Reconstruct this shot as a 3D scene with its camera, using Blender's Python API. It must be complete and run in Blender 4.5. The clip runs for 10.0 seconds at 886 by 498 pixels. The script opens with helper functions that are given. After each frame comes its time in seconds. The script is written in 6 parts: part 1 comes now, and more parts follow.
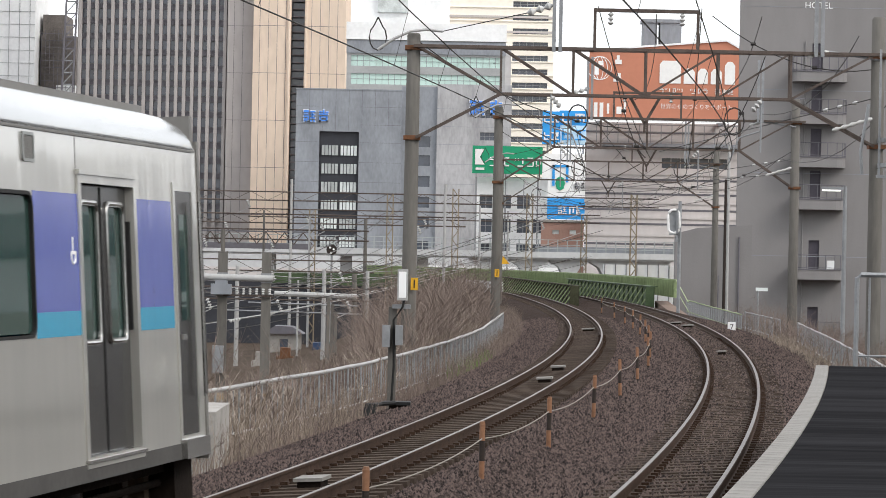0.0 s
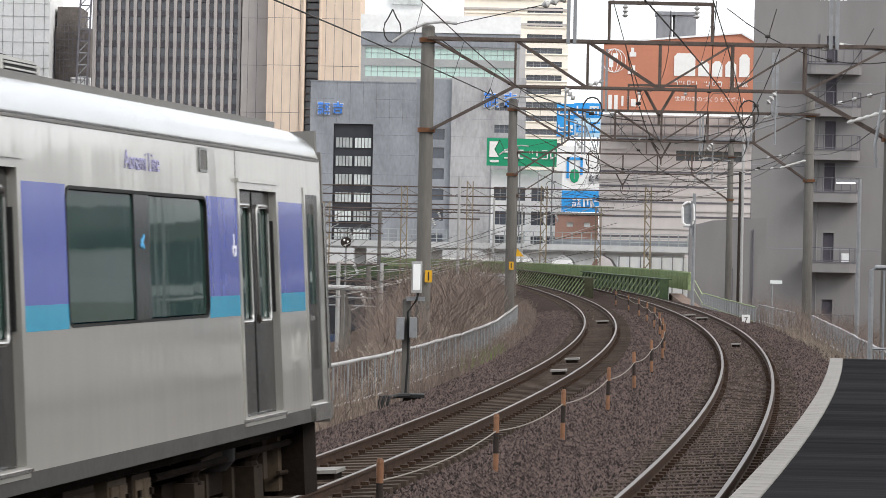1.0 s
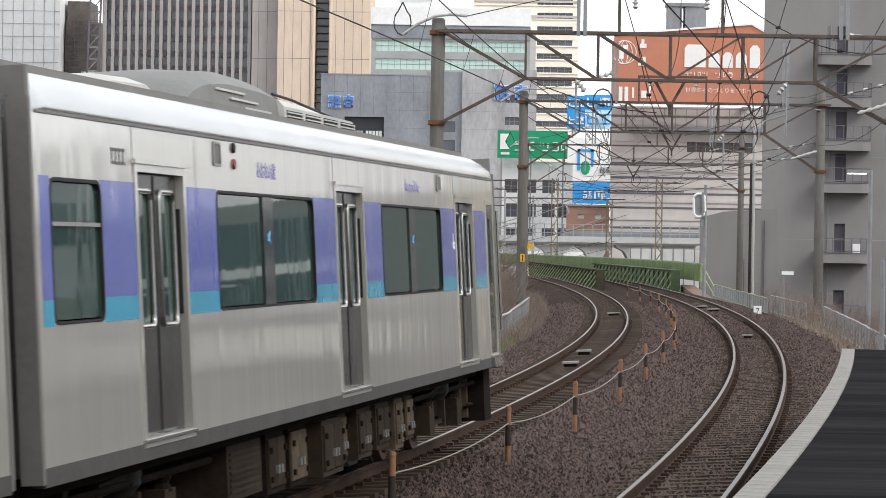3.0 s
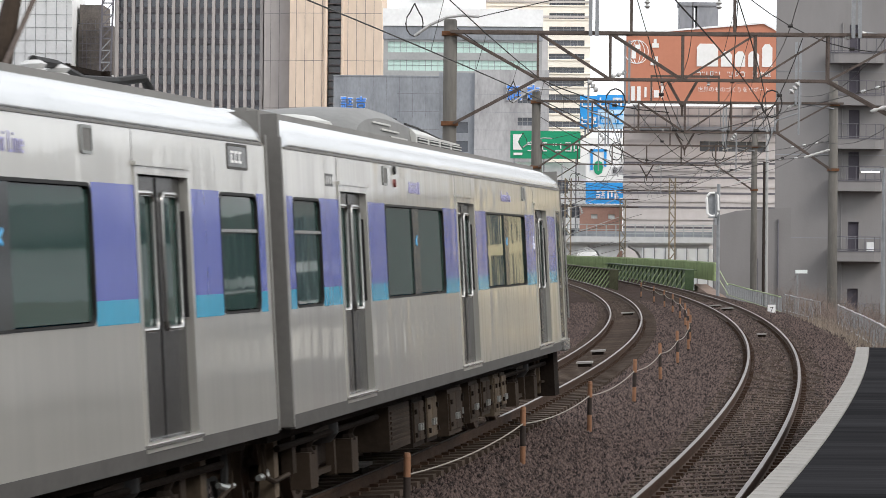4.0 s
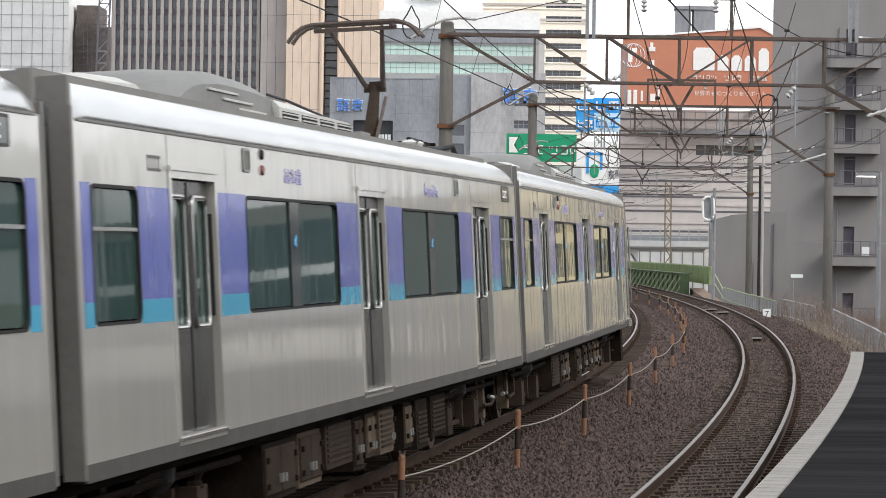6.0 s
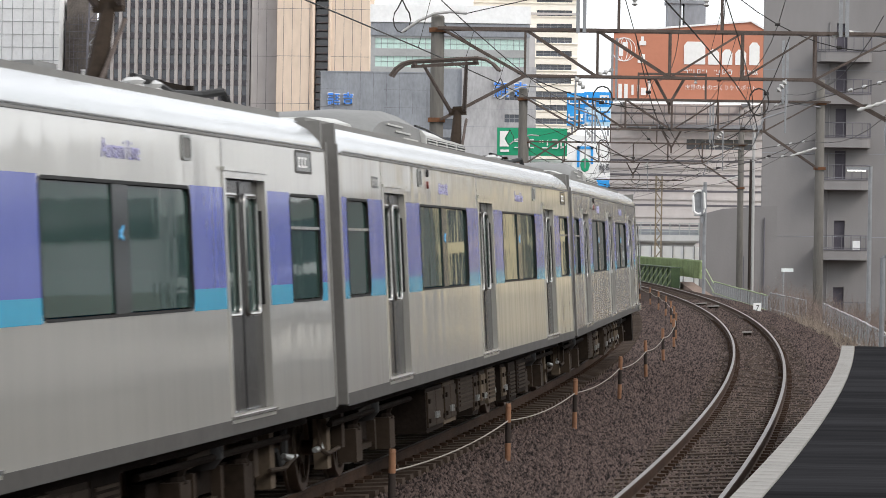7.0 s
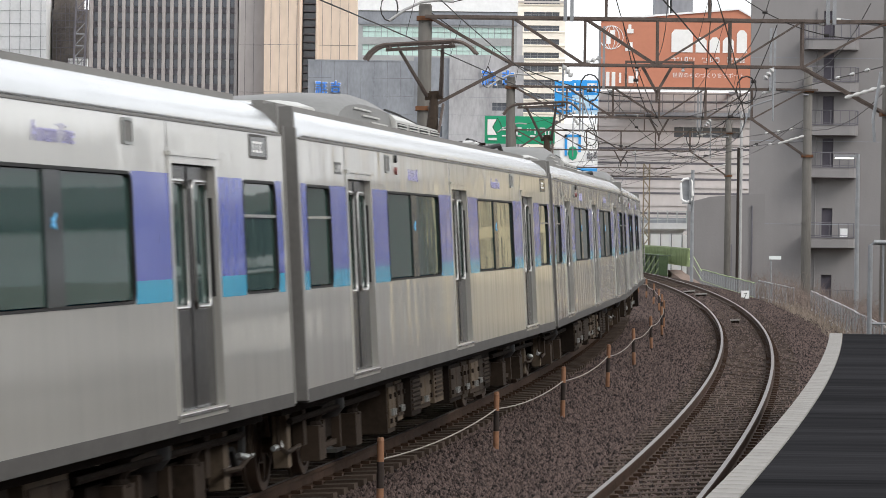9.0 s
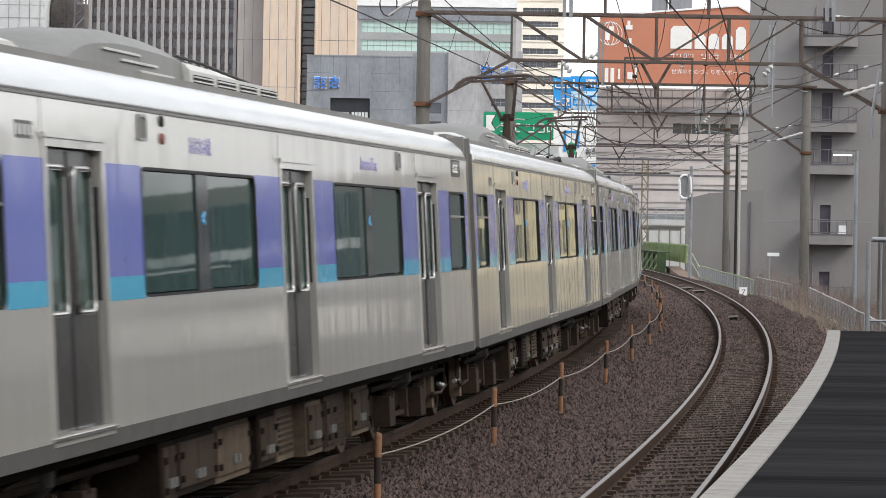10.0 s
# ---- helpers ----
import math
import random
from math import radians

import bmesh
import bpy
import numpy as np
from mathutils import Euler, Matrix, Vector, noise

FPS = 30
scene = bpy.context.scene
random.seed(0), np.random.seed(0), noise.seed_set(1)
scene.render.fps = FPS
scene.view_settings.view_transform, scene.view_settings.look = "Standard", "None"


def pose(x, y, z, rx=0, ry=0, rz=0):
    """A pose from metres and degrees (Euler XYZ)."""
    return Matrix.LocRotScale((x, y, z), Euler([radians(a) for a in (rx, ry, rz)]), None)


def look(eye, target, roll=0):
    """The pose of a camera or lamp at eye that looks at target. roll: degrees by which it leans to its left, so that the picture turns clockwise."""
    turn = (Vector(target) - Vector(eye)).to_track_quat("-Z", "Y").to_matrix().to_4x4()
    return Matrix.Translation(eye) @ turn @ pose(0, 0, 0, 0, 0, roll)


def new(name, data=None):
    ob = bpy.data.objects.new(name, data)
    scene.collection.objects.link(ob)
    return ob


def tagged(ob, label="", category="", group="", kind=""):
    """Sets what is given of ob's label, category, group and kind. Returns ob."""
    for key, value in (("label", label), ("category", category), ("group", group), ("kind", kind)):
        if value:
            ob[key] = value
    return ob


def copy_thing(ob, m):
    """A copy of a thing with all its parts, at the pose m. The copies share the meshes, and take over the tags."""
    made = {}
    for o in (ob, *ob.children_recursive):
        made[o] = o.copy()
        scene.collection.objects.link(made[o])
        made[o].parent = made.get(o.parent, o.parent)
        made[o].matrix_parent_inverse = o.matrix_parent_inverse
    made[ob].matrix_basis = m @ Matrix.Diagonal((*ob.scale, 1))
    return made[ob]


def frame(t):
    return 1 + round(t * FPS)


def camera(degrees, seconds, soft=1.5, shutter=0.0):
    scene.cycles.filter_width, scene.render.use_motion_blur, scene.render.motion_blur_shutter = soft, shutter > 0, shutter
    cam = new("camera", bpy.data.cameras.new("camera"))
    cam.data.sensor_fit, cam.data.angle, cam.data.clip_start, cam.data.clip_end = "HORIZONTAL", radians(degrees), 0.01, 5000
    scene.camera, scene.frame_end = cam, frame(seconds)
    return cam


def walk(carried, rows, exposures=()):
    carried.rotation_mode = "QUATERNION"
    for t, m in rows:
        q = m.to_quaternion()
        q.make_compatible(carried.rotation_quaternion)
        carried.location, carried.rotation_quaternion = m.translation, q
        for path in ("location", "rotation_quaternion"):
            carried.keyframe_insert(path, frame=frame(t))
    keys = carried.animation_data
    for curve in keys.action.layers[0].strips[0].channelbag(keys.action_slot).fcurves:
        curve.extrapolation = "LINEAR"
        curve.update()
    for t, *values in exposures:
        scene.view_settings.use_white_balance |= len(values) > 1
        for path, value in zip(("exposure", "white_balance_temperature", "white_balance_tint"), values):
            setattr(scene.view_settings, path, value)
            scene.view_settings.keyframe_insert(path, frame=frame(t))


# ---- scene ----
EYE = (0.0, 0.0, 2.55)
# seconds, yaw to the left, pitch up, roll
TURNS = (
    (0.0, -0.000, 0.120, 1.150),
    (0.5, 0.149, 0.049, 1.091),
    (1.0, 0.250, -0.021, 1.197),
    (1.5, 0.287, -0.055, 1.182),
    (2.0, 0.304, -0.109, 1.382),
    (2.5, 0.343, -0.158, 1.199),
    (4.0, 0.687, -0.143, 0.545),
    (4.5, 0.740, -0.103, 0.515),
    (5.0, 0.721, -0.087, 0.778),
    (5.5, 0.667, -0.078, 0.821),
    (7.0, 0.441, -0.203, 0.859),
    (7.5, 0.364, -0.256, 0.790),
    (8.0, 0.287, -0.306, 0.682),
    (8.5, 0.240, -0.361, 0.809),
    (9.0, 0.223, -0.406, 0.741),
    (9.5, 0.210, -0.467, 0.864),
    (10.0, 0.191, -0.484, 0.936),
)


def held(yaw, pitch, roll):
    return Matrix.Translation(EYE) @ Euler((radians(90 + pitch), 0, radians(yaw))).to_matrix().to_4x4() @ pose(0, 0, 0, 0, 0, roll)


cam = camera(15.66, 10.0, soft=0.8, shutter=0.3)
walk(cam, [(t, held(y, p, r)) for t, y, p, r in TURNS])

# ---- light ----
world = bpy.data.worlds.new("overcast_sky")
scene.world = world
world.use_nodes = True
wn, wl = world.node_tree.nodes, world.node_tree.links
sky = wn.new("ShaderNodeTexSky")
sky.sky_type, sky.sun_disc = "NISHITA", False
sky.sun_elevation, sky.sun_rotation = radians(38), radians(125)
sky.air_density, sky.dust_density = 1.0, 4.0
cloud = wn.new("ShaderNodeMix")
cloud.data_type = "RGBA"
cloud.inputs["Factor"].default_value = 0.82
cloud.inputs["B"].default_value = (15.2, 15.5, 16.0, 1)
wl.new(sky.outputs["Color"], cloud.inputs["A"])
wl.new(cloud.outputs["Result"], wn["Background"].inputs["Color"])
wn["Background"].inputs["Strength"].default_value = 0.1
sun = new("sun", bpy.data.lights.new("sun", "SUN"))
sun.data.energy, sun.data.angle, sun.data.color = 1.5, radians(18), (1.0, 0.95, 0.89)
sun.matrix_world = look((40, -28, 38), (0, 0, 0))
scene.view_settings.exposure = 0.12


# ---- materials ----
def mat(name, col, rough=0.6, metal=0.0, var=0.25, scale=3.0, bump=0.0, bscale=40.0, rand=0.0, trans=0.0, stretch=(1, 1, 1), emit=0.0, dirt=None, spec=0.3, bstretch=None, island=0.0, coat=0.0):
    m = bpy.data.materials.new(name)
    m.use_nodes = True
    n, l = m.node_tree.nodes, m.node_tree.links
    b = n["Principled BSDF"]
    b.inputs["Roughness"].default_value, b.inputs["Metallic"].default_value = rough, metal
    b.inputs["Transmission Weight"].default_value = trans
    b.inputs["Specular IOR Level"].default_value = spec
    tc, mp = n.new("ShaderNodeTexCoord"), n.new("ShaderNodeMapping")
    mp.inputs["Scale"].default_value = stretch
    l.new(tc.outputs["Object"], mp.inputs["Vector"])
    n1, n2 = n.new("ShaderNodeTexNoise"), n.new("ShaderNodeTexNoise")
    n1.inputs["Scale"].default_value, n1.inputs["Detail"].default_value = scale, 5
    n2.inputs["Scale"].default_value, n2.inputs["Detail"].default_value = scale * 9, 3
    l.new(mp.outputs["Vector"], n1.inputs["Vector"])
    l.new(mp.outputs["Vector"], n2.inputs["Vector"])
    add = n.new("ShaderNodeMath")
    add.operation = "ADD"
    l.new(n1.outputs["Fac"], add.inputs[0])
    half = n.new("ShaderNodeMath")
    half.operation = "MULTIPLY"
    half.inputs[1].default_value = 0.6
    l.new(n2.outputs["Fac"], half.inputs[0])
    l.new(half.outputs[0], add.inputs[1])
    last = add.outputs[0]
    if island:
        ge, si, ai = n.new("ShaderNodeNewGeometry"), n.new("ShaderNodeMath"), n.new("ShaderNodeMath")
        si.operation, ai.operation = "MULTIPLY_ADD", "ADD"
        si.inputs[1].default_value, si.inputs[2].default_value = island, -island / 2
        l.new(ge.outputs["Random Per Island"], si.inputs[0])
        l.new(last, ai.inputs[0])
        l.new(si.outputs[0], ai.inputs[1])
        last = ai.outputs[0]
    if rand:
        oi, sc, ad = n.new("ShaderNodeObjectInfo"), n.new("ShaderNodeMath"), n.new("ShaderNodeMath")
        sc.operation, ad.operation = "MULTIPLY_ADD", "ADD"
        sc.inputs[1].default_value, sc.inputs[2].default_value = rand, -rand / 2
        l.new(oi.outputs["Random"], sc.inputs[0])
        l.new(last, ad.inputs[0])
        l.new(sc.outputs[0], ad.inputs[1])
        last = ad.outputs[0]
    ramp = n.new("ShaderNodeValToRGB")
    lo = dirt if dirt else tuple(c * (1 - var) for c in col)
    hi = tuple(min(1, c * (1 + var * 0.8)) for c in col)
    ramp.color_ramp.elements[0].position, ramp.color_ramp.elements[1].position = 0.45, 1.1 if rand else 1.08
    ramp.color_ramp.elements[0].color, ramp.color_ramp.elements[1].color = (*lo, 1), (*hi, 1)
    l.new(last, ramp.inputs["Fac"])
    l.new(ramp.outputs["Color"], b.inputs["Base Color"])
    if bump:
        nb, bp = n.new("ShaderNodeTexNoise"), n.new("ShaderNodeBump")
        nb.inputs["Scale"].default_value, nb.inputs["Detail"].default_value = bscale, 6
        if bstretch:
            mb_ = n.new("ShaderNodeMapping")
            mb_.inputs["Scale"].default_value = bstretch
            l.new(tc.outputs["Object"], mb_.inputs["Vector"])
            l.new(mb_.outputs["Vector"], nb.inputs["Vector"])
            nb.inputs["Detail"].default_value = 2
        else:
            l.new(tc.outputs["Object"], nb.inputs["Vector"])
        l.new(nb.outputs["Fac"], bp.inputs["Height"])
        bp.inputs["Strength"].default_value, bp.inputs["Distance"].default_value = bump, (0.02 if bstretch else 1.0 / bscale)
        l.new(bp.outputs["Normal"], b.inputs["Normal"])
        if coat:
            l.new(bp.outputs["Normal"], b.inputs["Coat Normal"])
    if coat:
        b.inputs["Coat Weight"].default_value, b.inputs["Coat Roughness"].default_value = coat, 0.06
        b.inputs["Coat IOR"].default_value = 1.8
    if emit:
        b.inputs["Emission Color"].default_value, b.inputs["Emission Strength"].default_value = (*col, 1), emit
    return m


STEEL = mat("stainless_steel", (0.54, 0.53, 0.49), 0.30, 0.55, 0.07, 0.35, 0.7, 4, stretch=(1, 1.0, 0.3), bstretch=(1, 0.55, 0.06), coat=1.0)
STEEL_PLAIN = mat("bright_steel", (0.52, 0.51, 0.49), 0.26, 1.0, 0.12, 2)
ROOFM = mat("roof_sheet", (0.55, 0.56, 0.565), 0.26, 0.8, 0.12, 0.5, stretch=(1, 0.3, 1))
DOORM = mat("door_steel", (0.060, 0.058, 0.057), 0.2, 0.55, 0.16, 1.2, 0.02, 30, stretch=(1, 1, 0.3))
DARKEDGE = mat("grey_end_paint", (0.16, 0.155, 0.145), 0.5, 0.2, 0.15, 2)
SKIRTM = mat("dark_sill_paint", (0.075, 0.072, 0.069), 0.6, 0, 0.2, 2, spec=0.1)
PILLARM = mat("dark_window_pillar", (0.03, 0.035, 0.036), 0.12, 0, 0.2, 2, spec=0.5)
VIOLET = mat("violet_blue_film", (0.085, 0.115, 0.43), 0.2, 0.1, 0.08, 0.7, 0.5, 4, spec=0.5, bstretch=(1, 0.55, 0.06), coat=0.35)
CYAN = mat("cyan_film", (0.02, 0.34, 0.56), 0.2, 0.1, 0.08, 0.7, 0.5, 4, spec=0.5, bstretch=(1, 0.55, 0.06), coat=0.35)
GLASS = mat("tinted_glass", (0.06, 0.13, 0.11), 0.03, 0.0, 0.05, 1, 0.10, 4, trans=0.6, spec=0.5, bstretch=(1, 0.5, 0.15))
RUBBER = mat("black_rubber", (0.02, 0.02, 0.02), 0.6, 0, 0.3, 6, spec=0.15)
# near-black brown for frames and bogies, far darker than the beige cases
UNDER = mat("near_black_brown", (0.014, 0.0105, 0.0085), 0.85, 0.0, 0.45, 2.2, 0.2, 25, spec=0.05)
BEIGEBOX = mat("beige_dusty_case", (0.085, 0.066, 0.048), 0.8, 0.05, 0.5, 1.6, spec=0.1)
UNDERLITE = mat("dark_brown_gear", (0.034, 0.025, 0.0185), 0.75, 0.1, 0.4, 1.6, 0.1, 25, rand=0.3, spec=0.08)
WHEELM = mat("wheel_steel", (0.11, 0.08, 0.06), 0.55, 0.6, 0.3, 3)
# grey lowered so the dome carries the shade of its side in colour
ACM = mat("shaded_roof_unit", (0.16, 0.16, 0.155), 0.55, 0.1, 0.18, 1.5, 0.03, 30)
ACL = mat("pale_unit_paint", (0.45, 0.45, 0.43), 0.5, 0.1, 0.15, 1.5)
SEAT = mat("seat_moquette", (0.05, 0.12, 0.2), 0.9, 0, 0.2, 6, spec=0.05)
INNER = mat("cabin_lining", (0.25, 0.255, 0.25), 0.6, 0, 0.1, 2)
LETTER = mat("violet_letters", (0.38, 0.37, 0.60), 0.4, 0, 0.05, 3)
WHITE = mat("white_paint", (0.8, 0.8, 0.79), 0.5, 0, 0.06, 2)
GREYLET = mat("grey_letters", (0.10, 0.10, 0.10), 0.5, 0, 0.05, 3)
RED = mat("red_lens", (0.17, 0.05, 0.045), 0.3, 0, 0.1, 6)
RAILM = mat("rusty_rail_side", (0.050, 0.031, 0.022), 0.75, 0.3, 0.4, 4, 0.15, 40, spec=0.08)
RAILTOP = mat("polished_railhead", (0.155, 0.138, 0.128), 0.45, 0.75, 0.2, 3)
BALLAST = mat("brown_ballast", (0.040, 0.029, 0.025), 0.95, 0, 0.55, 1.3, 1.0, 16, spec=0.03)
STONE = mat("ballast_stone", (0.066, 0.048, 0.043), 0.85, 0, 0.85, 9, 0.4, 30, island=0.9, spec=0.15)
SLEEPER = mat("grimy_sleeper", (0.062, 0.047, 0.038), 0.9, 0, 0.4, 3, 0.2, 25, rand=0.35, spec=0.04)
CONC = mat("weathered_concrete", (0.30, 0.285, 0.265), 0.85, 0, 0.28, 1.5, 0.12, 18)
POLEM = mat("concrete_pole", (0.135, 0.128, 0.117), 0.8, 0, 0.28, 1.2, 0.06, 14, stretch=(1, 1, 0.2), spec=0.1)
COPING = mat("pale_coping", (0.215, 0.205, 0.19), 0.8, 0, 0.18, 2.5, 0.06, 30, rand=0.25)
ASPHALT = mat("dark_platform", (0.0205, 0.0205, 0.022), 0.8, 0, 0.62, 0.5, 0.06, 60, stretch=(0.10, 2.4, 1), spec=0.0)
GALV = mat("galvanised_steel", (0.26, 0.27, 0.28), 0.5, 0.5, 0.2, 4)
IRON = mat("brown_truss_steel", (0.105, 0.085, 0.075), 0.7, 0.3, 0.35, 3, rand=0.15, spec=0.1)
RUST = mat("rust", (0.13, 0.06, 0.03), 0.85, 0.1, 0.4, 6)
WIRE = mat("wire", (0.05, 0.047, 0.045), 0.6, 0.4, 0.2, 3, spec=0.1)
PORCELAIN = mat("porcelain", (0.46, 0.46, 0.45), 0.25, 0, 0.1, 8)
ORANGE = mat("orange_band", (0.215, 0.108, 0.06), 0.7, 0, 0.25, 8, rand=0.2)
BLACKB = mat("black_band", (0.035, 0.028, 0.025), 0.7, 0, 0.3, 8, spec=0.1)
ROPE = mat("grey_rope", (0.22, 0.20, 0.175), 0.9, 0, 0.2, 20)
YELLOW = mat("yellow_plate", (0.62, 0.34, 0.02), 0.55, 0, 0.12, 5)
GREEN = mat("green_girder_paint", (0.055, 0.085, 0.04), 0.65, 0.1, 0.38, 1.2, 0.05, 12)
GREENL = mat("light_green_parapet", (0.24, 0.30, 0.15), 0.65, 0, 0.25, 1.2, rand=0.2)
SOIL = mat("dry_soil", (0.075, 0.058, 0.046), 0.95, 0, 0.45, 0.6, 0.8, 8, spec=0.03)
STRAW = mat("dry_reed", (0.225, 0.187, 0.152), 0.9, 0, 0.45, 0.8, spec=0.08)
TWIG = mat("bare_twig", (0.145, 0.115, 0.10), 0.9, 0, 0.7, 0.9, spec=0.05)
PLUME = mat("pale_reed_head", (0.44, 0.385, 0.33), 0.95, 0, 0.35, 1.5, spec=0.05)
WEED = mat("green_weed", (0.11, 0.15, 0.05), 0.9, 0, 0.4, 1.5)


# ---- mesh helpers ----
class Mb:
    def __init__(self):
        self.v, self.f, self.m = [], [], []

    def add(self, vs, fs, mi=0):
        o = len(self.v)
        self.v += [tuple(p) for p in vs]
        self.f += [tuple(i + o for i in q) for q in fs]
        self.m += [mi] * len(fs)
        return self

    def box(self, x0, x1, y0, y1, z0, z1, mi=0, m=None):
        vs = [Vector((x, y, z)) for z in (z0, z1) for y in (y0, y1) for x in (x0, x1)]
        if m is not None:
            vs = [m @ p for p in vs]
        return self.add(vs, ((0, 2, 3, 1), (4, 5, 7, 6), (0, 1, 5, 4), (2, 6, 7, 3), (0, 4, 6, 2), (1, 3, 7, 5)), mi)

    def bar(self, a, b, w, h=None, mi=0):
        a, b = Vector(a), Vector(b)
        d = b - a
        q = d.to_track_quat("Y", "Z").to_matrix().to_4x4()
        h = h or w
        return self.box(-w / 2, w / 2, 0, d.length, -h / 2, h / 2, mi, Matrix.Translation(a) @ q)

    def tube(self, pts, r, n=6, mi=0, cap=True):
        pts = [Vector(p) for p in pts]
        rs = r if isinstance(r, (list, tuple)) else [r] * len(pts)
        vs, fs = [], []
        for i, p in enumerate(pts):
            d = (pts[min(i + 1, len(pts) - 1)] - pts[max(i - 1, 0)]).normalized()
            s = d.cross(Vector((0, 0, 1))) if abs(d.z) < 0.95 else d.cross(Vector((1, 0, 0)))
            s.normalize()
            u = s.cross(d)
            vs += [p + rs[i] * (s * math.cos(6.28318 * k / n) + u * math.sin(6.28318 * k / n)) for k in range(n)]
        for i in range(len(pts) - 1):
            fs += [(i * n + k, i * n + (k + 1) % n, (i + 1) * n + (k + 1) % n, (i + 1) * n + k) for k in range(n)]
        if cap:
            fs += [tuple(range(n))[::-1], tuple(range((len(pts) - 1) * n, len(pts) * n))]
        return self.add(vs, fs, mi)

    def loft(self, rings, mi=0, closed=True, cap=True):
        n = len(rings[0])
        vs = [p for ring in rings for p in ring]
        fs = []
        for i in range(len(rings) - 1):
            fs += [(i * n + k, i * n + (k + 1) % n, (i + 1) * n + (k + 1) % n, (i + 1) * n + k) for k in range(n if closed else n - 1)]
        if cap and closed:
            fs += [tuple(range(n))[::-1], tuple(range((len(rings) - 1) * n, len(rings) * n))]
        return self.add(vs, fs, mi)

    def pierced(self, us, vs_, holes, d0, d1, place, mi=0):
        """A slab from us[0] to us[1] by vs_[0] to vs_[1] with rectangular holes; place(u, v, d) gives the point."""
        U = sorted({round(a, 4) for a in (*us, *(h[0] for h in holes), *(h[1] for h in holes))})
        V = sorted({round(a, 4) for a in (*vs_, *(h[2] for h in holes), *(h[3] for h in holes))})
        solid = set()
        for i in range(len(U) - 1):
            for j in range(len(V) - 1):
                cu, cv = (U[i] + U[i + 1]) / 2, (V[j] + V[j + 1]) / 2
                if not any(h[0] < cu < h[1] and h[2] < cv < h[3] for h in holes):
                    solid.add((i, j))
        for i, j in solid:
            a, b, c, d = U[i], U[i + 1], V[j], V[j + 1]
            self.add([place(a, c, d0), place(b, c, d0), place(b, d, d0), place(a, d, d0)], ((0, 1, 2, 3),), mi)
            self.add([place(a, c, d1), place(b, c, d1), place(b, d, d1), place(a, d, d1)], ((3, 2, 1, 0),), mi)
            for di, dj, p, q in ((-1, 0, (a, c), (a, d)), (1, 0, (b, c), (b, d)), (0, -1, (a, c), (b, c)), (0, 1, (a, d), (b, d))):
                if (i + di, j + dj) not in solid:
                    self.add([place(*p, d0), place(*q, d0), place(*q, d1), place(*p, d1)], ((0, 1, 2, 3),), mi)
        return self

    def mesh(self, name, *mats, smooth=False):
        me = bpy.data.meshes.new(name)
        me.from_pydata(self.v, [], self.f)
        for m in mats:
            me.materials.append(m)
        if len(mats) > 1:
            me.polygons.foreach_set("material_index", self.m)
        bm = bmesh.new()
        bm.from_mesh(me)
        bmesh.ops.recalc_face_normals(bm, faces=bm.faces)
        bm.to_mesh(me)
        bm.free()
        if smooth:
            me.polygons.foreach_set("use_smooth", [True] * len(me.polygons))
            me.set_sharp_from_angle(angle=radians(40))
        return me

    def thing(self, name, *mats, label="", category="", group="", kind="", parent=None, m=None, smooth=False):
        ob = new(name, self.mesh(name, *mats, smooth=smooth))
        if parent is not None:
            ob.parent = parent
        if m is not None:
            ob.matrix_basis = m
        return tagged(ob, label, category, group, kind)


def part(name, mb, material, parent, label="", m=None, smooth=False):
    return mb.thing(name, material, parent=parent, label=label, m=m, smooth=smooth)


def share(name, me, parent, m):
    ob = new(name, me)
    ob.parent = parent
    ob.matrix_basis = m
    return ob


def empty(name, label, category, m=None, group="", kind=""):
    ob = tagged(new(name), label, category, group, kind)
    ob.empty_display_size = 0.2
    if m is not None:
        ob.matrix_basis = m
    return ob


# ---- the two tracks in plan: x as a cubic of y / 100, straight before 18 m ----
CL = (-7.314, 18.995, -8.279, 1.035)
CR = (-3.189, 18.957, -8.430, 1.145)
CANT = 3.45


def line_x(c, y):
    if y < 18:
        return line_x(c, 18) + (y - 18) * (line_x(c, 18.5) - line_x(c, 18)) / 0.5
    if y > 250:
        return line_x(c, 250) + (y - 250) * (line_x(c, 250) - line_x(c, 249.5)) / 0.5
    u = y / 100
    return c[0] + c[1] * u + c[2] * u * u + c[3] * u ** 3


def beside(c, y, off, z=0.0):
    """A point off metres to the right of a track's centre line."""
    s = (line_x(c, y + 0.5) - line_x(c, y - 0.5))
    k = 1 / math.sqrt(1 + s * s)
    return Vector((line_x(c, y) + off * k, y - off * s * k, z))


def heading(c, y):
    return math.degrees(math.atan(line_x(c, y + 0.5) - line_x(c, y - 0.5)))


def canted(off, z):
    """Height and offset of a point of the canted track, off metres from its centre line and z over the rails."""
    a = radians(CANT)
    return -0.5335 + (off + 0.5335) * math.cos(a) - z * math.sin(a), (off + 0.5335) * math.sin(a) + z * math.cos(a)


def on_track(c, y, off, z):
    o, h = canted(off, z)
    return beside(c, y, o, h)


STATIONS = [y * 1.0 for y in range(12, 60, 2)] + [y * 1.0 for y in range(60, 252, 4)]


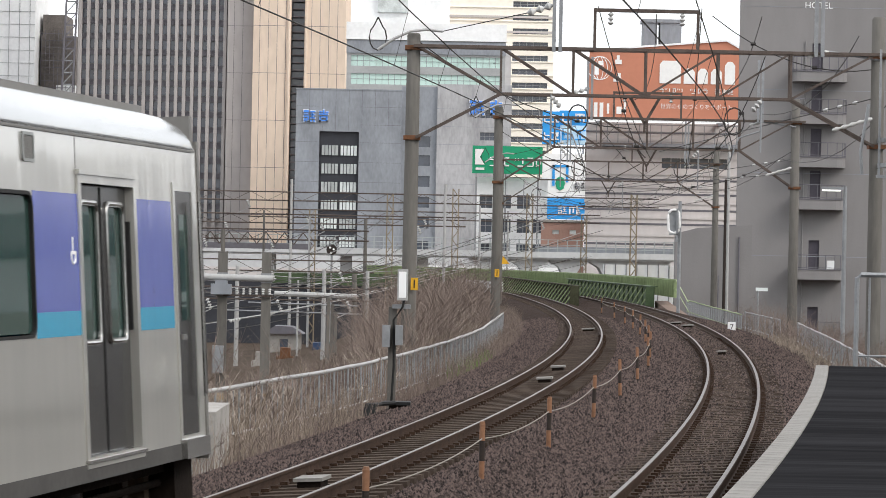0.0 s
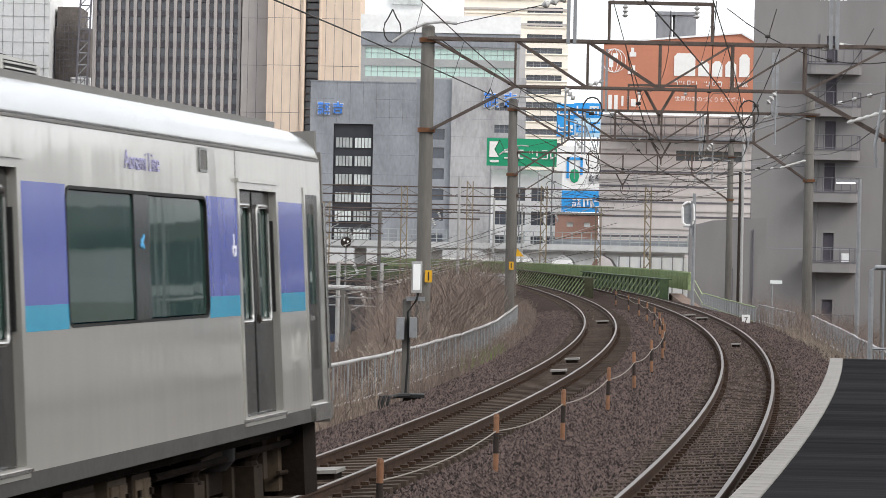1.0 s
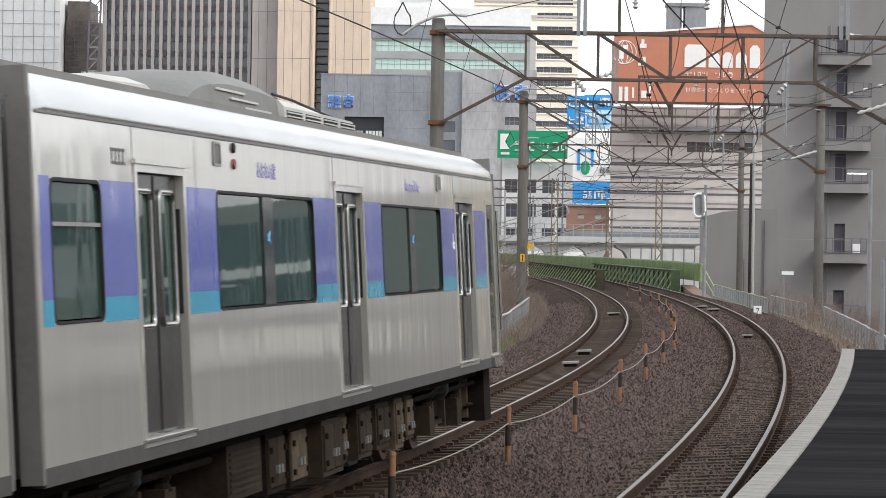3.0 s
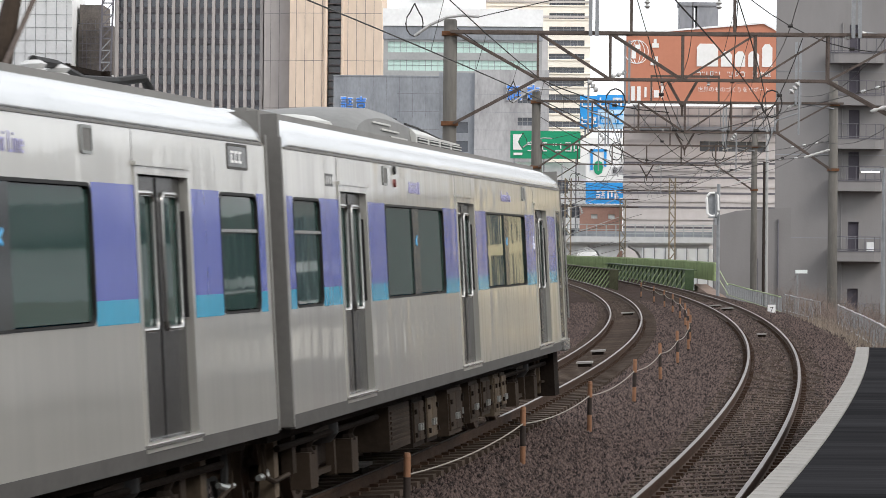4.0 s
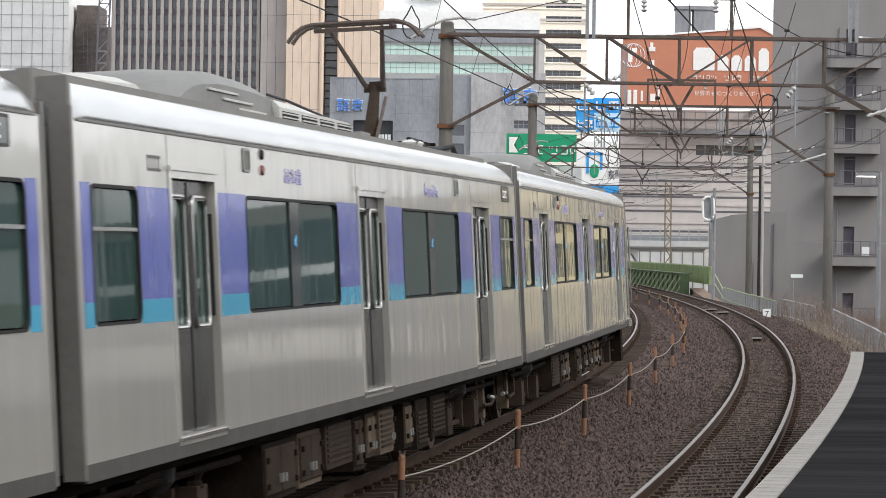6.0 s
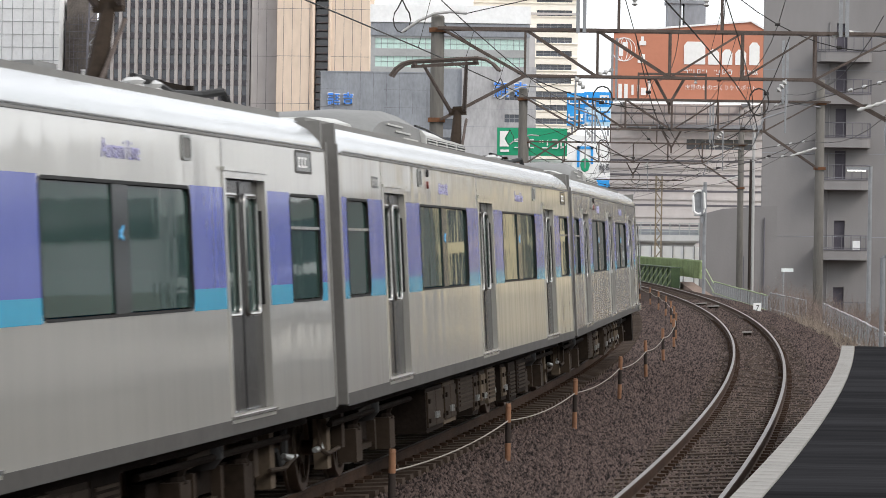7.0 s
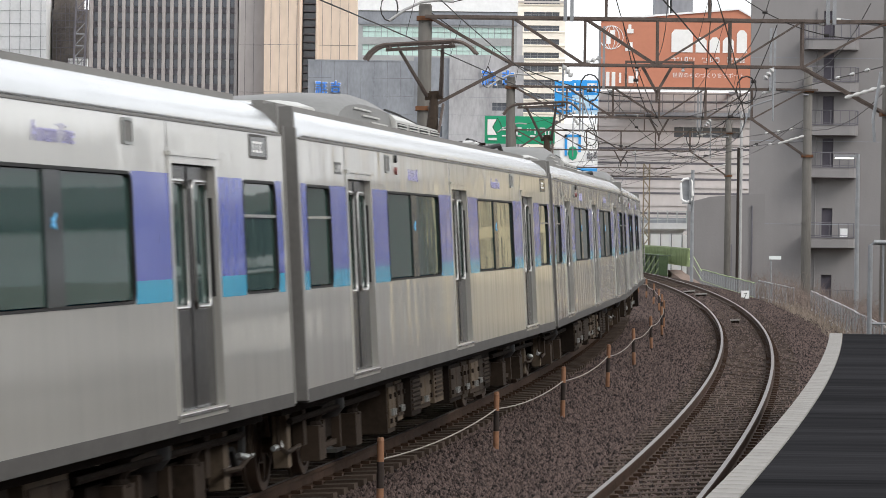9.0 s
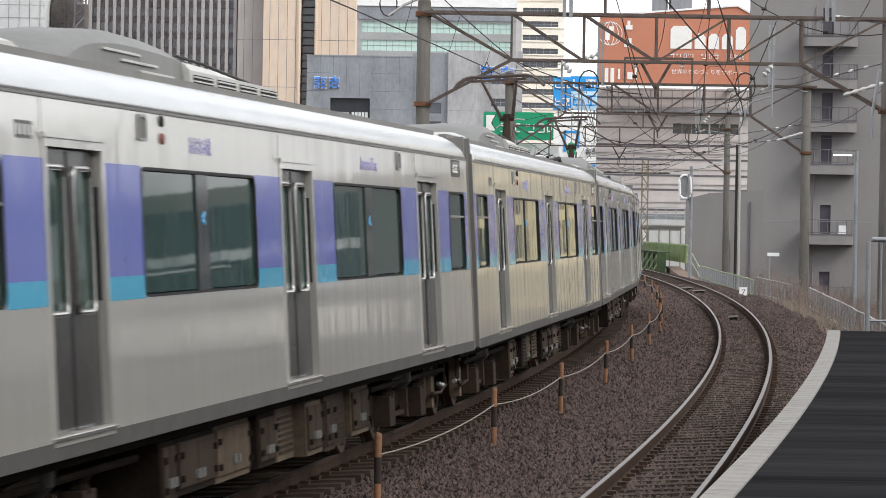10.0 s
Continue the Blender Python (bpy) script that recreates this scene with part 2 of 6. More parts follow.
# ---- ground, tracks, platform ----
def ground_sheet():
    prof = ((-2500, -6), (-200, -6), (-60, -6), (-24, -5.8), (-14, -4.6), (-9, -2.6), (-6, -1.45), (-4.4, -1.0), (-3.4, -0.75), (-2.3, -0.36), (-1.5, -0.22), (-0.6, -0.2), (0.6, -0.13), (1.5, -0.12),
            (2.0, -0.26), (2.5, -0.22), (3.4, -0.17), (4.6, -0.10), (5.3, -0.055), (6.1, -0.16), (7.2, -0.42), (9.0, -0.9), (11, -1.7), (16, -4.2), (24, -6), (60, -6), (200, -6), (2500, -6))
    ys = [-900.0, -200.0, -40.0] + STATIONS + [262.0, 300.0, 360.0, 600.0, 3500.0]
    mb = Mb()
    rows = []
    for y in ys:
        yy = min(y, 250.0)
        fall = 0 if y <= 250 else min(1, (y - 250) / 50)
        ring = []
        for u, z in prof:
            p = beside(CL, yy, u)
            wob = 0.03 * noise.noise((p.x * 0.7, y * 0.4, 1.0)) if abs(u) > 2.2 else 0.0
            ring.append((p.x, y if y > 250 else p.y, (z + wob) * (1 - fall) - 6 * fall))
        rows.append(ring)
    mb.loft(rows, closed=False, cap=False)
    for k, poly in enumerate(mb.f):
        u = prof[k % (len(prof) - 1)][0]
        mb.m[k] = 0 if -2.4 < u < 6.2 else 1
    mb.thing("ground", BALLAST, SOIL, label="brown stone ballast bed on a dry earth embankment", category="ground", kind="structure", smooth=True)


def stones():
    rng = np.random.default_rng(4)
    n = 300000
    y = 26.0 + 120 * rng.random(n) ** 1.9
    u = -2.7 + 9.0 * rng.random(n)
    pu = (-2.7, -2.3, -1.5, -0.6, 0.6, 1.5, 2.0, 2.5, 3.4, 4.6, 5.3, 6.1, 6.4)
    pz = (-0.5, -0.36, -0.22, -0.2, -0.13, -0.12, -0.26, -0.22, -0.17, -0.10, -0.055, -0.16, -0.22)
    z = np.interp(u, pu, pz) + 0.008
    keep = (np.abs(np.abs(u) - 0.53) > 0.1) & (np.abs(np.abs(u - 4.0) - 0.53) > 0.1)
    between = (np.abs(u) < 0.98) | (np.abs(u - 4.1) < 0.98)
    keep &= ~between | (rng.random(n) < 0.4)
    y, u, z = y[keep], u[keep], z[keep]
    n = len(y)
    c = np.array(CL)
    v = np.maximum(y, 18) / 100
    x = c[0] + c[1] * v + c[2] * v ** 2 + c[3] * v ** 3 + u
    base = np.array([(1, 0, -0.3), (0, 1, -0.3), (-1, 0, -0.3), (0, -1, -0.3), (0, 0, 1.0)], float)
    r = (0.013 + 0.018 * rng.random((n, 1, 1)) ** 2.0) * (1 + np.maximum(0, y - 45) / 80)[:, None, None]
    pts = base[None] * r * (0.6 + 0.8 * rng.random((n, 5, 3)))
    a = rng.random(n) * 6.283
    ca, sa = np.cos(a)[:, None], np.sin(a)[:, None]
    px, py = pts[:, :, 0] * ca - pts[:, :, 1] * sa, pts[:, :, 0] * sa + pts[:, :, 1] * ca
    pts = np.stack([px + x[:, None], py + y[:, None], pts[:, :, 2] + z[:, None]], 2).reshape(-1, 3)
    tri = np.array([(0, 1, 4), (1, 2, 4), (2, 3, 4), (3, 0, 4)])
    faces = (tri[None] + (np.arange(n) * 5)[:, None, None]).reshape(-1, 3)
    me = bpy.data.meshes.new("ballast_stones")
    me.vertices.add(len(pts))
    me.vertices.foreach_set("co", pts.ravel())
    me.loops.add(faces.size)
    me.loops.foreach_set("vertex_index", faces.ravel())
    me.polygons.add(len(faces))
    me.polygons.foreach_set("loop_start", np.arange(0, faces.size, 3))
    me.update(calc_edges=True)
    me.materials.append(STONE)
    tagged(new("ballast_stones", me), "loose brown crushed stones between the rails", "ballast", kind="stuff")


RAIL = ((-0.062, -0.153), (0.062, -0.153), (0.062, -0.142), (0.010, -0.125), (0.010, -0.045), (0.033, -0.035), (0.033, -0.006), (0.026, 0.0), (-0.026, 0.0), (-0.033, -0.006), (-0.033, -0.035), (-0.010, -0.045), (-0.010, -0.125), (-0.062, -0.142))


def track(c, label, name):
    top = empty(name, label, "railway track", kind="structure")
    for side in (-0.5335, 0.5335):
        mb = Mb()
        mb.loft([[on_track(c, y, side + a, b) for a, b in RAIL] for y in [-20.0] + STATIONS], cap=True)
        n = len(RAIL)
        for k in range(len(mb.f) - 2):
            mb.m[k] = 1 if k % n == 7 else 0
        mb.thing("rail", RAILM, RAILTOP, parent=top, label="worn steel rail with a polished head and rusty web", smooth=True)
    sl = Mb().box(-1.0, 1.0, -0.11, 0.11, -0.30, -0.142).mesh("sleeper", SLEEPER)
    far, clips = Mb(), Mb()
    y = 14.0
    while y < 240:
        m = pose(*on_track(c, y, 0, 0), 0, -CANT, -heading(c, y))
        if y < 160:
            share("sleeper", sl, top, m)
        else:
            far.box(-1.0, 1.0, -0.11, 0.11, -0.30, -0.142, 0, m)
        if y < 110:
            for s in (-0.5335, 0.5335):
                for o in (-0.085, 0.085):
                    clips.box(s + o - 0.045, s + o + 0.045, -0.05, 0.05, -0.165, -0.105, 0, m)
        y += 0.58
    tagged(part("far_sleepers", far, SLEEPER, top), kind="stuff")
    tagged(part("rail_clips", clips, RAILM, top, "small rusty rail fastenings"), kind="stuff")
    return top


def platform():
    top = empty("platform", "dark asphalt railway platform with a pale concrete edge", "platform", kind="structure")
    ys = [-12 + 2.0 * i for i in range(30)]
    ys = [y for y in ys if y < 45.9] + [45.9]
    mb = Mb()
    mb.loft([[beside(CR, y, 1.67, 1.10), beside(CR, y, 1.67, -0.6), beside(CR, y, 9, -0.6), beside(CR, y, 9, 1.10)] for y in ys])
    part("deck", mb, ASPHALT, top, "dark damp asphalt surface with paler streaks")
    mb = Mb()
    mb.loft([[beside(CR, y, 1.56, 0.93), beside(CR, y, 1.56, -0.6), beside(CR, y, 1.665, -0.6), beside(CR, y, 1.665, 0.93)] for y in ys])
    part("side_wall", mb, CONC, top)
    blk = Mb().loft([[(-0.09 + b, -0.143 + b, z), (0.09 - b, -0.143 + b, z), (0.09 - b, 0.143 - b, z), (-0.09 + b, 0.143 - b, z)] for z, b in ((-0.17, 0), (-0.008, 0), (0.0, 0.006))]).mesh("edge_block", COPING)
    y = 8.0
    while y < 45.8:
        share("edge_block", blk, top, pose(*beside(CR, y, 1.575, 1.106), 0, 0, -heading(CR, y)))
        y += 0.3 * math.cos(radians(heading(CR, y)))


ground_sheet()
platform()
track(CL, "curved ballasted railway track with rusty rails, the train runs on it", "track_train")
track(CR, "curved ballasted railway track with rusty rails beside the platform", "track_platform")


# ---- the train: x to its side, y ahead, z over the rails ----
HALF, FRONT, WIDE = 10.6, 10.0, 1.45
FLOOR, SILL, BAND0, BAND1, BAND2, TOPD, GUTTER = 0.97, 1.05, 1.87, 2.03, 2.79, 2.93, 3.18
ROOF = ((1.45, 3.18), (1.46, 3.21), (1.43, 3.29), (1.36, 3.37), (1.22, 3.45), (0.95, 3.53), (0.5, 3.585), (0.0, 3.60))


def roof_ring(y, k=1.0, dz=0.0):
    r = [(x * k, y, z + dz) for x, z in ROOF] + [(-x * k, y, z + dz) for x, z in ROOF[-2::-1]]
    return r + [(-1.40 * k, y, 3.14), (1.40 * k, y, 3.14)]


def rounded(u0, u1, v0, v1, r, n=4):
    out = []
    for cu, cv, a in ((u1 - r, v1 - r, 0), (u0 + r, v1 - r, 90), (u0 + r, v0 + r, 180), (u1 - r, v0 + r, 270)):
        out += [(cu + r * math.cos(radians(a + 90 * i / n)), cv + r * math.sin(radians(a + 90 * i / n))) for i in range(n + 1)]
    return out


def slab(pts, x0, x1):
    return Mb().loft([[(x0, u, v) for u, v in pts], [(x1, u, v) for u, v in pts]])


def hoop(outer, inner, x0, x1):
    """A flat frame between two outlines with as many corners."""
    n = len(outer)
    vs = [(x, u, v) for x in (x0, x1) for ring in (outer, inner) for u, v in ring]
    fs = []
    for k in range(n):
        j = (k + 1) % n
        fs += [(k, j, n + j, n + k), (2 * n + k, 3 * n + k, 3 * n + j, 2 * n + j), (k, 2 * n + k, 2 * n + j, j), (n + k, n + j, 3 * n + j, 3 * n + k)]
    return Mb().add(vs, fs)


SHARED = {}
VENTM = mat("grey_vent_mesh", (0.17, 0.165, 0.155), 0.6, 0.4, 0.2, 8, 0.4, 60)
GALVB = mat("dull_aluminium", (0.30, 0.31, 0.30), 0.4, 0.7, 0.1, 3)
SIGNCYAN = mat("light_blue_mark", (0.10, 0.45, 0.80), 0.4, 0, 0.05, 3)


def mesh_of(key, make, *mats, smooth=False):
    if key not in SHARED:
        SHARED[key] = make().mesh(key, *mats, smooth=smooth)
    return SHARED[key]


def closed_bead(pts, x, r):
    """A round moulding along a closed outline."""
    n = len(pts)
    rings = []
    for i in range(n + 1):
        p, q, o = pts[i % n], pts[(i + 1) % n], pts[(i - 1) % n]
        du, dv = q[0] - o[0], q[1] - o[1]
        d = math.hypot(du, dv)
        nu, nv = dv / d, -du / d
        rings.append([(x + r * math.sin(k * 0.7854), p[0] + nu * r * math.cos(k * 0.7854), p[1] + nv * r * math.cos(k * 0.7854)) for k in range(8)])
    return Mb().loft(rings, closed=True, cap=False)


def passenger_door(car, y):
    """Two sliding leaves in a steel frame with a step plate below; local z from the sill."""
    h, w = TOPD - SILL, 0.75
    door = share("door", mesh_of("door_frame", lambda: hoop([(-w, -0.0), (w, -0.0), (w, h), (-w, h)], [(-w + 0.075, 0.02), (w - 0.075, 0.02), (w - 0.075, h - 0.065), (-w + 0.075, h - 0.065)], -0.09, 0.012), STEEL), car, pose(WIDE, y, SILL))
    door["label"] = "closed two-leaf sliding door in a stainless frame"
    share("drip_rail", mesh_of("drip_rail", lambda: Mb().box(-0.01, 0.03, -w - 0.02, w + 0.02, h - 0.01, h + 0.02), STEEL), door, pose(0, 0, 0))
    for s in (-1, 1):
        a, b = (0.004, w - 0.078) if s > 0 else (-w + 0.078, -0.004)
        c = (a + b) / 2
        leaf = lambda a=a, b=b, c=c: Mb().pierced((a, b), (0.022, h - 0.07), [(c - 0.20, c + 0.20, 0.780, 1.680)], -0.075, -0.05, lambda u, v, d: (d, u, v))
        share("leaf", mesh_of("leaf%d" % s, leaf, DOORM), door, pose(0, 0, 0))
        trim = lambda c=c: hoop(rounded(c - 0.236, c + 0.236, 0.744, 1.712, 0.07), rounded(c - 0.195, c + 0.195, 0.785, 1.675, 0.05), -0.052, -0.036)
        ring = share("window_trim", mesh_of("trim%d" % s, trim, STEEL_PLAIN), door, pose(0, 0, 0))
        bead = lambda c=c: closed_bead(rounded(c - 0.218, c + 0.218, 0.762, 1.694, 0.06), -0.040, 0.015)
        share("bead", mesh_of("bead%d" % s, bead, STEEL_PLAIN, smooth=True), ring, pose(0, 0, 0))
        share("pane", mesh_of("dpane%d" % s, lambda c=c: Mb().box(-0.068, -0.060, c - 0.21, c + 0.21, 0.770, 1.690), GLASS), door, pose(0, 0, 0))
        share("seal", mesh_of("seal%d" % s, lambda s=s: Mb().box(-0.062, -0.044, 0.002 if s > 0 else -0.014, 0.014 if s > 0 else -0.002, 0.03, h - 0.08), RUBBER), door, pose(0, 0, 0))
    share("apron", mesh_of("apron", lambda: Mb().box(-0.03, 0.012, -w, w, -0.054, -0.027), STEEL), door, pose(0, 0, 0))
    share("pocket", mesh_of("pocket", lambda: Mb().box(-0.06, -0.02, w - 0.105, w - 0.074, 0.830, 1.580), RUBBER), door, pose(0, 0, 0))
    share("step_plate", mesh_of("step_plate", lambda: Mb().box(-0.05, 0.03, -w, w, -0.022, 0.0), STEEL_PLAIN), door, pose(0, 0, 0))


def side_window(car, y0, y1, pillar):
    z0, z1 = BAND0 + 0.005, BAND2 - 0.005
    w = part("window", hoop(rounded(y0, y1, z0, z1, 0.10), rounded(y0 + 0.024, y1 - 0.024, z0 + 0.02, z1 - 0.024, 0.08), WIDE - 0.05, WIDE + 0.006), RUBBER, car)
    if pillar:
        c = (y0 + y1) / 2
        part("pillar_mark", Mb().bar((WIDE, c - 0.05, 2.40), (WIDE, c + 0.05, 2.48), 0.004, 0.025).bar((WIDE, c - 0.04, 2.45), (WIDE, c + 0.04, 2.39), 0.004, 0.025), SIGNCYAN, w, "small light blue line emblem")
        part("pillar", Mb().box(WIDE - 0.05, WIDE - 0.004, c - 0.2, c + 0.2, z0 + 0.02, z1 - 0.02), PILLARM, w)
        halves = ((y0 + 0.03, c - 0.2), (c + 0.2, y1 - 0.03))
    else:
        part("sash_bar", Mb().box(WIDE - 0.03, WIDE + 0.002, y0 + 0.03, y1 - 0.03, 2.485, 2.51), STEEL_PLAIN, w)
        halves = ((y0 + 0.03, y1 - 0.03),)
    for a, b in halves:
        part("pane", Mb().box(WIDE - 0.026, WIDE - 0.018, a, b, z0 + 0.03, z1 - 0.03), GLASS, w)


def bogie(car, y):
    b = part("bogie", Mb().box(-1.0, -0.86, y - 1.6, y + 1.6, 0.42, 0.62).box(0.86, 1.0, y - 1.6, y + 1.6, 0.42, 0.62).box(-0.9, 0.9, y - 0.2, y + 0.2, 0.40, 0.66), UNDER, car, "near-black brown bogie frame")
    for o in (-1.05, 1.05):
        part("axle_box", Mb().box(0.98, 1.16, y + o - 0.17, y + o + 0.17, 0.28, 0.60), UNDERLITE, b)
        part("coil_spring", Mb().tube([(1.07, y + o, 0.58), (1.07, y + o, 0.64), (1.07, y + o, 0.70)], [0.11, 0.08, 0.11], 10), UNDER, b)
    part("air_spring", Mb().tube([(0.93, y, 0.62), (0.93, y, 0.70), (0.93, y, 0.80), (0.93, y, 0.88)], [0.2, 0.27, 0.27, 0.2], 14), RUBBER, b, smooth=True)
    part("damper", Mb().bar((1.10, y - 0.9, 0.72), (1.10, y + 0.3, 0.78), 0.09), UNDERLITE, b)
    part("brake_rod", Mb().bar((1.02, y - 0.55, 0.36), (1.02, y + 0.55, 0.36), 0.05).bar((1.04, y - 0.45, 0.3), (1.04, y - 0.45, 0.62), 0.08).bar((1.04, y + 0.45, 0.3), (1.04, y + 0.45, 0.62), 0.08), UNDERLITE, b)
    sets = []
    for o in (-1.05, 1.05):
        def wheels():
            mb = Mb()
            for s in (-1, 1):
                prof = ((0.470, 0.05), (0.470, 0.455), (0.497, 0.46), (0.503, 0.43), (0.597, 0.42), (0.600, 0.345), (0.565, 0.33), (0.555, 0.16), (0.60, 0.14), (0.60, 0.06))
                rings = [[(s * x, r * math.cos(k * 0.2618), r * math.sin(k * 0.2618)) for x, r in prof] for k in range(25)]
                mb.loft(rings, closed=True, cap=False)
                for k in range(6):
                    a = k * 1.0472
                    mb.bar((s * 0.566, 0.17 * math.cos(a), 0.17 * math.sin(a)), (s * 0.566, 0.32 * math.cos(a), 0.32 * math.sin(a)), 0.05, 0.03)
            return mb.tube([(-0.75, 0, 0), (0.75, 0, 0)], 0.075, 10)
        ws = share("wheelset", mesh_of("wheelset", wheels, WHEELM, smooth=True), b, pose(0, y + o, 0.43))
        sets.append(ws)
    return sets


def bars(car, name, y0, y1, z0, z1, n, material, x=WIDE + 0.003):
    mb = Mb()
    w = (y1 - y0) / n
    for i in range(n):
        a = y0 + i * w
        mb.box(x - 0.004, x, a + 0.12 * w, a + 0.88 * w, z0, z0 + 0.2 * (z1 - z0)).box(x - 0.004, x, a + 0.12 * w, a + 0.88 * w, z1 - 0.2 * (z1 - z0), z1)
        mb.box(x - 0.004, x, a + 0.2 * w, a + 0.42 * w, z0 + 0.2 * (z1 - z0), z1 - 0.2 * (z1 - z0))
    part(name, mb, material, car)


def lettering(parent, words, size, m, material, name="lettering"):
    cu = bpy.data.curves.new(name, "FONT")
    cu.body, cu.size, cu.extrude, cu.align_x, cu.offset = words, size, 0.002, "CENTER", -0.004 * size
    ob = new(name, cu)
    deps = bpy.context.evaluated_depsgraph_get()
    me = bpy.data.meshes.new_from_object(ob.evaluated_get(deps))
    bpy.data.objects.remove(ob)
    me.materials.clear()
    me.materials.append(material)
    t = new(name, me)
    if parent is not None:
        t.parent = parent
    t.matrix_basis = m
    return t


def roof_unit(car, y0, y1, ym):
    """Air conditioner: a smooth domed cover behind, a slatted lower body ahead."""
    rings = []
    for k in range(13):
        f = k / 12
        y = y0 + (ym - y0) * f
        h = 0.35 * float(np.interp(f, (0, 0.05, 0.2, 0.45, 0.8, 1.0), (0.05, 0.35, 0.80, 1.0, 0.96, 0.86)))
        rings.append([(1.06, y, 3.46), (1.03, y, 3.50 + h * 0.66), (0.88, y, 3.52 + h * 0.93), (0.4, y, 3.54 + h), (-0.4, y, 3.54 + h), (-0.88, y, 3.52 + h * 0.93), (-1.03, y, 3.50 + h * 0.66), (-1.06, y, 3.46)])
    u = part("air_conditioner", Mb().loft(rings), ACM, car, "grey roof-mounted air conditioner with slatted sides", smooth=True)
    for f, x, z in ((0.46, 1.040, 3.67), (0.60, 1.048, 3.61), (0.74, 1.056, 3.55)):
        a = y0 + (ym - y0) * (f - 0.16)
        part("rib", Mb().bar((x, a, z), (x, a + 1.1, z), 0.03, 0.018), ACL, u)
    body = []
    for f, h, k in ((0.0, 0.35, 1.0), (0.3, 0.325, 1.0), (0.6, 0.26, 1.0), (0.9, 0.20, 1.0), (0.97, 0.17, 0.98), (1.0, 0.08, 0.92)):
        y = ym + 0.004 + (y1 - ym - 0.004) * f
        body.append([(1.10 * k, y, 3.44), (1.10 * k, y, 3.46 + min(0.17, h * 0.8)), (1.04 * k, y, 3.48 + h * 0.62), (0.7 * k, y, 3.49 + h * 0.92), (0.0, y, 3.50 + h), (-0.7 * k, y, 3.49 + h * 0.92), (-1.04 * k, y, 3.48 + h * 0.62), (-1.10 * k, y, 3.46 + min(0.17, h * 0.8)), (-1.10 * k, y, 3.44)])
    part("slatted_body", Mb().loft(body), ACL, u, smooth=True)
    for x in (0.42, 0.78, 0.95):
        part("top_strip", Mb().tube([(x, ym + (y1 - ym) * f, 3.49 + h * (1.0 - 0.30 * x * x) + 0.012) for f, h in ((0.06, 0.348), (0.3, 0.327), (0.6, 0.262), (0.88, 0.205))], 0.014, 5), RUBBER, u)
    n = 4
    w = (y1 - 0.25 - ym) / n
    for i in range(n):
        a = ym + 0.12 + i * w
        part("grille", Mb().box(1.08, 1.104, a, a + w - 0.16, 3.49, 3.60), RUBBER, u)
        for k in range(3):
            part("slat", Mb().box(1.09, 1.116, a, a + w - 0.16, 3.508 + k * 0.034, 3.520 + k * 0.034), ACL, u)
    part("lower_rail", Mb().box(1.02, 1.13, y0 + 0.1, y1, 3.42, 3.47), DARKEDGE, car)


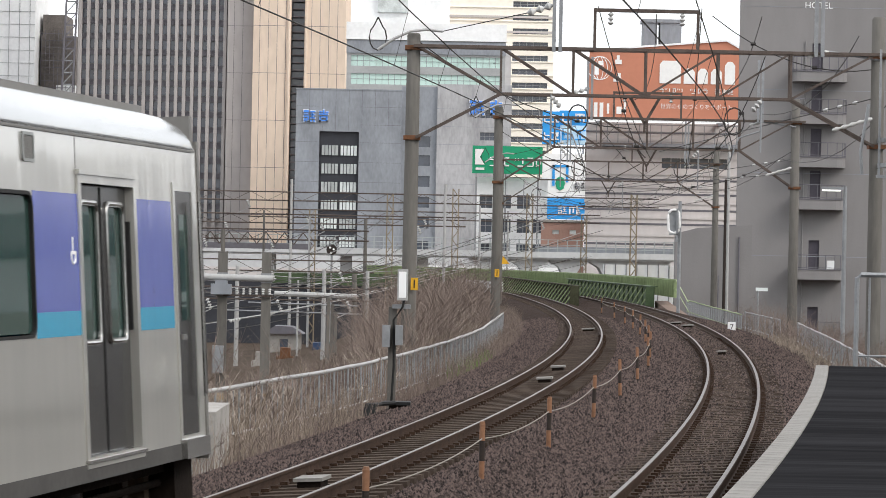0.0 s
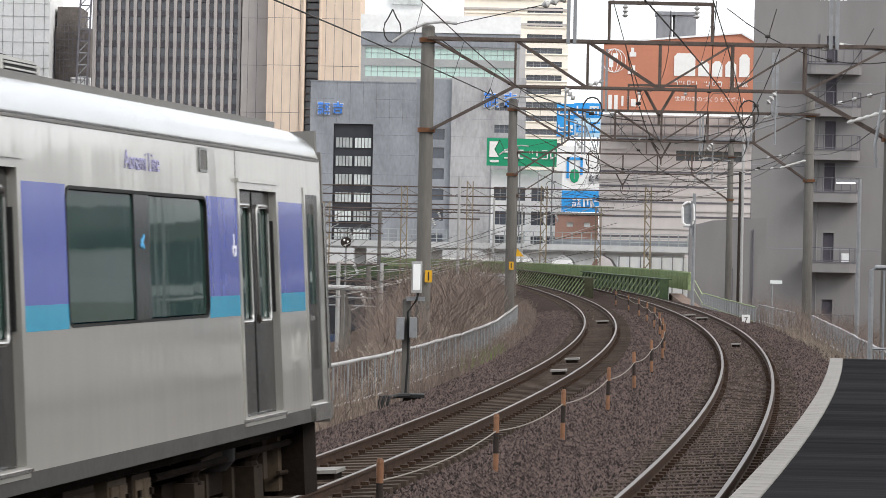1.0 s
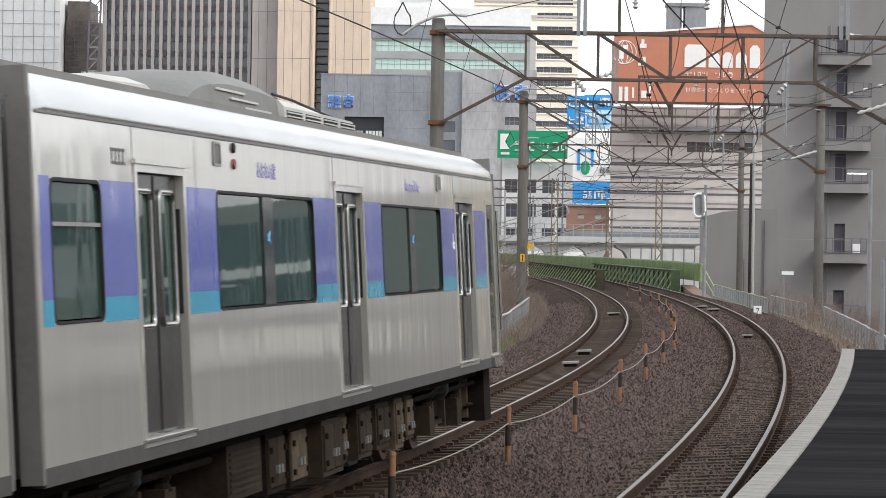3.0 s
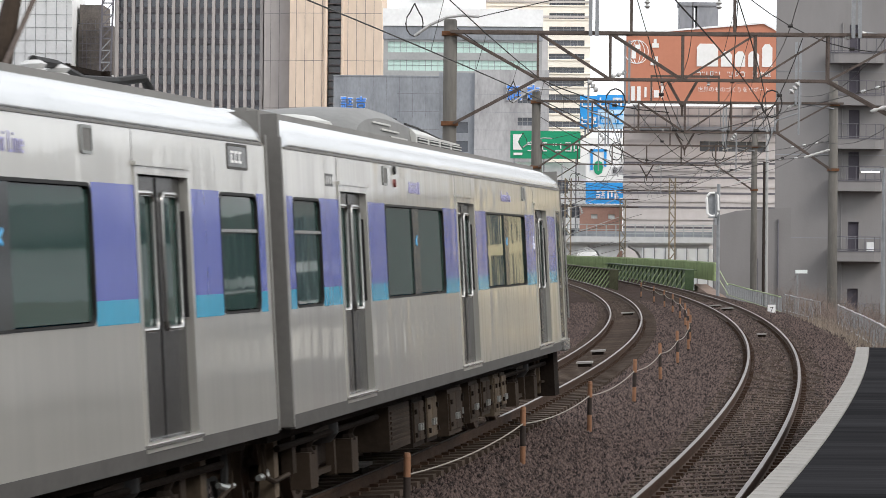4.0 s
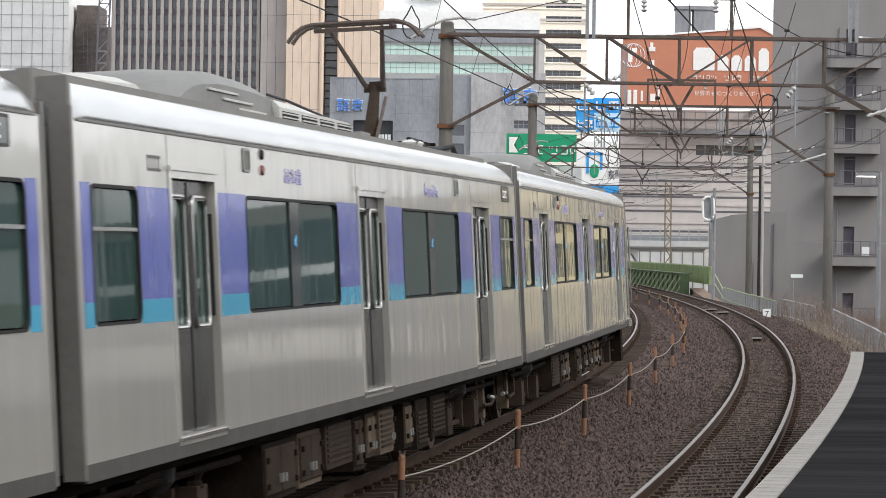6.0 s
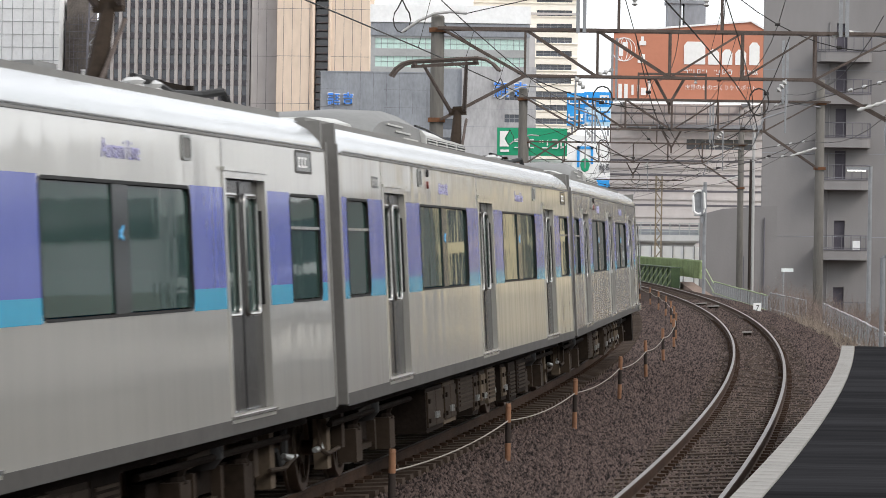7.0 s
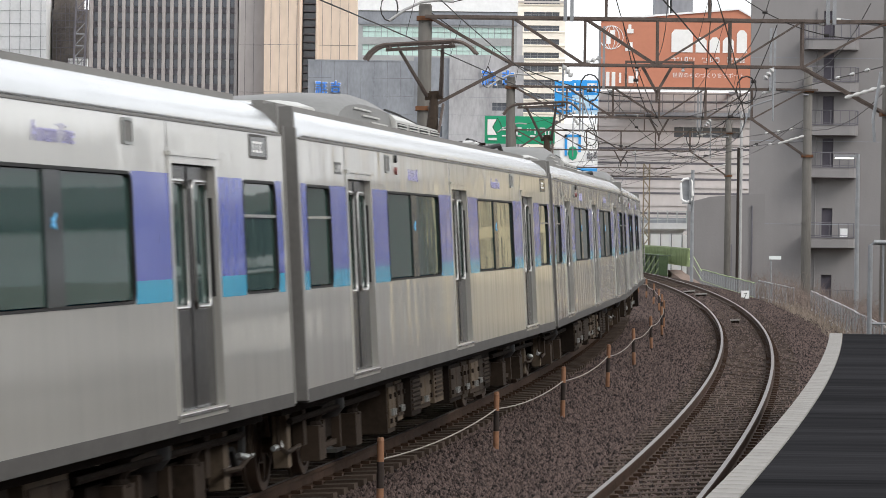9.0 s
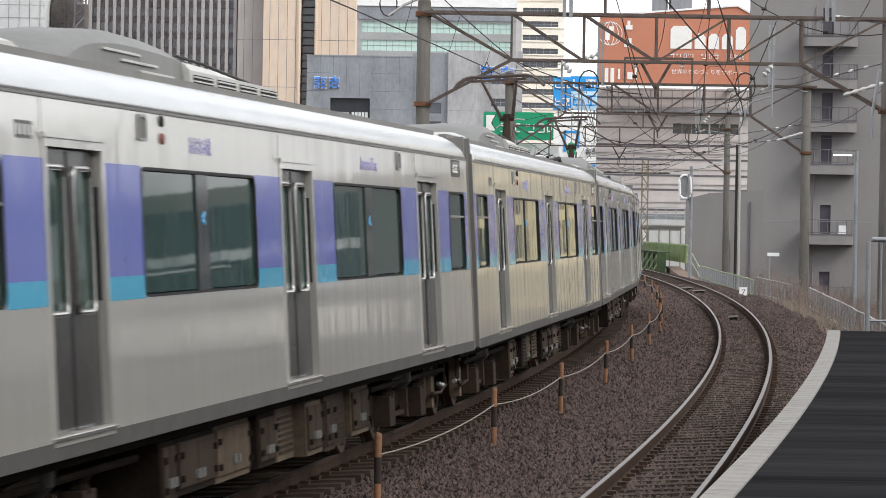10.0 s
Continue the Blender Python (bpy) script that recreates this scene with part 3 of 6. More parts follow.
def pantograph(car, y):
    """Single-arm pantograph, raised, on four insulators."""
    p = part("pantograph", Mb().box(-0.75, 0.75, y - 0.55, y - 0.48, 3.66, 3.70).box(-0.75, 0.75, y + 0.48, y + 0.55, 3.66, 3.70).box(-0.7, -0.63, y - 0.5, y + 0.5, 3.66, 3.70).box(0.63, 0.7, y - 0.5, y + 0.5, 3.66, 3.70), UNDER, car, "raised single-arm pantograph on the roof")
    for sx in (-0.62, 0.62):
        for sy in (-0.5, 0.5):
            part("insulator", Mb().tube([(sx, y + sy, z) for z in (3.46, 3.50, 3.53, 3.56, 3.59, 3.62, 3.64, 3.67)], [0.09, 0.05, 0.09, 0.05, 0.09, 0.05, 0.08, 0.04], 12), PORCELAIN, p, smooth=True)
    knee, head = Vector((0, y + 0.75, 4.42)), Vector((0, y - 0.45, 5.13))
    part("lower_arm", Mb().tube([(0, y + 0.15, 3.66), (0, y + 0.4, 3.98), knee], [0.10, 0.085, 0.06], 10), UNDERLITE, p)
    part("thrust_rod", Mb().tube([(0.12, y - 0.1, 3.70), knee + Vector((0.12, 0.05, -0.12))], 0.022, 6), IRON, p)
    part("knee_joint", Mb().box(-0.13, 0.13, knee.y - 0.05, knee.y + 0.05, knee.z - 0.05, knee.z + 0.05).box(-0.07, 0.07, knee.y - 0.02, knee.y + 0.10, knee.z - 0.02, knee.z + 0.08), UNDERLITE, p)
    part("upper_arm", Mb().tube([knee + Vector((-0.1, 0, 0)), head + Vector((-0.32, 0, -0.05))], [0.035, 0.025], 6).tube([knee + Vector((0.1, 0, 0)), head + Vector((0.32, 0, -0.05))], [0.035, 0.025], 6), IRON, p)
    for o in (-0.14, 0.14):
        x = head.y + o
        part("contact_strip", Mb().tube([(-0.80, x, 4.93), (-0.72, x, 5.03), (-0.62, x, 5.10), (-0.5, x, 5.13), (0.5, x, 5.13), (0.62, x, 5.10), (0.72, x, 5.03), (0.80, x, 4.93)], 0.026, 6), IRON, p)
    part("head_frame", Mb().bar((-0.45, head.y - 0.14, 5.09), (-0.45, head.y + 0.14, 5.09), 0.04).bar((0.45, head.y - 0.14, 5.09), (0.45, head.y + 0.14, 5.09), 0.04).bar((-0.5, head.y, 5.06), (0.5, head.y, 5.06), 0.045), IRON, p)
    for k, yy in enumerate((y - 1.3, y - 0.75)):
        g = part("surge_arrester", Mb().tube([(0.72, yy, z) for z in (3.46, 3.50, 3.53, 3.56, 3.59, 3.62, 3.65, 3.68)], [0.09, 0.06, 0.12, 0.07, 0.12, 0.07, 0.10, 0.05], 12), PORCELAIN, car, smooth=True)
    part("roof_cable", Mb().tube([(0.72, y - 1.3, 3.68), (0.72, y - 0.75, 3.68), (0.75, y - 0.2, 3.60), (0.8, y + 0.5, 3.62), (0.9, y + 0.9, 3.66), (0.92, y + 1.2, 3.48)], 0.035, 8), RUBBER, car)
    part("roof_cover", Mb().box(-0.5, 0.5, y - 3.2, y - 2.6, 3.50, 3.72), ACM, car)


def train_car(i):
    lead, tail = i == 0, i == 3
    names = ("leading car of the silver train, violet and cyan band", "silver commuter car with violet and cyan window band")
    car = empty("train_car", names[0] if lead else names[1], "train car", group="cars of the train")
    head = FRONT if lead else HALF
    doors = [-7.38, 0.0, 7.38]
    pairs = [(-5.61, -1.75), (1.75, 5.61)]
    ends = [(-10.24, -9.01)] + ([] if lead else [(9.01, 10.24)])
    holes = [(d - 0.75, d + 0.75, SILL, TOPD) for d in doors]
    wins = [(a + 0.02, b - 0.02, BAND0 + 0.02, BAND2 - 0.02) for a, b in pairs + ends]
    mb = Mb().pierced((-HALF, head), (FLOOR, GUTTER), holes + wins, WIDE - 0.09, WIDE, lambda u, v, d: (d, u, v))
    part("near_side", mb, STEEL, car, "brushed stainless body side")
    mb = Mb().pierced((-HALF, head), (FLOOR, GUTTER), wins + [(d - 0.5, d + 0.5, 1.85, 2.75) for d in doors], -WIDE, -WIDE + 0.09, lambda u, v, d: (d, u, v))
    part("far_side", mb, STEEL, car)
    mb = Mb().loft([roof_ring(y, k, dz) for y, k, dz in ((-HALF, 0.97, -0.10), (-HALF + 0.10, 0.995, -0.02), (-HALF + 0.3, 1, 0)) + (((head - 0.5, 1, 0), (head - 0.15, 1, -0.005), (head + 0.05, 0.99, -0.04), (head + 0.17, 0.96, -0.13), (head + 0.22, 0.92, -0.26)) if lead else ((HALF - 0.3, 1, 0), (HALF - 0.10, 0.995, -0.02), (HALF, 0.97, -0.10)))])
    part("roof", mb, ROOFM, car, "bright curved metal roof", smooth=True)
    part("gutter", Mb().box(WIDE - 0.01, WIDE + 0.012, -HALF + 0.1, head - 0.1, GUTTER - 0.012, GUTTER + 0.004), DARKEDGE, car)
    part("skirt_edge", Mb().box(WIDE - 0.09, WIDE + 0.006, -HALF, head, FLOOR - 0.06, FLOOR + 0.055), SKIRTM, car)
    for s in (-1, 1):
        y = head if s > 0 else -HALF
        e = Mb().box(-WIDE + 0.02, WIDE - 0.02, min(y, y - s * 0.08), max(y, y - s * 0.08), FLOOR, 3.45)
        for x0, x1 in ((WIDE - 0.13, WIDE + 0.008), (-WIDE - 0.008, -WIDE + 0.13)):
            part("corner_post", Mb().box(x0, x1, min(y, y + s * 0.06), max(y, y + s * 0.06), FLOOR - 0.04, 3.26), DARKEDGE, car)
        part("end_wall", e, DARKEDGE, car)
        if not (lead and s > 0):
            part("gangway", Mb().box(-0.62, 0.62, min(y + s * 0.03, y + s * 0.25), max(y + s * 0.03, y + s * 0.25), 1.0, 3.25), RUBBER, car)
    if lead:
        d = 9.53
        f = part("cab_door", hoop([(d - 0.33, SILL), (d + 0.30, SILL), (d + 0.30, 2.93), (d - 0.33, 2.93)], [(d - 0.27, SILL + 0.03), (d + 0.24, SILL + 0.03), (d + 0.24, 2.87), (d - 0.27, 2.87)], WIDE - 0.02, WIDE + 0.010), STEEL, car, "narrow crew door behind the cab front")
        part("leaf", Mb().box(WIDE - 0.01, WIDE + 0.004, d - 0.27, d + 0.24, SILL + 0.03, 2.87), DOORM, f)
        part("pane", Mb().box(WIDE, WIDE + 0.007, d - 0.17, d + 0.08, 1.92, 2.70), GLASS, f)
        part("grab_rail", Mb().tube([(WIDE + 0.06, d + 0.27, 1.35), (WIDE + 0.06, d + 0.27, 2.80)], 0.018, 8), STEEL_PLAIN, f)
        part("handle", Mb().box(WIDE, WIDE + 0.03, d - 0.24, d - 0.12, 1.78, 1.82), STEEL_PLAIN, f)
        part("step_plate", Mb().box(WIDE - 0.03, WIDE + 0.05, d - 0.33, d + 0.40, SILL - 0.14, SILL), STEEL_PLAIN, f)
        nose = []
        for y, k, zt in ((head + 0.06, 1.0, 3.30), (head + 0.20, 0.985, 3.24), (head + 0.32, 0.93, 3.12)):
            nose.append([(WIDE * k, y, FLOOR - 0.1), (WIDE * k, y, 3.05), (WIDE * k * 0.93, y, zt - 0.12), (WIDE * k * 0.7, y, zt), (-WIDE * k * 0.7, y, zt), (-WIDE * k * 0.93, y, zt - 0.12), (-WIDE * k, y, 3.05), (-WIDE * k, y, FLOOR - 0.1)])
        part("cab_front", Mb().loft(nose), DARKEDGE, car, "dark grey cab front end", smooth=True)
        part("cab_skirt", Mb().box(-1.2, 1.28, head - 0.35, head + 0.2, 0.25, 0.9), UNDER, car)
    for d in doors:
        passenger_door(car, d)
        for z0, z1 in ((TOPD, GUTTER), (FLOOR, SILL)):
            part("panel_seam", Mb().box(WIDE - 0.004, WIDE + 0.002, d - 0.757, d - 0.745, z0, z1), DARKEDGE, car)
    for a, b in pairs:
        side_window(car, a, b, True)
    for a, b in ends:
        side_window(car, a, b, False)
    solid = sorted([(d - 0.75, d + 0.75) for d in doors] + pairs + ends + ([(9.15, head)] if lead else []))
    y = -HALF + 0.13
    for a, b in solid + [(head - (0.0 if lead else 0.13), head)]:
        if a - y > 0.06:
            part("violet_band", Mb().box(WIDE - 0.002, WIDE + 0.0025, y, a, BAND1, BAND2), VIOLET, car)
            part("cyan_band", Mb().box(WIDE - 0.002, WIDE + 0.0025, y, a, BAND0, BAND1), CYAN, car)
        y = max(y, b)
    for a, b in pairs + ends:
        part("far_pane", Mb().box(-WIDE + 0.03, -WIDE + 0.04, a, b, BAND0, BAND2), GLASS, car)
    for d in doors:
        part("far_pane", Mb().box(-WIDE + 0.03, -WIDE + 0.04, d - 0.55, d + 0.55, 1.8, 2.8), GLASS, car)
    # writing and small fittings of the side
    upright = Euler((radians(90), 0, radians(90))).to_matrix().to_4x4()
    lettering(car, "Aonami Line", 0.19, Matrix.Translation((WIDE + 0.004, 3.73, 2.93)) @ upright, LETTER)
    lettering(car, "あおなみ線", 0.15, Matrix.Translation((WIDE + 0.004, -3.71, 2.915)) @ upright, LETTER)
    bars(car, "number_bars", -8.71, -8.32, 2.90, 3.01, 4, GREYLET)
    for yy in (-5.53, 5.54):
        vent = part("vent", hoop(rounded(yy - 0.13, yy + 0.13, 2.965, 3.15, 0.03), rounded(yy - 0.105, yy + 0.105, 2.985, 3.13, 0.02), WIDE - 0.002, WIDE + 0.012), GALVB, car)
        part("vent_mesh", Mb().box(WIDE - 0.002, WIDE + 0.006, yy - 0.105, yy + 0.105, 2.985, 3.13), VENTM, vent)
    for z, material in ((3.12, RUBBER), (2.995, RED)):
        part("side_lamp", Mb().tube([(WIDE - 0.005, -4.94, z), (WIDE + 0.02, -4.94, z)], [0.045, 0.036], 16), material, car)
    if lead:
        mk = Mb().tube([(WIDE + 0.004, 6.49 + 0.05 * math.sin(k * 0.5236), 2.39 + 0.055 * math.cos(k * 0.5236)) for k in range(2, 11)], 0.008, 4)
        mk.bar((WIDE + 0.004, 6.48, 2.51), (WIDE + 0.004, 6.48, 2.41), 0.006, 0.02).bar((WIDE + 0.004, 6.48, 2.41), (WIDE + 0.004, 6.54, 2.40), 0.006, 0.02)
        part("access_mark", mk, WHITE, car, "small white wheelchair mark")
    if not lead:
        part("display_frame", hoop(rounded(9.32, 9.97, 2.96, 3.155, 0.02), rounded(9.35, 9.94, 2.98, 3.135, 0.01), WIDE - 0.002, WIDE + 0.006), SKIRTM, car)
        part("side_display", Mb().box(WIDE - 0.001, WIDE + 0.004, 9.35, 9.94, 2.98, 3.135), PILLARM, car, "small dark destination display")
        bars(car, "display_bars", 9.42, 9.80, 3.01, 3.10, 3, WHITE, WIDE + 0.006)
        part("end_cover", Mb().loft([[(-0.6, 9.7, 3.56), (0.6, 9.7, 3.56), (0.5, 9.7, 3.60)], [(-0.6, 10.5, 3.5), (0.75, 10.5, 3.5), (0.6, 10.5, 3.66)]]), ACM, car)
    rb = -7.1 if lead else -8.4
    part("roof_box", Mb().loft([[(0.2, y, 3.46), (1.02, y, 3.44), (1.0, y, 3.50 + h), (0.85, y, 3.56 + h), (0.3, y, 3.58 + h)] for y, h in ((rb, -0.02), (rb + 0.25, 0.07), (rb + 1.3, 0.09), (rb + 1.6, 0.02))]), ACL, car, smooth=True)
    part("roof_walk", Mb().box(1.02, 1.12, -HALF + 0.3, head - 0.3, 3.45, 3.53), DARKEDGE, car)
    # inside
    part("cabin_floor", Mb().box(-1.36, 1.36, -10.5, head - 0.1, 1.05, 1.12), UNDER, car)
    part("cabin_ceiling", Mb().box(-1.36, 1.36, -10.5, head - 0.1, 3.05, 3.12), INNER, car)
    for a, b in pairs:
        for s in (-1, 1):
            part("bench_seat", Mb().box(min(s * 0.85, s * 1.33), max(s * 0.85, s * 1.33), a, b, 1.40, 1.56).box(min(s * 1.22, s * 1.34), max(s * 1.22, s * 1.34), a, b, 1.56, 1.95), SEAT, car)
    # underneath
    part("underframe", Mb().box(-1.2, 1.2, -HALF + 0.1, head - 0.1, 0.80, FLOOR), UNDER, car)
    rng = random.Random(40 + i)
    y = -4.6
    while y < 4.3:
        w = rng.choice((0.5, 0.75, 1.0, 1.3))
        z0 = rng.uniform(0.28, 0.42)
        x = rng.uniform(1.16, 1.28)
        box = part("equipment_box", Mb().box(-0.9, x, y, y + w, z0, 0.80), (BEIGEBOX, UNDERLITE, UNDERLITE, UNDER)[rng.randrange(4)], car, "equipment case under the floor")
        if rng.random() < 0.45 and w > 0.6:
            for k in range(7):
                part("louvre", Mb().box(x - 0.01, x + 0.015, y + 0.08, y + w - 0.08, z0 + 0.06 + k * 0.05, z0 + 0.085 + k * 0.05), UNDERLITE, box)
        else:
            skin = BEIGEBOX if rng.random() < 0.5 else UNDERLITE
            half = (w - 0.10) / 2
            for k in (0, 1):
                a = y + 0.04 + k * (half + 0.02)
                lid = part("lid", Mb().loft([[(x + d, a + e, z0 + 0.05 + e), (x + d, a + half - e, z0 + 0.05 + e), (x + d, a + half - e, 0.76 - e), (x + d, a + e, 0.76 - e)] for d, e in ((-0.01, 0), (0.016, 0), (0.022, 0.012))]), skin, box)
                for zz in (z0 + 0.12, 0.66):
                    part("hinge", Mb().box(x + 0.018, x + 0.045, a + (0.02 if k == 0 else half - 0.07), a + (0.07 if k == 0 else half - 0.02), zz - 0.02, zz + 0.03), UNDER, lid)
                part("latch", Mb().box(x + 0.018, x + 0.05, a + (half - 0.09 if k == 0 else 0.03), a + (half - 0.03 if k == 0 else 0.09), 0.46, 0.53), GALVB, lid)
        part("hanger", Mb().box(1.05, 1.12, y + w + 0.02, y + w + 0.08, 0.5, 0.82), UNDER, car)
        y += w + rng.choice((0.10, 0.14, 0.3))
    for s in (-1, 1):
        part("coupler", Mb().box(-0.15, 0.15, min(s * 9.9, s * 10.8), max(s * 9.9, s * 10.8), 0.72, 0.98), UNDER, car)
        part("jumper_cable", Mb().tube([(0.8, s * 10.3, 0.85), (0.82, s * 10.45, 0.45), (0.8, s * 10.65, 0.40), (0.8, s * 10.78, 0.55)], 0.035, 6), RUBBER, car)
        part("end_bracket", Mb().box(0.95, 1.08, s * 9.6 - 0.09, s * 9.6 + 0.09, 0.30, 0.85), BEIGEBOX, car)
        part("end_bracket", Mb().box(1.0, 1.1, s * 8.9 - 0.08, s * 8.9 + 0.08, 0.45, 0.85), UNDERLITE, car)
        part("air_hose", Mb().tube([(1.08, s * 10.05, 0.55), (1.10, s * 10.15, 0.52), (1.10, s * 10.45, 0.52)], [0.025, 0.036, 0.025], 8), GALVB, car, "pale air hose coupling", smooth=True)
        part("brake_pipe", Mb().tube([(1.12, s * 10.3, 0.85), (1.12, s * 10.3, 0.52), (1.12, s * 9.9, 0.45), (1.12, s * 9.3, 0.47)], 0.022, 6), UNDERLITE, car)
        part("pipe", Mb().tube([(1.15, s * 4.9, 0.72), (1.15, s * 9.9, 0.72)], 0.03, 6), UNDER, car)
    sets = bogie(car, -7.3) + bogie(car, 7.3)
    if lead:
        roof_unit(car, -4.7, 2.7, -1.1)
    else:
        roof_unit(car, -6.0, 1.35, -2.4)
    if i in (1, 2):
        pantograph(car, 8.2)
    return car, sets


TRAIN = [train_car(i) for i in range(4)]


# ---- the city behind ----
TOWERPIER = mat("warm_grey_precast", (0.36, 0.335, 0.325), 0.8, 0, 0.14, 0.08, 0.04, 3, stretch=(1, 1, 0.4))
TOWERTAN = mat("tan_panel", (0.70, 0.57, 0.46), 0.75, 0, 0.13, 0.10, stretch=(1, 1, 0.3))
SPANDREL = mat("dark_spandrel", (0.13, 0.125, 0.14), 0.6, 0.1, 0.2, 0.3, rand=0.3)
WINDARK = mat("dark_window_glass", (0.06, 0.07, 0.09), 0.12, 0.0, 0.3, 0.2, rand=0.8, spec=0.8)
WINPALE = mat("pale_blind_window", (0.60, 0.64, 0.63), 0.25, 0.0, 0.3, 0.5, rand=0.9)
WINGREEN = mat("green_glass", (0.45, 0.60, 0.55), 0.12, 0.1, 0.25, 0.3, rand=0.7)
BAYDARK = mat("black_recess", (0.035, 0.037, 0.045), 0.4, 0, 0.2, 0.5)
GREYPANEL = mat("grey_blue_cladding", (0.255, 0.272, 0.298), 0.55, 0.15, 0.28, 0.22, stretch=(1, 1, 0.4))
GREYCONC = mat("grey_concrete_face", (0.50, 0.50, 0.51), 0.85, 0, 0.2, 0.10, stretch=(1, 1, 0.4))
STAINED = mat("stained_concrete_face", (0.37, 0.37, 0.38), 0.85, 0, 0.32, 0.22, 0.06, 2, stretch=(1, 1, 0.35))
BANDGREY = mat("grey_metal_band", (0.36, 0.37, 0.37), 0.5, 0.2, 0.14, 0.2)
CREAM = mat("cream_render", (0.93, 0.89, 0.80), 0.8, 0, 0.08, 0.1)
PALEWALL = mat("white_grey_wall", (0.84, 0.85, 0.85), 0.75, 0, 0.1, 0.15)
BANDWALL = mat("taupe_wall", (0.53, 0.50, 0.49), 0.85, 0, 0.12, 0.12, stretch=(1, 1, 0.4))
HOTELM = mat("grey_hotel_render", (0.22, 0.212, 0.212), 0.9, 0, 0.10, 0.12, 0.05, 6, stretch=(1, 1, 0.3))
SIGNRUST = mat("brick_red_sign", (0.50, 0.205, 0.13), 0.6, 0, 0.07, 0.2)
SIGNGREEN = mat("green_sign", (0.015, 0.30, 0.15), 0.5, 0, 0.06, 0.3)
SIGNBLUE = mat("blue_sign", (0.03, 0.30, 0.70), 0.5, 0, 0.08, 0.3)
DEEPBLUE = mat("deep_blue_letters", (0.08, 0.28, 0.82), 0.5, 0, 0.06, 0.3)
BRICKM = mat("brown_tile_wall", (0.33, 0.20, 0.16), 0.85, 0, 0.15, 0.4)
VIAM = mat("viaduct_concrete", (0.50, 0.51, 0.52), 0.85, 0, 0.16, 0.2, 0.05, 4)
SCAFF = mat("scaffold_net", (0.14, 0.125, 0.115), 0.9, 0, 0.45, 0.25)
GLASSRAIL = mat("grey_green_rail", (0.35, 0.38, 0.38), 0.6, 0.2, 0.15, 1)
HOTELDOOR = mat("purple_grey_door", (0.075, 0.068, 0.085), 0.5, 0, 0.2, 1)
SUNCREAM = mat("yellow_cream_tile", (0.78, 0.66, 0.42), 0.7, 0, 0.1, 0.2)
LAMPGLOW = mat("lit_lamp", (1.0, 0.98, 0.92), 0.4, emit=1.6)


def facade(top, x0, x1, y, z0, z1, deep, wall, holes, pane, thick=0.5, frames=None, body="wall"):
    """Front wall with real openings, the block behind it, and a pane in each opening."""
    part(body, Mb().pierced((x0, x1), (z0, z1), holes, y, y + thick, lambda u, v, d: (u, d, v)), wall, top)
    lean = (x0 / y * (deep - thick)) if x0 > 0 else 0.0
    part("block", Mb().loft([[(x0 + 0.02 + g * lean, yy, zz) for zz in (z0, z1 - 0.3)] + [(x1 - 0.02 + g * lean, yy, zz) for zz in (z1 - 0.3, z0)] for g, yy in ((0, y + thick + 0.3), (1.15, y + deep))]), wall, top)
    meshes = {}
    for a, b, c, d in holes:
        key = (round(b - a, 2), round(d - c, 2))
        if key not in meshes:
            mb = Mb().box(-key[0] / 2, key[0] / 2, 0, 0.1, -key[1] / 2, key[1] / 2)
            meshes[key] = mb.mesh("window", pane)
            if frames:
                n = max(1, round(key[0] / frames))
                fb = Mb()
                for i in range(n + 1):
                    u = -key[0] / 2 + key[0] * i / n
                    fb.box(u - 0.05, u + 0.05, -0.12, 0, -key[1] / 2, key[1] / 2)
                fb.box(-key[0] / 2, key[0] / 2, -0.12, 0, -0.04, 0.04)
                meshes[key, 1] = fb.mesh("window_frame", GALV)
        m = pose((a + b) / 2, y + thick * 0.7, (c + d) / 2)
        w = share("window", meshes[key], top, m)
        if frames:
            share("window_frame", meshes[key, 1], w, pose(0, 0, 0))
    return top


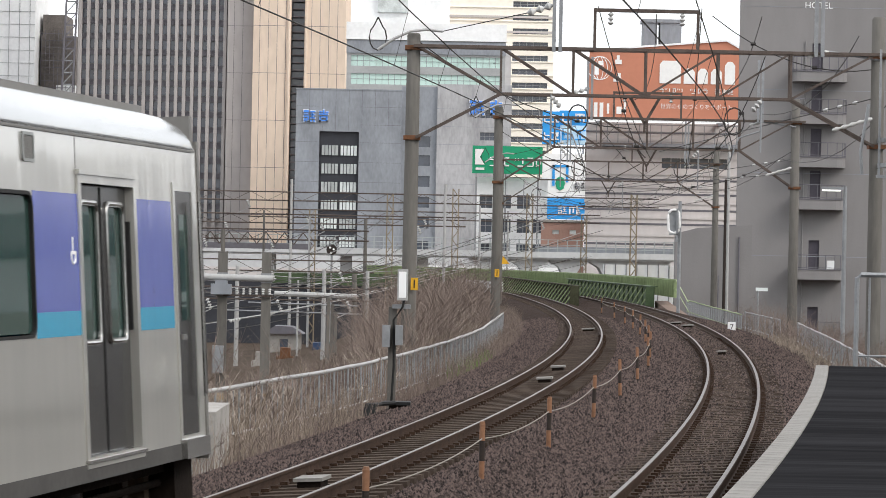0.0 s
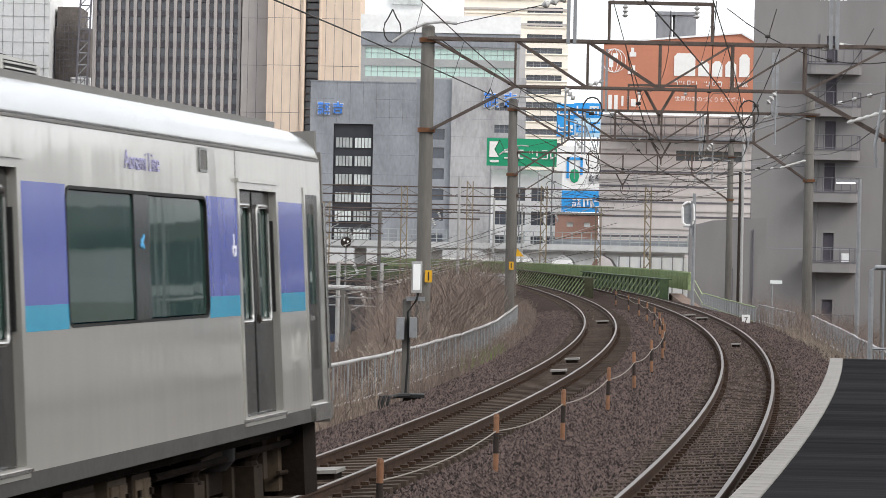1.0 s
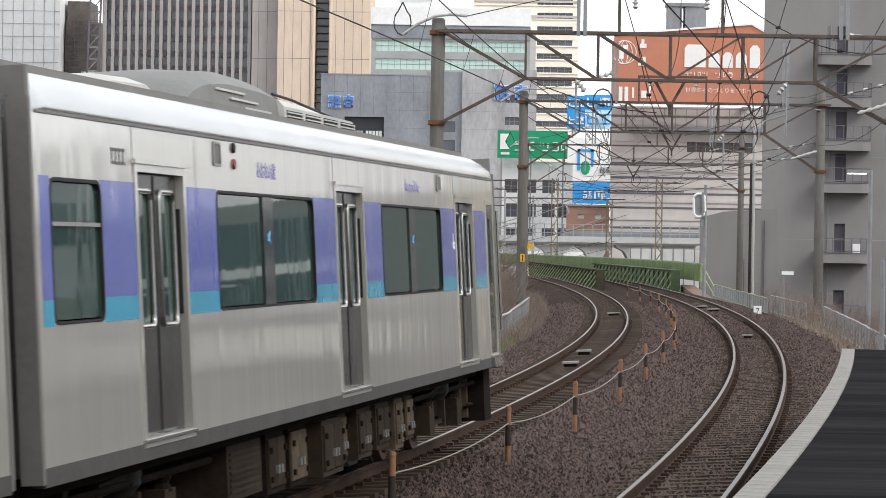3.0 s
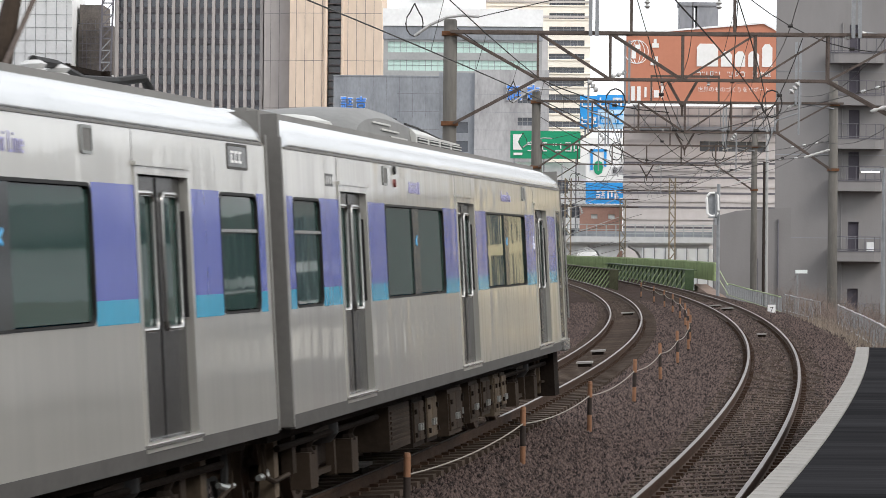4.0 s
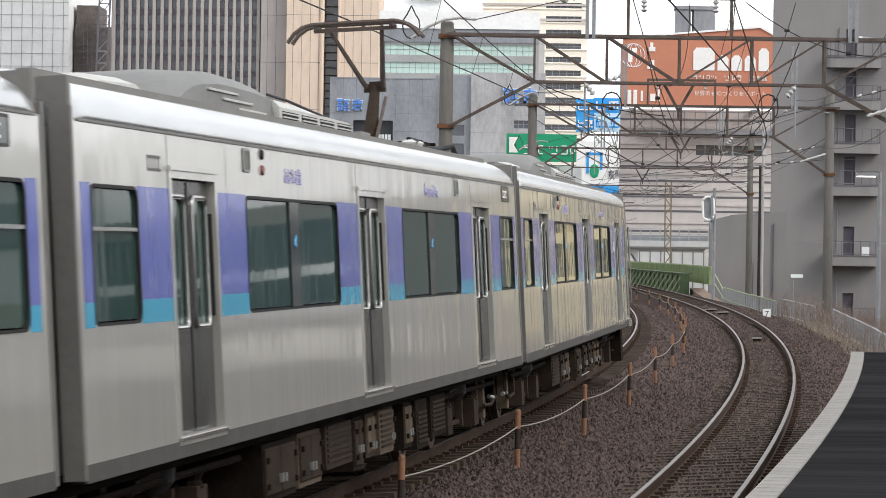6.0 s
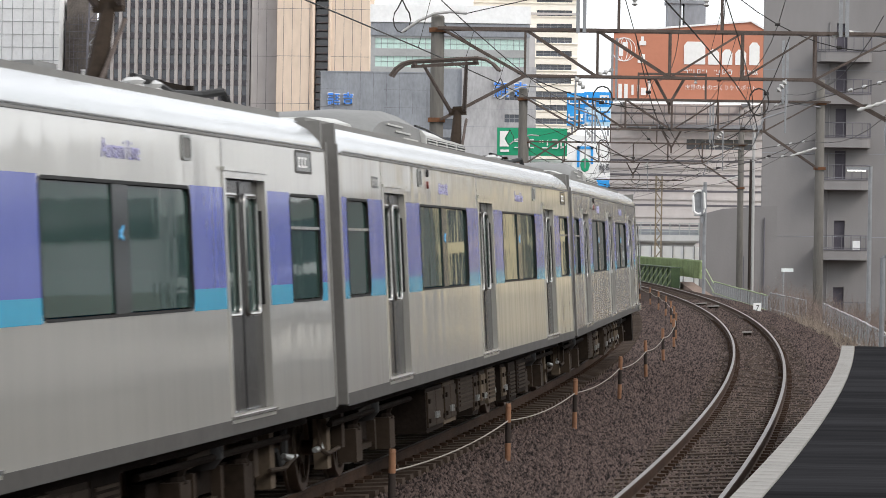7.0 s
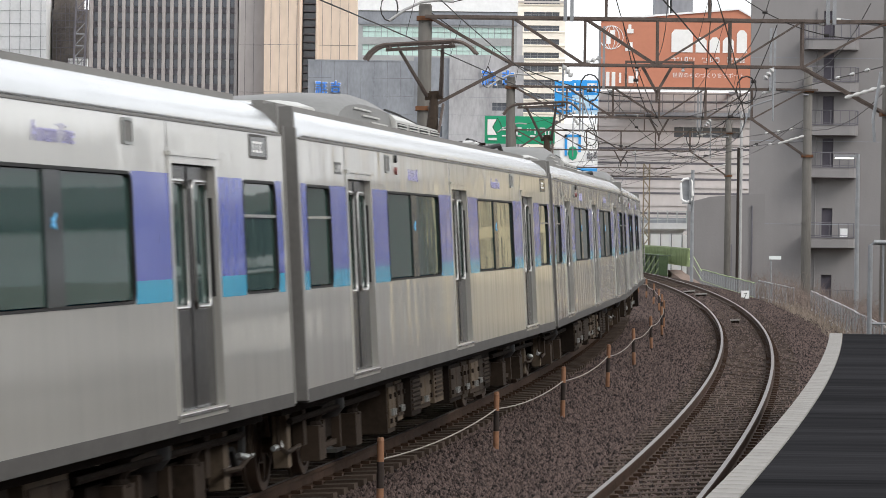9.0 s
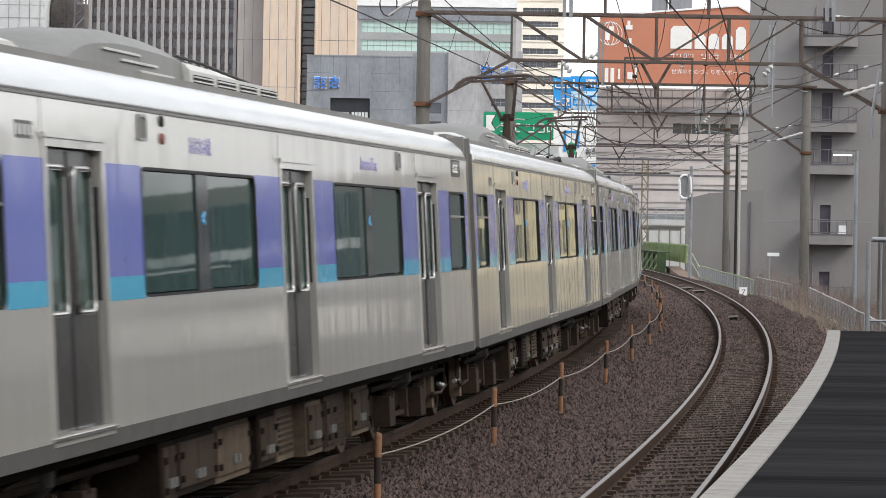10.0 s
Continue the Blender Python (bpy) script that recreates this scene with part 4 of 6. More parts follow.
def dark_tower():
    t = empty("office_tower", "dark office tower with close vertical concrete fins", "building")
    x0, x1, y = -94.4, -55.9, 822.0
    part("block", Mb().box(x0, x1, y + 1.0, y + 40, -6, 120), TOWERPIER, t)
    n = 18
    p = (x1 - x0 - 1.6) / n
    win = Mb().box(-0.62, 0.62, 0, 0.2, -1.15, 1.15).mesh("window", WINDARK)
    spa = Mb().box(-0.62, 0.62, 0, 0.5, -0.72, 0.72).mesh("spandrel", SPANDREL)
    for i in range(n + 1):
        u = x0 + 0.8 + i * p
        part("fin", Mb().box(u - 0.42, u + 0.42, y - 0.6, y + 1.0, -6, 120), TOWERPIER, t)
    for i in range(n):
        u = x0 + 0.8 + (i + 0.5) * p
        for k in range(16):
            z = 12.0 + 3.9 * k
            share("window", win, t, pose(u, y + 0.6, z))
            share("spandrel", spa, t, pose(u, y + 0.3, z + 1.94))
    for a, b, yy, m_ in ((-55.9, -49.2, 820.0, TOWERPIER), (-49.2, -39.7, 817.0, TOWERTAN), (-36.1, -25.8, 817.0, TOWERTAN)):
        part("shaft", Mb().box(a, b, yy, yy + 42, -6, 120), m_, t, "plain tan precast shaft")
        k = a + 1.6
        while k < b - 0.8:
            part("joint", Mb().box(k, k + 0.10, yy - 0.02, yy + 0.05, -6, 120), SPANDREL, t)
            k += 2.2
        for z in range(0, 80, 12):
            part("joint", Mb().box(a, b, yy - 0.03, yy + 0.04, z, z + 0.09), SPANDREL, t)
    part("corner_rib", Mb().tube([(-40.1, 816.8, -6), (-40.1, 816.8, 120)], 0.5, 8), TOWERTAN, t)
    part("corner_rib", Mb().tube([(-35.8, 816.8, -6), (-35.8, 816.8, 120)], 0.4, 8), TOWERTAN, t)
    part("slot", Mb().box(-39.7, -36.1, 822, 850, -6, 120), WINDARK, t)
    for k in range(40):
        part("landing", Mb().box(-39.6, -36.2, 819.5, 822.2, 4 + 1.95 * k, 4.35 + 1.95 * k), SPANDREL, t)
    s = empty("stair_tower", "dark steel lattice stair tower beside the office tower", "tower")
    for x in (-97.5, -94.8):
        part("leg", Mb().bar((x - 1.2, 815, -6), (x + 1.3, 815, 75), 0.45), SPANDREL, s)
    for k in range(26):
        z = -4 + 3 * k
        sh = -1.2 + 2.5 * (z + 6) / 81
        part("brace", Mb().bar((-97.5 + sh, 815, z), (-94.8 + sh, 815, z + 3), 0.22).bar((-97.5 + sh, 815, z), (-94.8 + sh, 815, z), 0.3), GALV if z < 52 else SPANDREL, s)
    g = empty("glass_tower", "pale glazed tower with thin grid lines", "building")
    part("block", Mb().box(-140, -115.2, 900, 930, -6, 130), PALEWALL, g)
    for k in range(8):
        part("mullion", Mb().box(-137 + 2.9 * k, -136.92 + 2.9 * k, 899.8, 900.1, -6, 130), GALV, g)
    for k in range(30):
        part("transom", Mb().box(-140, -115.2, 899.85, 900.1, 3.6 * k, 3.6 * k + 0.07), GALV, g)
    c = empty("scaffolded_building", "building wrapped in dark scaffold netting", "building")
    part("block", Mb().box(-114.6, -104.8, 910, 930, -6, 62.5), SCAFF, c)
    part("upper_block", Mb().box(-114.4, -108.0, 911, 930, 62.5, 68.5), SCAFF, c)
    part("base", Mb().box(-110.0, -104.6, 908.5, 911, -6, 48.5), PALEWALL, c)
    for k in range(9):
        part("scaffold_pole", Mb().box(-114.5 + 1.2 * k, -114.4 + 1.2 * k, 908.2, 908.4, 40, 64), SPANDREL, c)
    for k in range(12):
        part("scaffold_deck", Mb().box(-114.6, -104.8, 908.2, 908.6, 42 + 1.9 * k, 42.15 + 1.9 * k), SPANDREL, c)


def glyph(parent, x, y, z, s, material, kind):
    """A block of plain strokes, s metres square."""
    rows = {0: ((0, 0.8, 0.45, 1), (0.06, 0.62, 0.4, 0.7), (0, 0.42, 0.48, 0.52), (0.02, 0.0, 0.14, 0.3), (0.2, 0.0, 0.3, 0.3), (0.36, 0.1, 0.46, 0.4), (0.56, 0.82, 1, 0.94), (0.6, 0.55, 0.96, 0.66), (0.54, 0.28, 1, 0.38), (0.7, 0.3, 0.82, 0.8), (0.56, 0, 0.74, 0.14), (0.84, 0, 1, 0.14)),
            1: ((0.1, 0.55, 0.9, 0.66), (0.44, 0.6, 0.58, 1), (0.1, 0.75, 0.4, 0.86), (0.68, 0.72, 0.94, 0.84), (0.14, 0.32, 0.86, 0.42), (0.14, 0, 0.28, 0.4), (0.72, 0, 0.86, 0.4), (0.14, 0, 0.86, 0.1)),
            2: ((0, 0.86, 1, 1), (0, 0, 1, 0.14), (0.42, 0, 0.58, 1)), 3: ((0, 0.66, 1, 0.8), (0.76, 0.1, 0.9, 0.8), (0.2, 0, 0.85, 0.12), (0.2, 0.9, 0.8, 1)),
            4: ((0, 0.6, 0.12, 0.9), (0.3, 0.6, 0.42, 0.9), (0.8, 0.3, 0.94, 0.9), (0.3, 0, 0.88, 0.14)), 5: ((0.3, 0, 0.44, 1), (0.3, 0.86, 0.9, 1), (0.78, 0.3, 0.9, 1), (0.3, 0.1, 0.8, 0.24)),
            6: ((0, 0, 0.18, 1), (0.82, 0, 1, 1), (0.41, 0.2, 0.59, 0.8), (0.1, 0.8, 0.9, 1)), 7: ((0, 0, 0.16, 1), (0.16, 0, 1, 0.15), (0.84, 0, 1, 0.62), (0, 0.5, 1, 0.64)), 8: ((0, 0.86, 1, 1), (0, 0, 1, 0.14), (0.3, 0.1, 0.7, 0.5), (0.55, 0.45, 0.95, 0.9))}[kind]
    for a, b, c, d in rows:
        part("sign_stroke", Mb().box(x + a * s, x + c * s, y - 0.15, y, z + b * s, z + d * s), material, parent)


def school_building():
    b = empty("school_building", "grey panelled building with a dark window bay and blue signs", "building")
    Y = 650.0
    bay = (-25.4, -17.4, -4.0, 27.2)
    wins = [(-7.6, -3.0, z, z + 2.2) for z in (3.2, 8, 12.2, 16.4, 20.6, 24.4)]
    facade(b, -30.2, -8.9, Y, -6, 35.6, 40, GREYPANEL, [bay], BAYDARK, 1.2)
    part("wing", Mb().pierced((-8.9, -1.7), (-6, 36.6), wins, Y + 0.9, Y + 1.5, lambda u, v, d: (u, d, v)).box(-8.9, -1.7, Y + 2.2, Y + 30, -6, 36.5), GREYPANEL, b)
    for a, c, z0, z1 in wins:
        part("window", Mb().box(a, c, Y + 1.3, Y + 1.4, z0, z1), WINDARK, b)
    w2 = [(7.0, 11.0, z, z + 1.6) for z in (2, 7.2, 11.2, 16.5, 21, 26.0, 30.5)]
    facade(b, -1.7, 13.3, Y + 0.2, -6, 37.2, 38, STAINED, w2, WINDARK, 0.8, frames=1.0)
    for z in [3.9 + 3.7 * k for k in range(7)]:
        if z < 26:
            for a in (-25.0, -21.2):
                w = part("window", Mb().box(a, a + 3.4, Y + 0.55, Y + 0.7, z, z + 2.0), WINPALE, b)
                for k in range(5):
                    part("mullion", Mb().box(a + 0.68 * k, a + 0.68 * k + 0.14, Y + 0.45, Y + 0.55, z, z + 2.0), BAYDARK, w)
    for u in [-30.2 + 2.66 * k for k in range(1, 8)]:
        part("panel_joint", Mb().box(u, u + 0.05, Y - 0.02, Y + 0.05, 27.4, 35.6), SPANDREL, b)
    for z in (9, 13, 17, 21, 25, 28.6, 32.2):
        for u0, u1 in ((-30.2, -25.5), (-17.3, -8.9)):
            part("panel_joint", Mb().box(u0, u1, Y - 0.02, Y + 0.05, z, z + 0.05), SPANDREL, b)
        part("panel_joint", Mb().box(-1.7, 13.3, Y + 0.18, Y + 0.22, z, z + 0.06), GREYPANEL, b)
    part("parapet", Mb().box(-30.3, -8.8, Y - 0.1, Y + 0.4, 35.6, 35.85), GREYPANEL, b)
    for x, z, s in ((-28.75, 28.95, 2.55), (-25.9, 29.1, 2.55)):
        glyph(b, x, Y - 0.16, z, s, WHITE, 0 if x < -27 else 1)
        glyph(b, x + 0.12, Y - 0.34, z + 0.12, s * 0.91, DEEPBLUE, 0 if x < -27 else 1)
    for x, z, s in ((4.7, 31.0, 3.2), (8.5, 31.1, 3.2)):
        glyph(b, x, Y + 0.05, z, s, WHITE, 0 if x < 6 else 1)
        glyph(b, x + 0.15, Y - 0.15, z + 0.15, s * 0.9, DEEPBLUE, 0 if x < 6 else 1)


def glazed_building():
    b = empty("office_building", "pale office building with long green glass strips", "building")
    holes = [(-22.6, 13.0, z, z + 2.5) for z in (25.5, 29.8, 34.1, 38.4, 42.7, 47.0)]
    facade(b, -23.6, 13.8, 760.0, -6, 54.5, 30, BANDGREY, holes, WINGREEN, 0.6, frames=1.5)
    part("cornice", Mb().box(-23.8, 14.0, 759.4, 762, 53.2, 57.3), PALEWALL, b)
    part("blind_band", Mb().box(-23.7, 13.9, 759.7, 760.2, 50.0, 53.0), GREYPANEL, b)
    part("plant_room", Mb().box(-20.0, -1.0, 764, 785, 57.2, 63), PALEWALL, b)
    part("plant_room", Mb().box(-16.5, -9.5, 763, 764.2, 60.0, 68), WINPALE, b)
    c = empty("apartment_block", "cream apartment block with dark slot windows", "building")
    hs = [(17.5, 27.0, z, z + 1.5) for z in [8.0 + 3.62 * k for k in range(19)]]
    facade(c, 0.5, 28.6, 862.0, -6, 80, 30, CREAM, hs, WINDARK, 0.9, frames=2.0)
    for z in [8.0 + 3.62 * k for k in range(19)]:
        part("ledge", Mb().box(0.4, 28.7, 861.7, 862.2, z - 0.35, z - 0.12), CREAM, c)
    for z in (62.5, 66.5):
        part("louvre_band", Mb().box(0.4, 28.7, 861.6, 862.1, z, z + 0.6), BANDWALL, c)
    part("side_block", Mb().box(14.0, 17.2, 861.4, 866, 20, 58), GREYCONC, c)


def sign_cluster():
    b = empty("white_building", "white building with square dark windows under a green sign", "building")
    hs = [(a, a + 1.9, z, z + 2.0) for a in (5.3, 8.1, 10.9, 13.2) for z in (-1.0, 2.6, 6.2, 9.8) if a < 13 or z < 9]
    facade(b, 4.9, 15.4, 480.0, -6, 14.4, 20, PALEWALL, hs, WINDARK, 0.5, frames=0.9)
    s = empty("green_sign", "green rooftop sign with a white emblem and strokes", "sign")
    part("panel", Mb().box(4.1, 14.5, 478.0, 478.5, 14.9, 19.0), SIGNGREEN, s)
    part("support", Mb().box(4.6, 4.8, 478.55, 478.75, -6, 15).box(9, 9.2, 478.55, 478.75, -6, 15).box(13.8, 14, 478.55, 478.75, -6, 15), GALV, s)
    part("emblem", Mb().add([(4.5, 477.9, 16.2), (4.5, 477.9, 18.5), (5.9, 477.9, 18.5), (5.2, 477.9, 17.35), (5.9, 477.9, 16.2)], ((0, 1, 2, 3, 4),)).box(4.6, 5.9, 477.85, 477.95, 15.4, 15.75), WHITE, s)
    for k, x in zip((3, 2, 4, 3, 5), (6.4, 8.2, 10.4, 12.0, 13.1)):
        glyph(s, x, 477.98, 16.0, 1.35, WHITE, k)
    p = empty("blue_sign", "blue and white rooftop advertising box", "sign")
    part("panel", Mb().box(15.65, 18.4, 519.6, 520.2, 20.9, 26.2).box(18.4, 23.1, 520.0, 520.6, 20.9, 26.4), SIGNBLUE, p)
    part("support", Mb().box(16.4, 16.7, 520.3, 520.5, -6, 21).box(22.2, 22.5, 520.65, 520.85, -6, 21), GALV, p)
    part("pale_face", Mb().box(18.5, 23.05, 519.9, 519.99, 20.95, 24.0), mat("pale_blue", (0.55, 0.74, 0.86), 0.5, 0, 0.2, 0.8), p)
    for k, x in zip((7, 8, 7, 6), (15.9, 17.1, 18.8, 20.9)):
        glyph(p, x, 519.55, 24.4, 1.2 if x < 18 else 1.5, WHITE, k)
    for k, x in zip((7, 8, 7, 2), (15.9, 17.1, 18.8, 20.9)):
        glyph(p, x, 519.5, 21.6, 1.2 if x < 18 else 1.7, WHITE if x < 18 else SIGNBLUE, k)
    q = empty("hanging_sign", "tall white and light blue advertising board with a green drop", "sign")
    part("panel", Mb().box(15.8, 23.3, 520.0, 520.6, 8.8, 19.4), WHITE, q)
    part("support", Mb().box(17.0, 17.3, 520.65, 520.85, -6, 9), GALV, q)
    part("blue_field", Mb().box(15.8, 23.3, 519.85, 519.99, 8.8, 12.2), SIGNBLUE, q)
    part("blue_arch", Mb().box(17.4, 17.8, 519.85, 519.99, 14.2, 17.6).box(17.4, 20.0, 519.85, 519.99, 17.2, 17.6).box(19.6, 20.0, 519.85, 519.99, 14.8, 17.6), SIGNBLUE, q)
    part("green_drop", Mb().loft([[(18.7 + r * math.cos(a * 0.785), y, 14.6 + 1.5 * r * math.sin(a * 0.785)) for a in range(8)] for y, r in ((519.8, 0.7), (519.99, 0.8))]), SIGNGREEN, q)
    for k, x in zip((0, 6, 3), (18.4, 20.2, 21.9)):
        glyph(q, x, 519.8, 9.6, 1.4, WHITE, k)
    for k, x in zip((1, 0), (20.9, 22.1)):
        glyph(q, x, 519.9, 13.8, 1.0, SPANDREL, k)
    t = empty("tiled_house", "brown tiled low house with two small windows", "building")
    facade(t, 13.7, 19.7, 452.0, -6, 7.6, 14, BRICKM, [(15.3, 16.2, 5.9, 6.5), (17.7, 18.6, 5.9, 6.5)], WINPALE, 0.3)
    part("eave", Mb().box(13.5, 19.8, 451.7, 452.4, 7.6, 7.9), CONC, t)


def works_building():
    b = empty("works_building", "long taupe building with horizontal grooves", "building")
    Y = 450.0
    facade(b, 19.7, 41.4, Y, -6, 21.7, 40, BANDWALL, [(30.3, 39.5, 15.4, 17.0)], WINDARK, 0.5, frames=1.3)
    for z in (4.6, 7.4, 9.4, 11.6, 13.6, 18.0, 20.2):
        part("groove", Mb().box(19.68, 41.42, Y - 0.05, Y + 0.06, z, z + 0.28), SPANDREL, b)
    for z in (5.8, 8.3, 10.4, 12.6, 14.4, 16.8, 19.1):
        part("ledge", Mb().box(19.6, 41.5, Y - 0.18, Y, z, z + 0.4), BANDWALL, b)
    part("awning", Mb().box(22.0, 41.6, Y - 1.6, Y, 18.3, 18.8), GREYPANEL, b)
    for k in range(14):
        part("roof_post", Mb().box(21 + 1.5 * k, 21.12 + 1.5 * k, Y - 1.2, Y - 1.1, 18.8, 21.4), GALV, b)
    part("roof_rail", Mb().box(20, 41.5, Y - 1.2, Y - 1.1, 20.3, 20.42).box(20, 41.5, Y - 1.2, Y - 1.1, 21.3, 21.42), GALV, b)
    part("roof_tank", Mb().box(27.6, 29.6, Y + 4, Y + 8, 31, 36.2).box(30.0, 33.0, Y + 4, Y + 8, 31, 36.0).box(27.4, 33.2, Y + 3.8, Y + 8.2, 36.0, 36.5), GREYPANEL, b)
    s = empty("billboard", "large brick-red rooftop billboard with white emblem and strokes", "billboard")
    y = 440.0
    part("panel", Mb().loft([[(19.5, yy, 21.5), (40.1, yy, 21.5), (40.1, yy, 31.6), (38.2, yy, 32.6), (19.5, yy, 30.9)] for yy in (y, y + 0.8)]), SIGNRUST, s)
    part("support", Mb().box(21, 21.4, y + 0.85, y + 12, 21.3, 22).box(38, 38.4, y + 0.85, y + 12, 21.3, 22), GALV, s)
    part("top_trim", Mb().bar((19.4, y - 0.1, 31.0), (38.2, y - 0.1, 32.7), 0.25).bar((38.2, y - 0.1, 32.7), (40.2, y - 0.1, 31.6), 0.25), PALEWALL, s)
    part("bottom_trim", Mb().box(19.4, 40.2, y - 0.2, y, 21.4, 21.6), PALEWALL, s)
    f = y - 0.12
    for x, w, z1 in ((29.1, 2.9, 29.8), (32.4, 1.5, 28.8), (34.3, 1.4, 28.8), (36.1, 1.5, 28.8), (38.0, 1.4, 29.8)):
        part("emblem_block", Mb().loft([[(x, yy, 26.7), (x + w, yy, 26.7), (x + w, yy, z1 - 0.5), (x + w - 0.4, yy, z1), (x + 0.4, yy, z1), (x, yy, z1 - 0.5)] for yy in (f, y)]), WHITE, s)
    for k in range(12):
        if k not in (4, 8):
            glyph(s, 29.0 + 0.86 * k, y - 0.02, 25.35, 0.72, WHITE, (3, 4, 5, 4, 0, 4, 5, 3, 0, 0, 1, 0)[k])
    slog = lettering(s, "世界のものづくりをサポート", 0.76, Matrix.Translation((34.2, y - 0.05, 23.3)) @ Euler((radians(90), 0, 0)).to_matrix().to_4x4(), WHITE)
    for k, (x, z, r) in enumerate(((20.9, 28.6, 1.6),)):
        for a in (1.0, 0.66, 0.3):
            part("globe_ring", Mb().tube([(x + r * a * math.cos(i * 0.2618), y - 0.05, z + r * math.sin(i * 0.2618)) for i in range(25)], 0.05, 4, cap=False), PALEWALL, s)
        part("globe_land", Mb().box(x - 0.7, x - 0.1, y - 0.06, y, z - 0.9, z + 0.3).box(x - 0.2, x + 0.5, y - 0.06, y, z + 0.4, z + 1.0), PALEWALL, s)
    part("machine_shapes", Mb().box(23.0, 23.9, f, y, 29.2, 29.8).box(23.2, 23.6, f, y, 29.8, 30.4).box(22.8, 24.0, f, y, 26.8, 27.2).box(23.3, 23.8, f, y, 27.2, 28.0), WHITE, s)
    for x0, x1, z0, z1 in ((20.2, 20.7, 21.9, 23.9), (21.0, 21.5, 21.9, 23.9), (22.0, 22.3, 22.4, 23.8), (22.8, 23.1, 22.4, 23.8), (23.3, 24.0, 22.4, 23.4), (24.3, 24.6, 22.4, 24.0)):
        part("small_stroke", Mb().box(x0, x1, f, y, z0, z1), WHITE, s)


def hotel():
    b = empty("hotel_building", "tall grey rendered hotel with stacked rounded balconies", "building")
    Y = 225.0
    lv = (15.86, 12.92, 9.91, 6.97, 2.10, -2.55)
    holes = [(25.52, 26.27, z, z + 2.05) for z in lv]
    facade(b, 20.45, 32.6, Y, -6, 48, 22, HOTELM, holes, HOTELDOOR, 0.35)
    for z in (-3, 3, 8.8, 14.6, 20.4):
        part("render_joint", Mb().box(20.4, 32.6, Y - 0.015, Y + 0.02, z, z + 0.03), GREYPANEL, b)
    part("down_pipe", Mb().tube([(25.05, Y - 0.08, -6), (25.05, Y - 0.08, 18)], 0.05, 8), HOTELM, b)
    for z in lv:
        pts = [(24.12, Y), (24.12, Y - 1.2), (24.3, Y - 1.42), (24.6, Y - 1.5), (27.2, Y - 1.5), (27.6, Y - 1.38), (27.85, Y - 1.0), (27.87, Y)]
        bal = part("balcony", Mb().loft([[(x, y, zz) for x, y in pts] for zz in (z - 0.70, z)]), HOTELM, b)
        part("slab_edge", Mb().loft([[(26 + (x - 26) * 1.012, Y + (y - Y) * 1.03, zz) for x, y in pts] for zz in (z - 0.02, z + 0.05)]), SPANDREL, bal)
        for zz in (z + 1.02, z + 0.14):
            part("hand_rail", Mb().tube([(x, y + 0.05, zz) for x, y in pts], 0.03, 6), SPANDREL, bal)
        for (x0, y0), (x1, y1) in zip(pts, pts[1:]):
            n = max(1, round(math.hypot(x1 - x0, y1 - y0) / 0.62))
            for k in range(n):
                u, v = x0 + (x1 - x0) * k / n, y0 + (y1 - y0) * k / n + 0.05
                part("baluster", Mb().box(u - 0.025, u + 0.025, v - 0.025, v + 0.025, z, z + 1.02), SPANDREL, bal)
    part("cooler", Mb().box(26.75, 27.25, Y - 0.9, Y - 0.5, 2.15, 2.75), PALEWALL, b)
    lettering(b, "HOTEL", 0.62, Matrix.Translation((25.9, Y - 0.05, 20.35)) @ Euler((radians(90), 0, 0)).to_matrix().to_4x4(), PALEWALL)
    a = empty("annex_building", "low grey annex beside the hotel", "building")
    part("wall", Mb().loft([[(15.5, y, -6), (20.6, y, -6), (20.6, y, 5.0), (17.0, y, 4.75), (15.5, y, 4.35)] for y in (215.0, 216.0)]), HOTELM, a)
    part("pipe", Mb().tube([(19.75, 214.9, -2), (19.75, 214.9, 4.2)], 0.06, 6).tube([(18.4, 214.9, 1.6), (18.4, 214.9, -2)], 0.04, 6), SPANDREL, a)


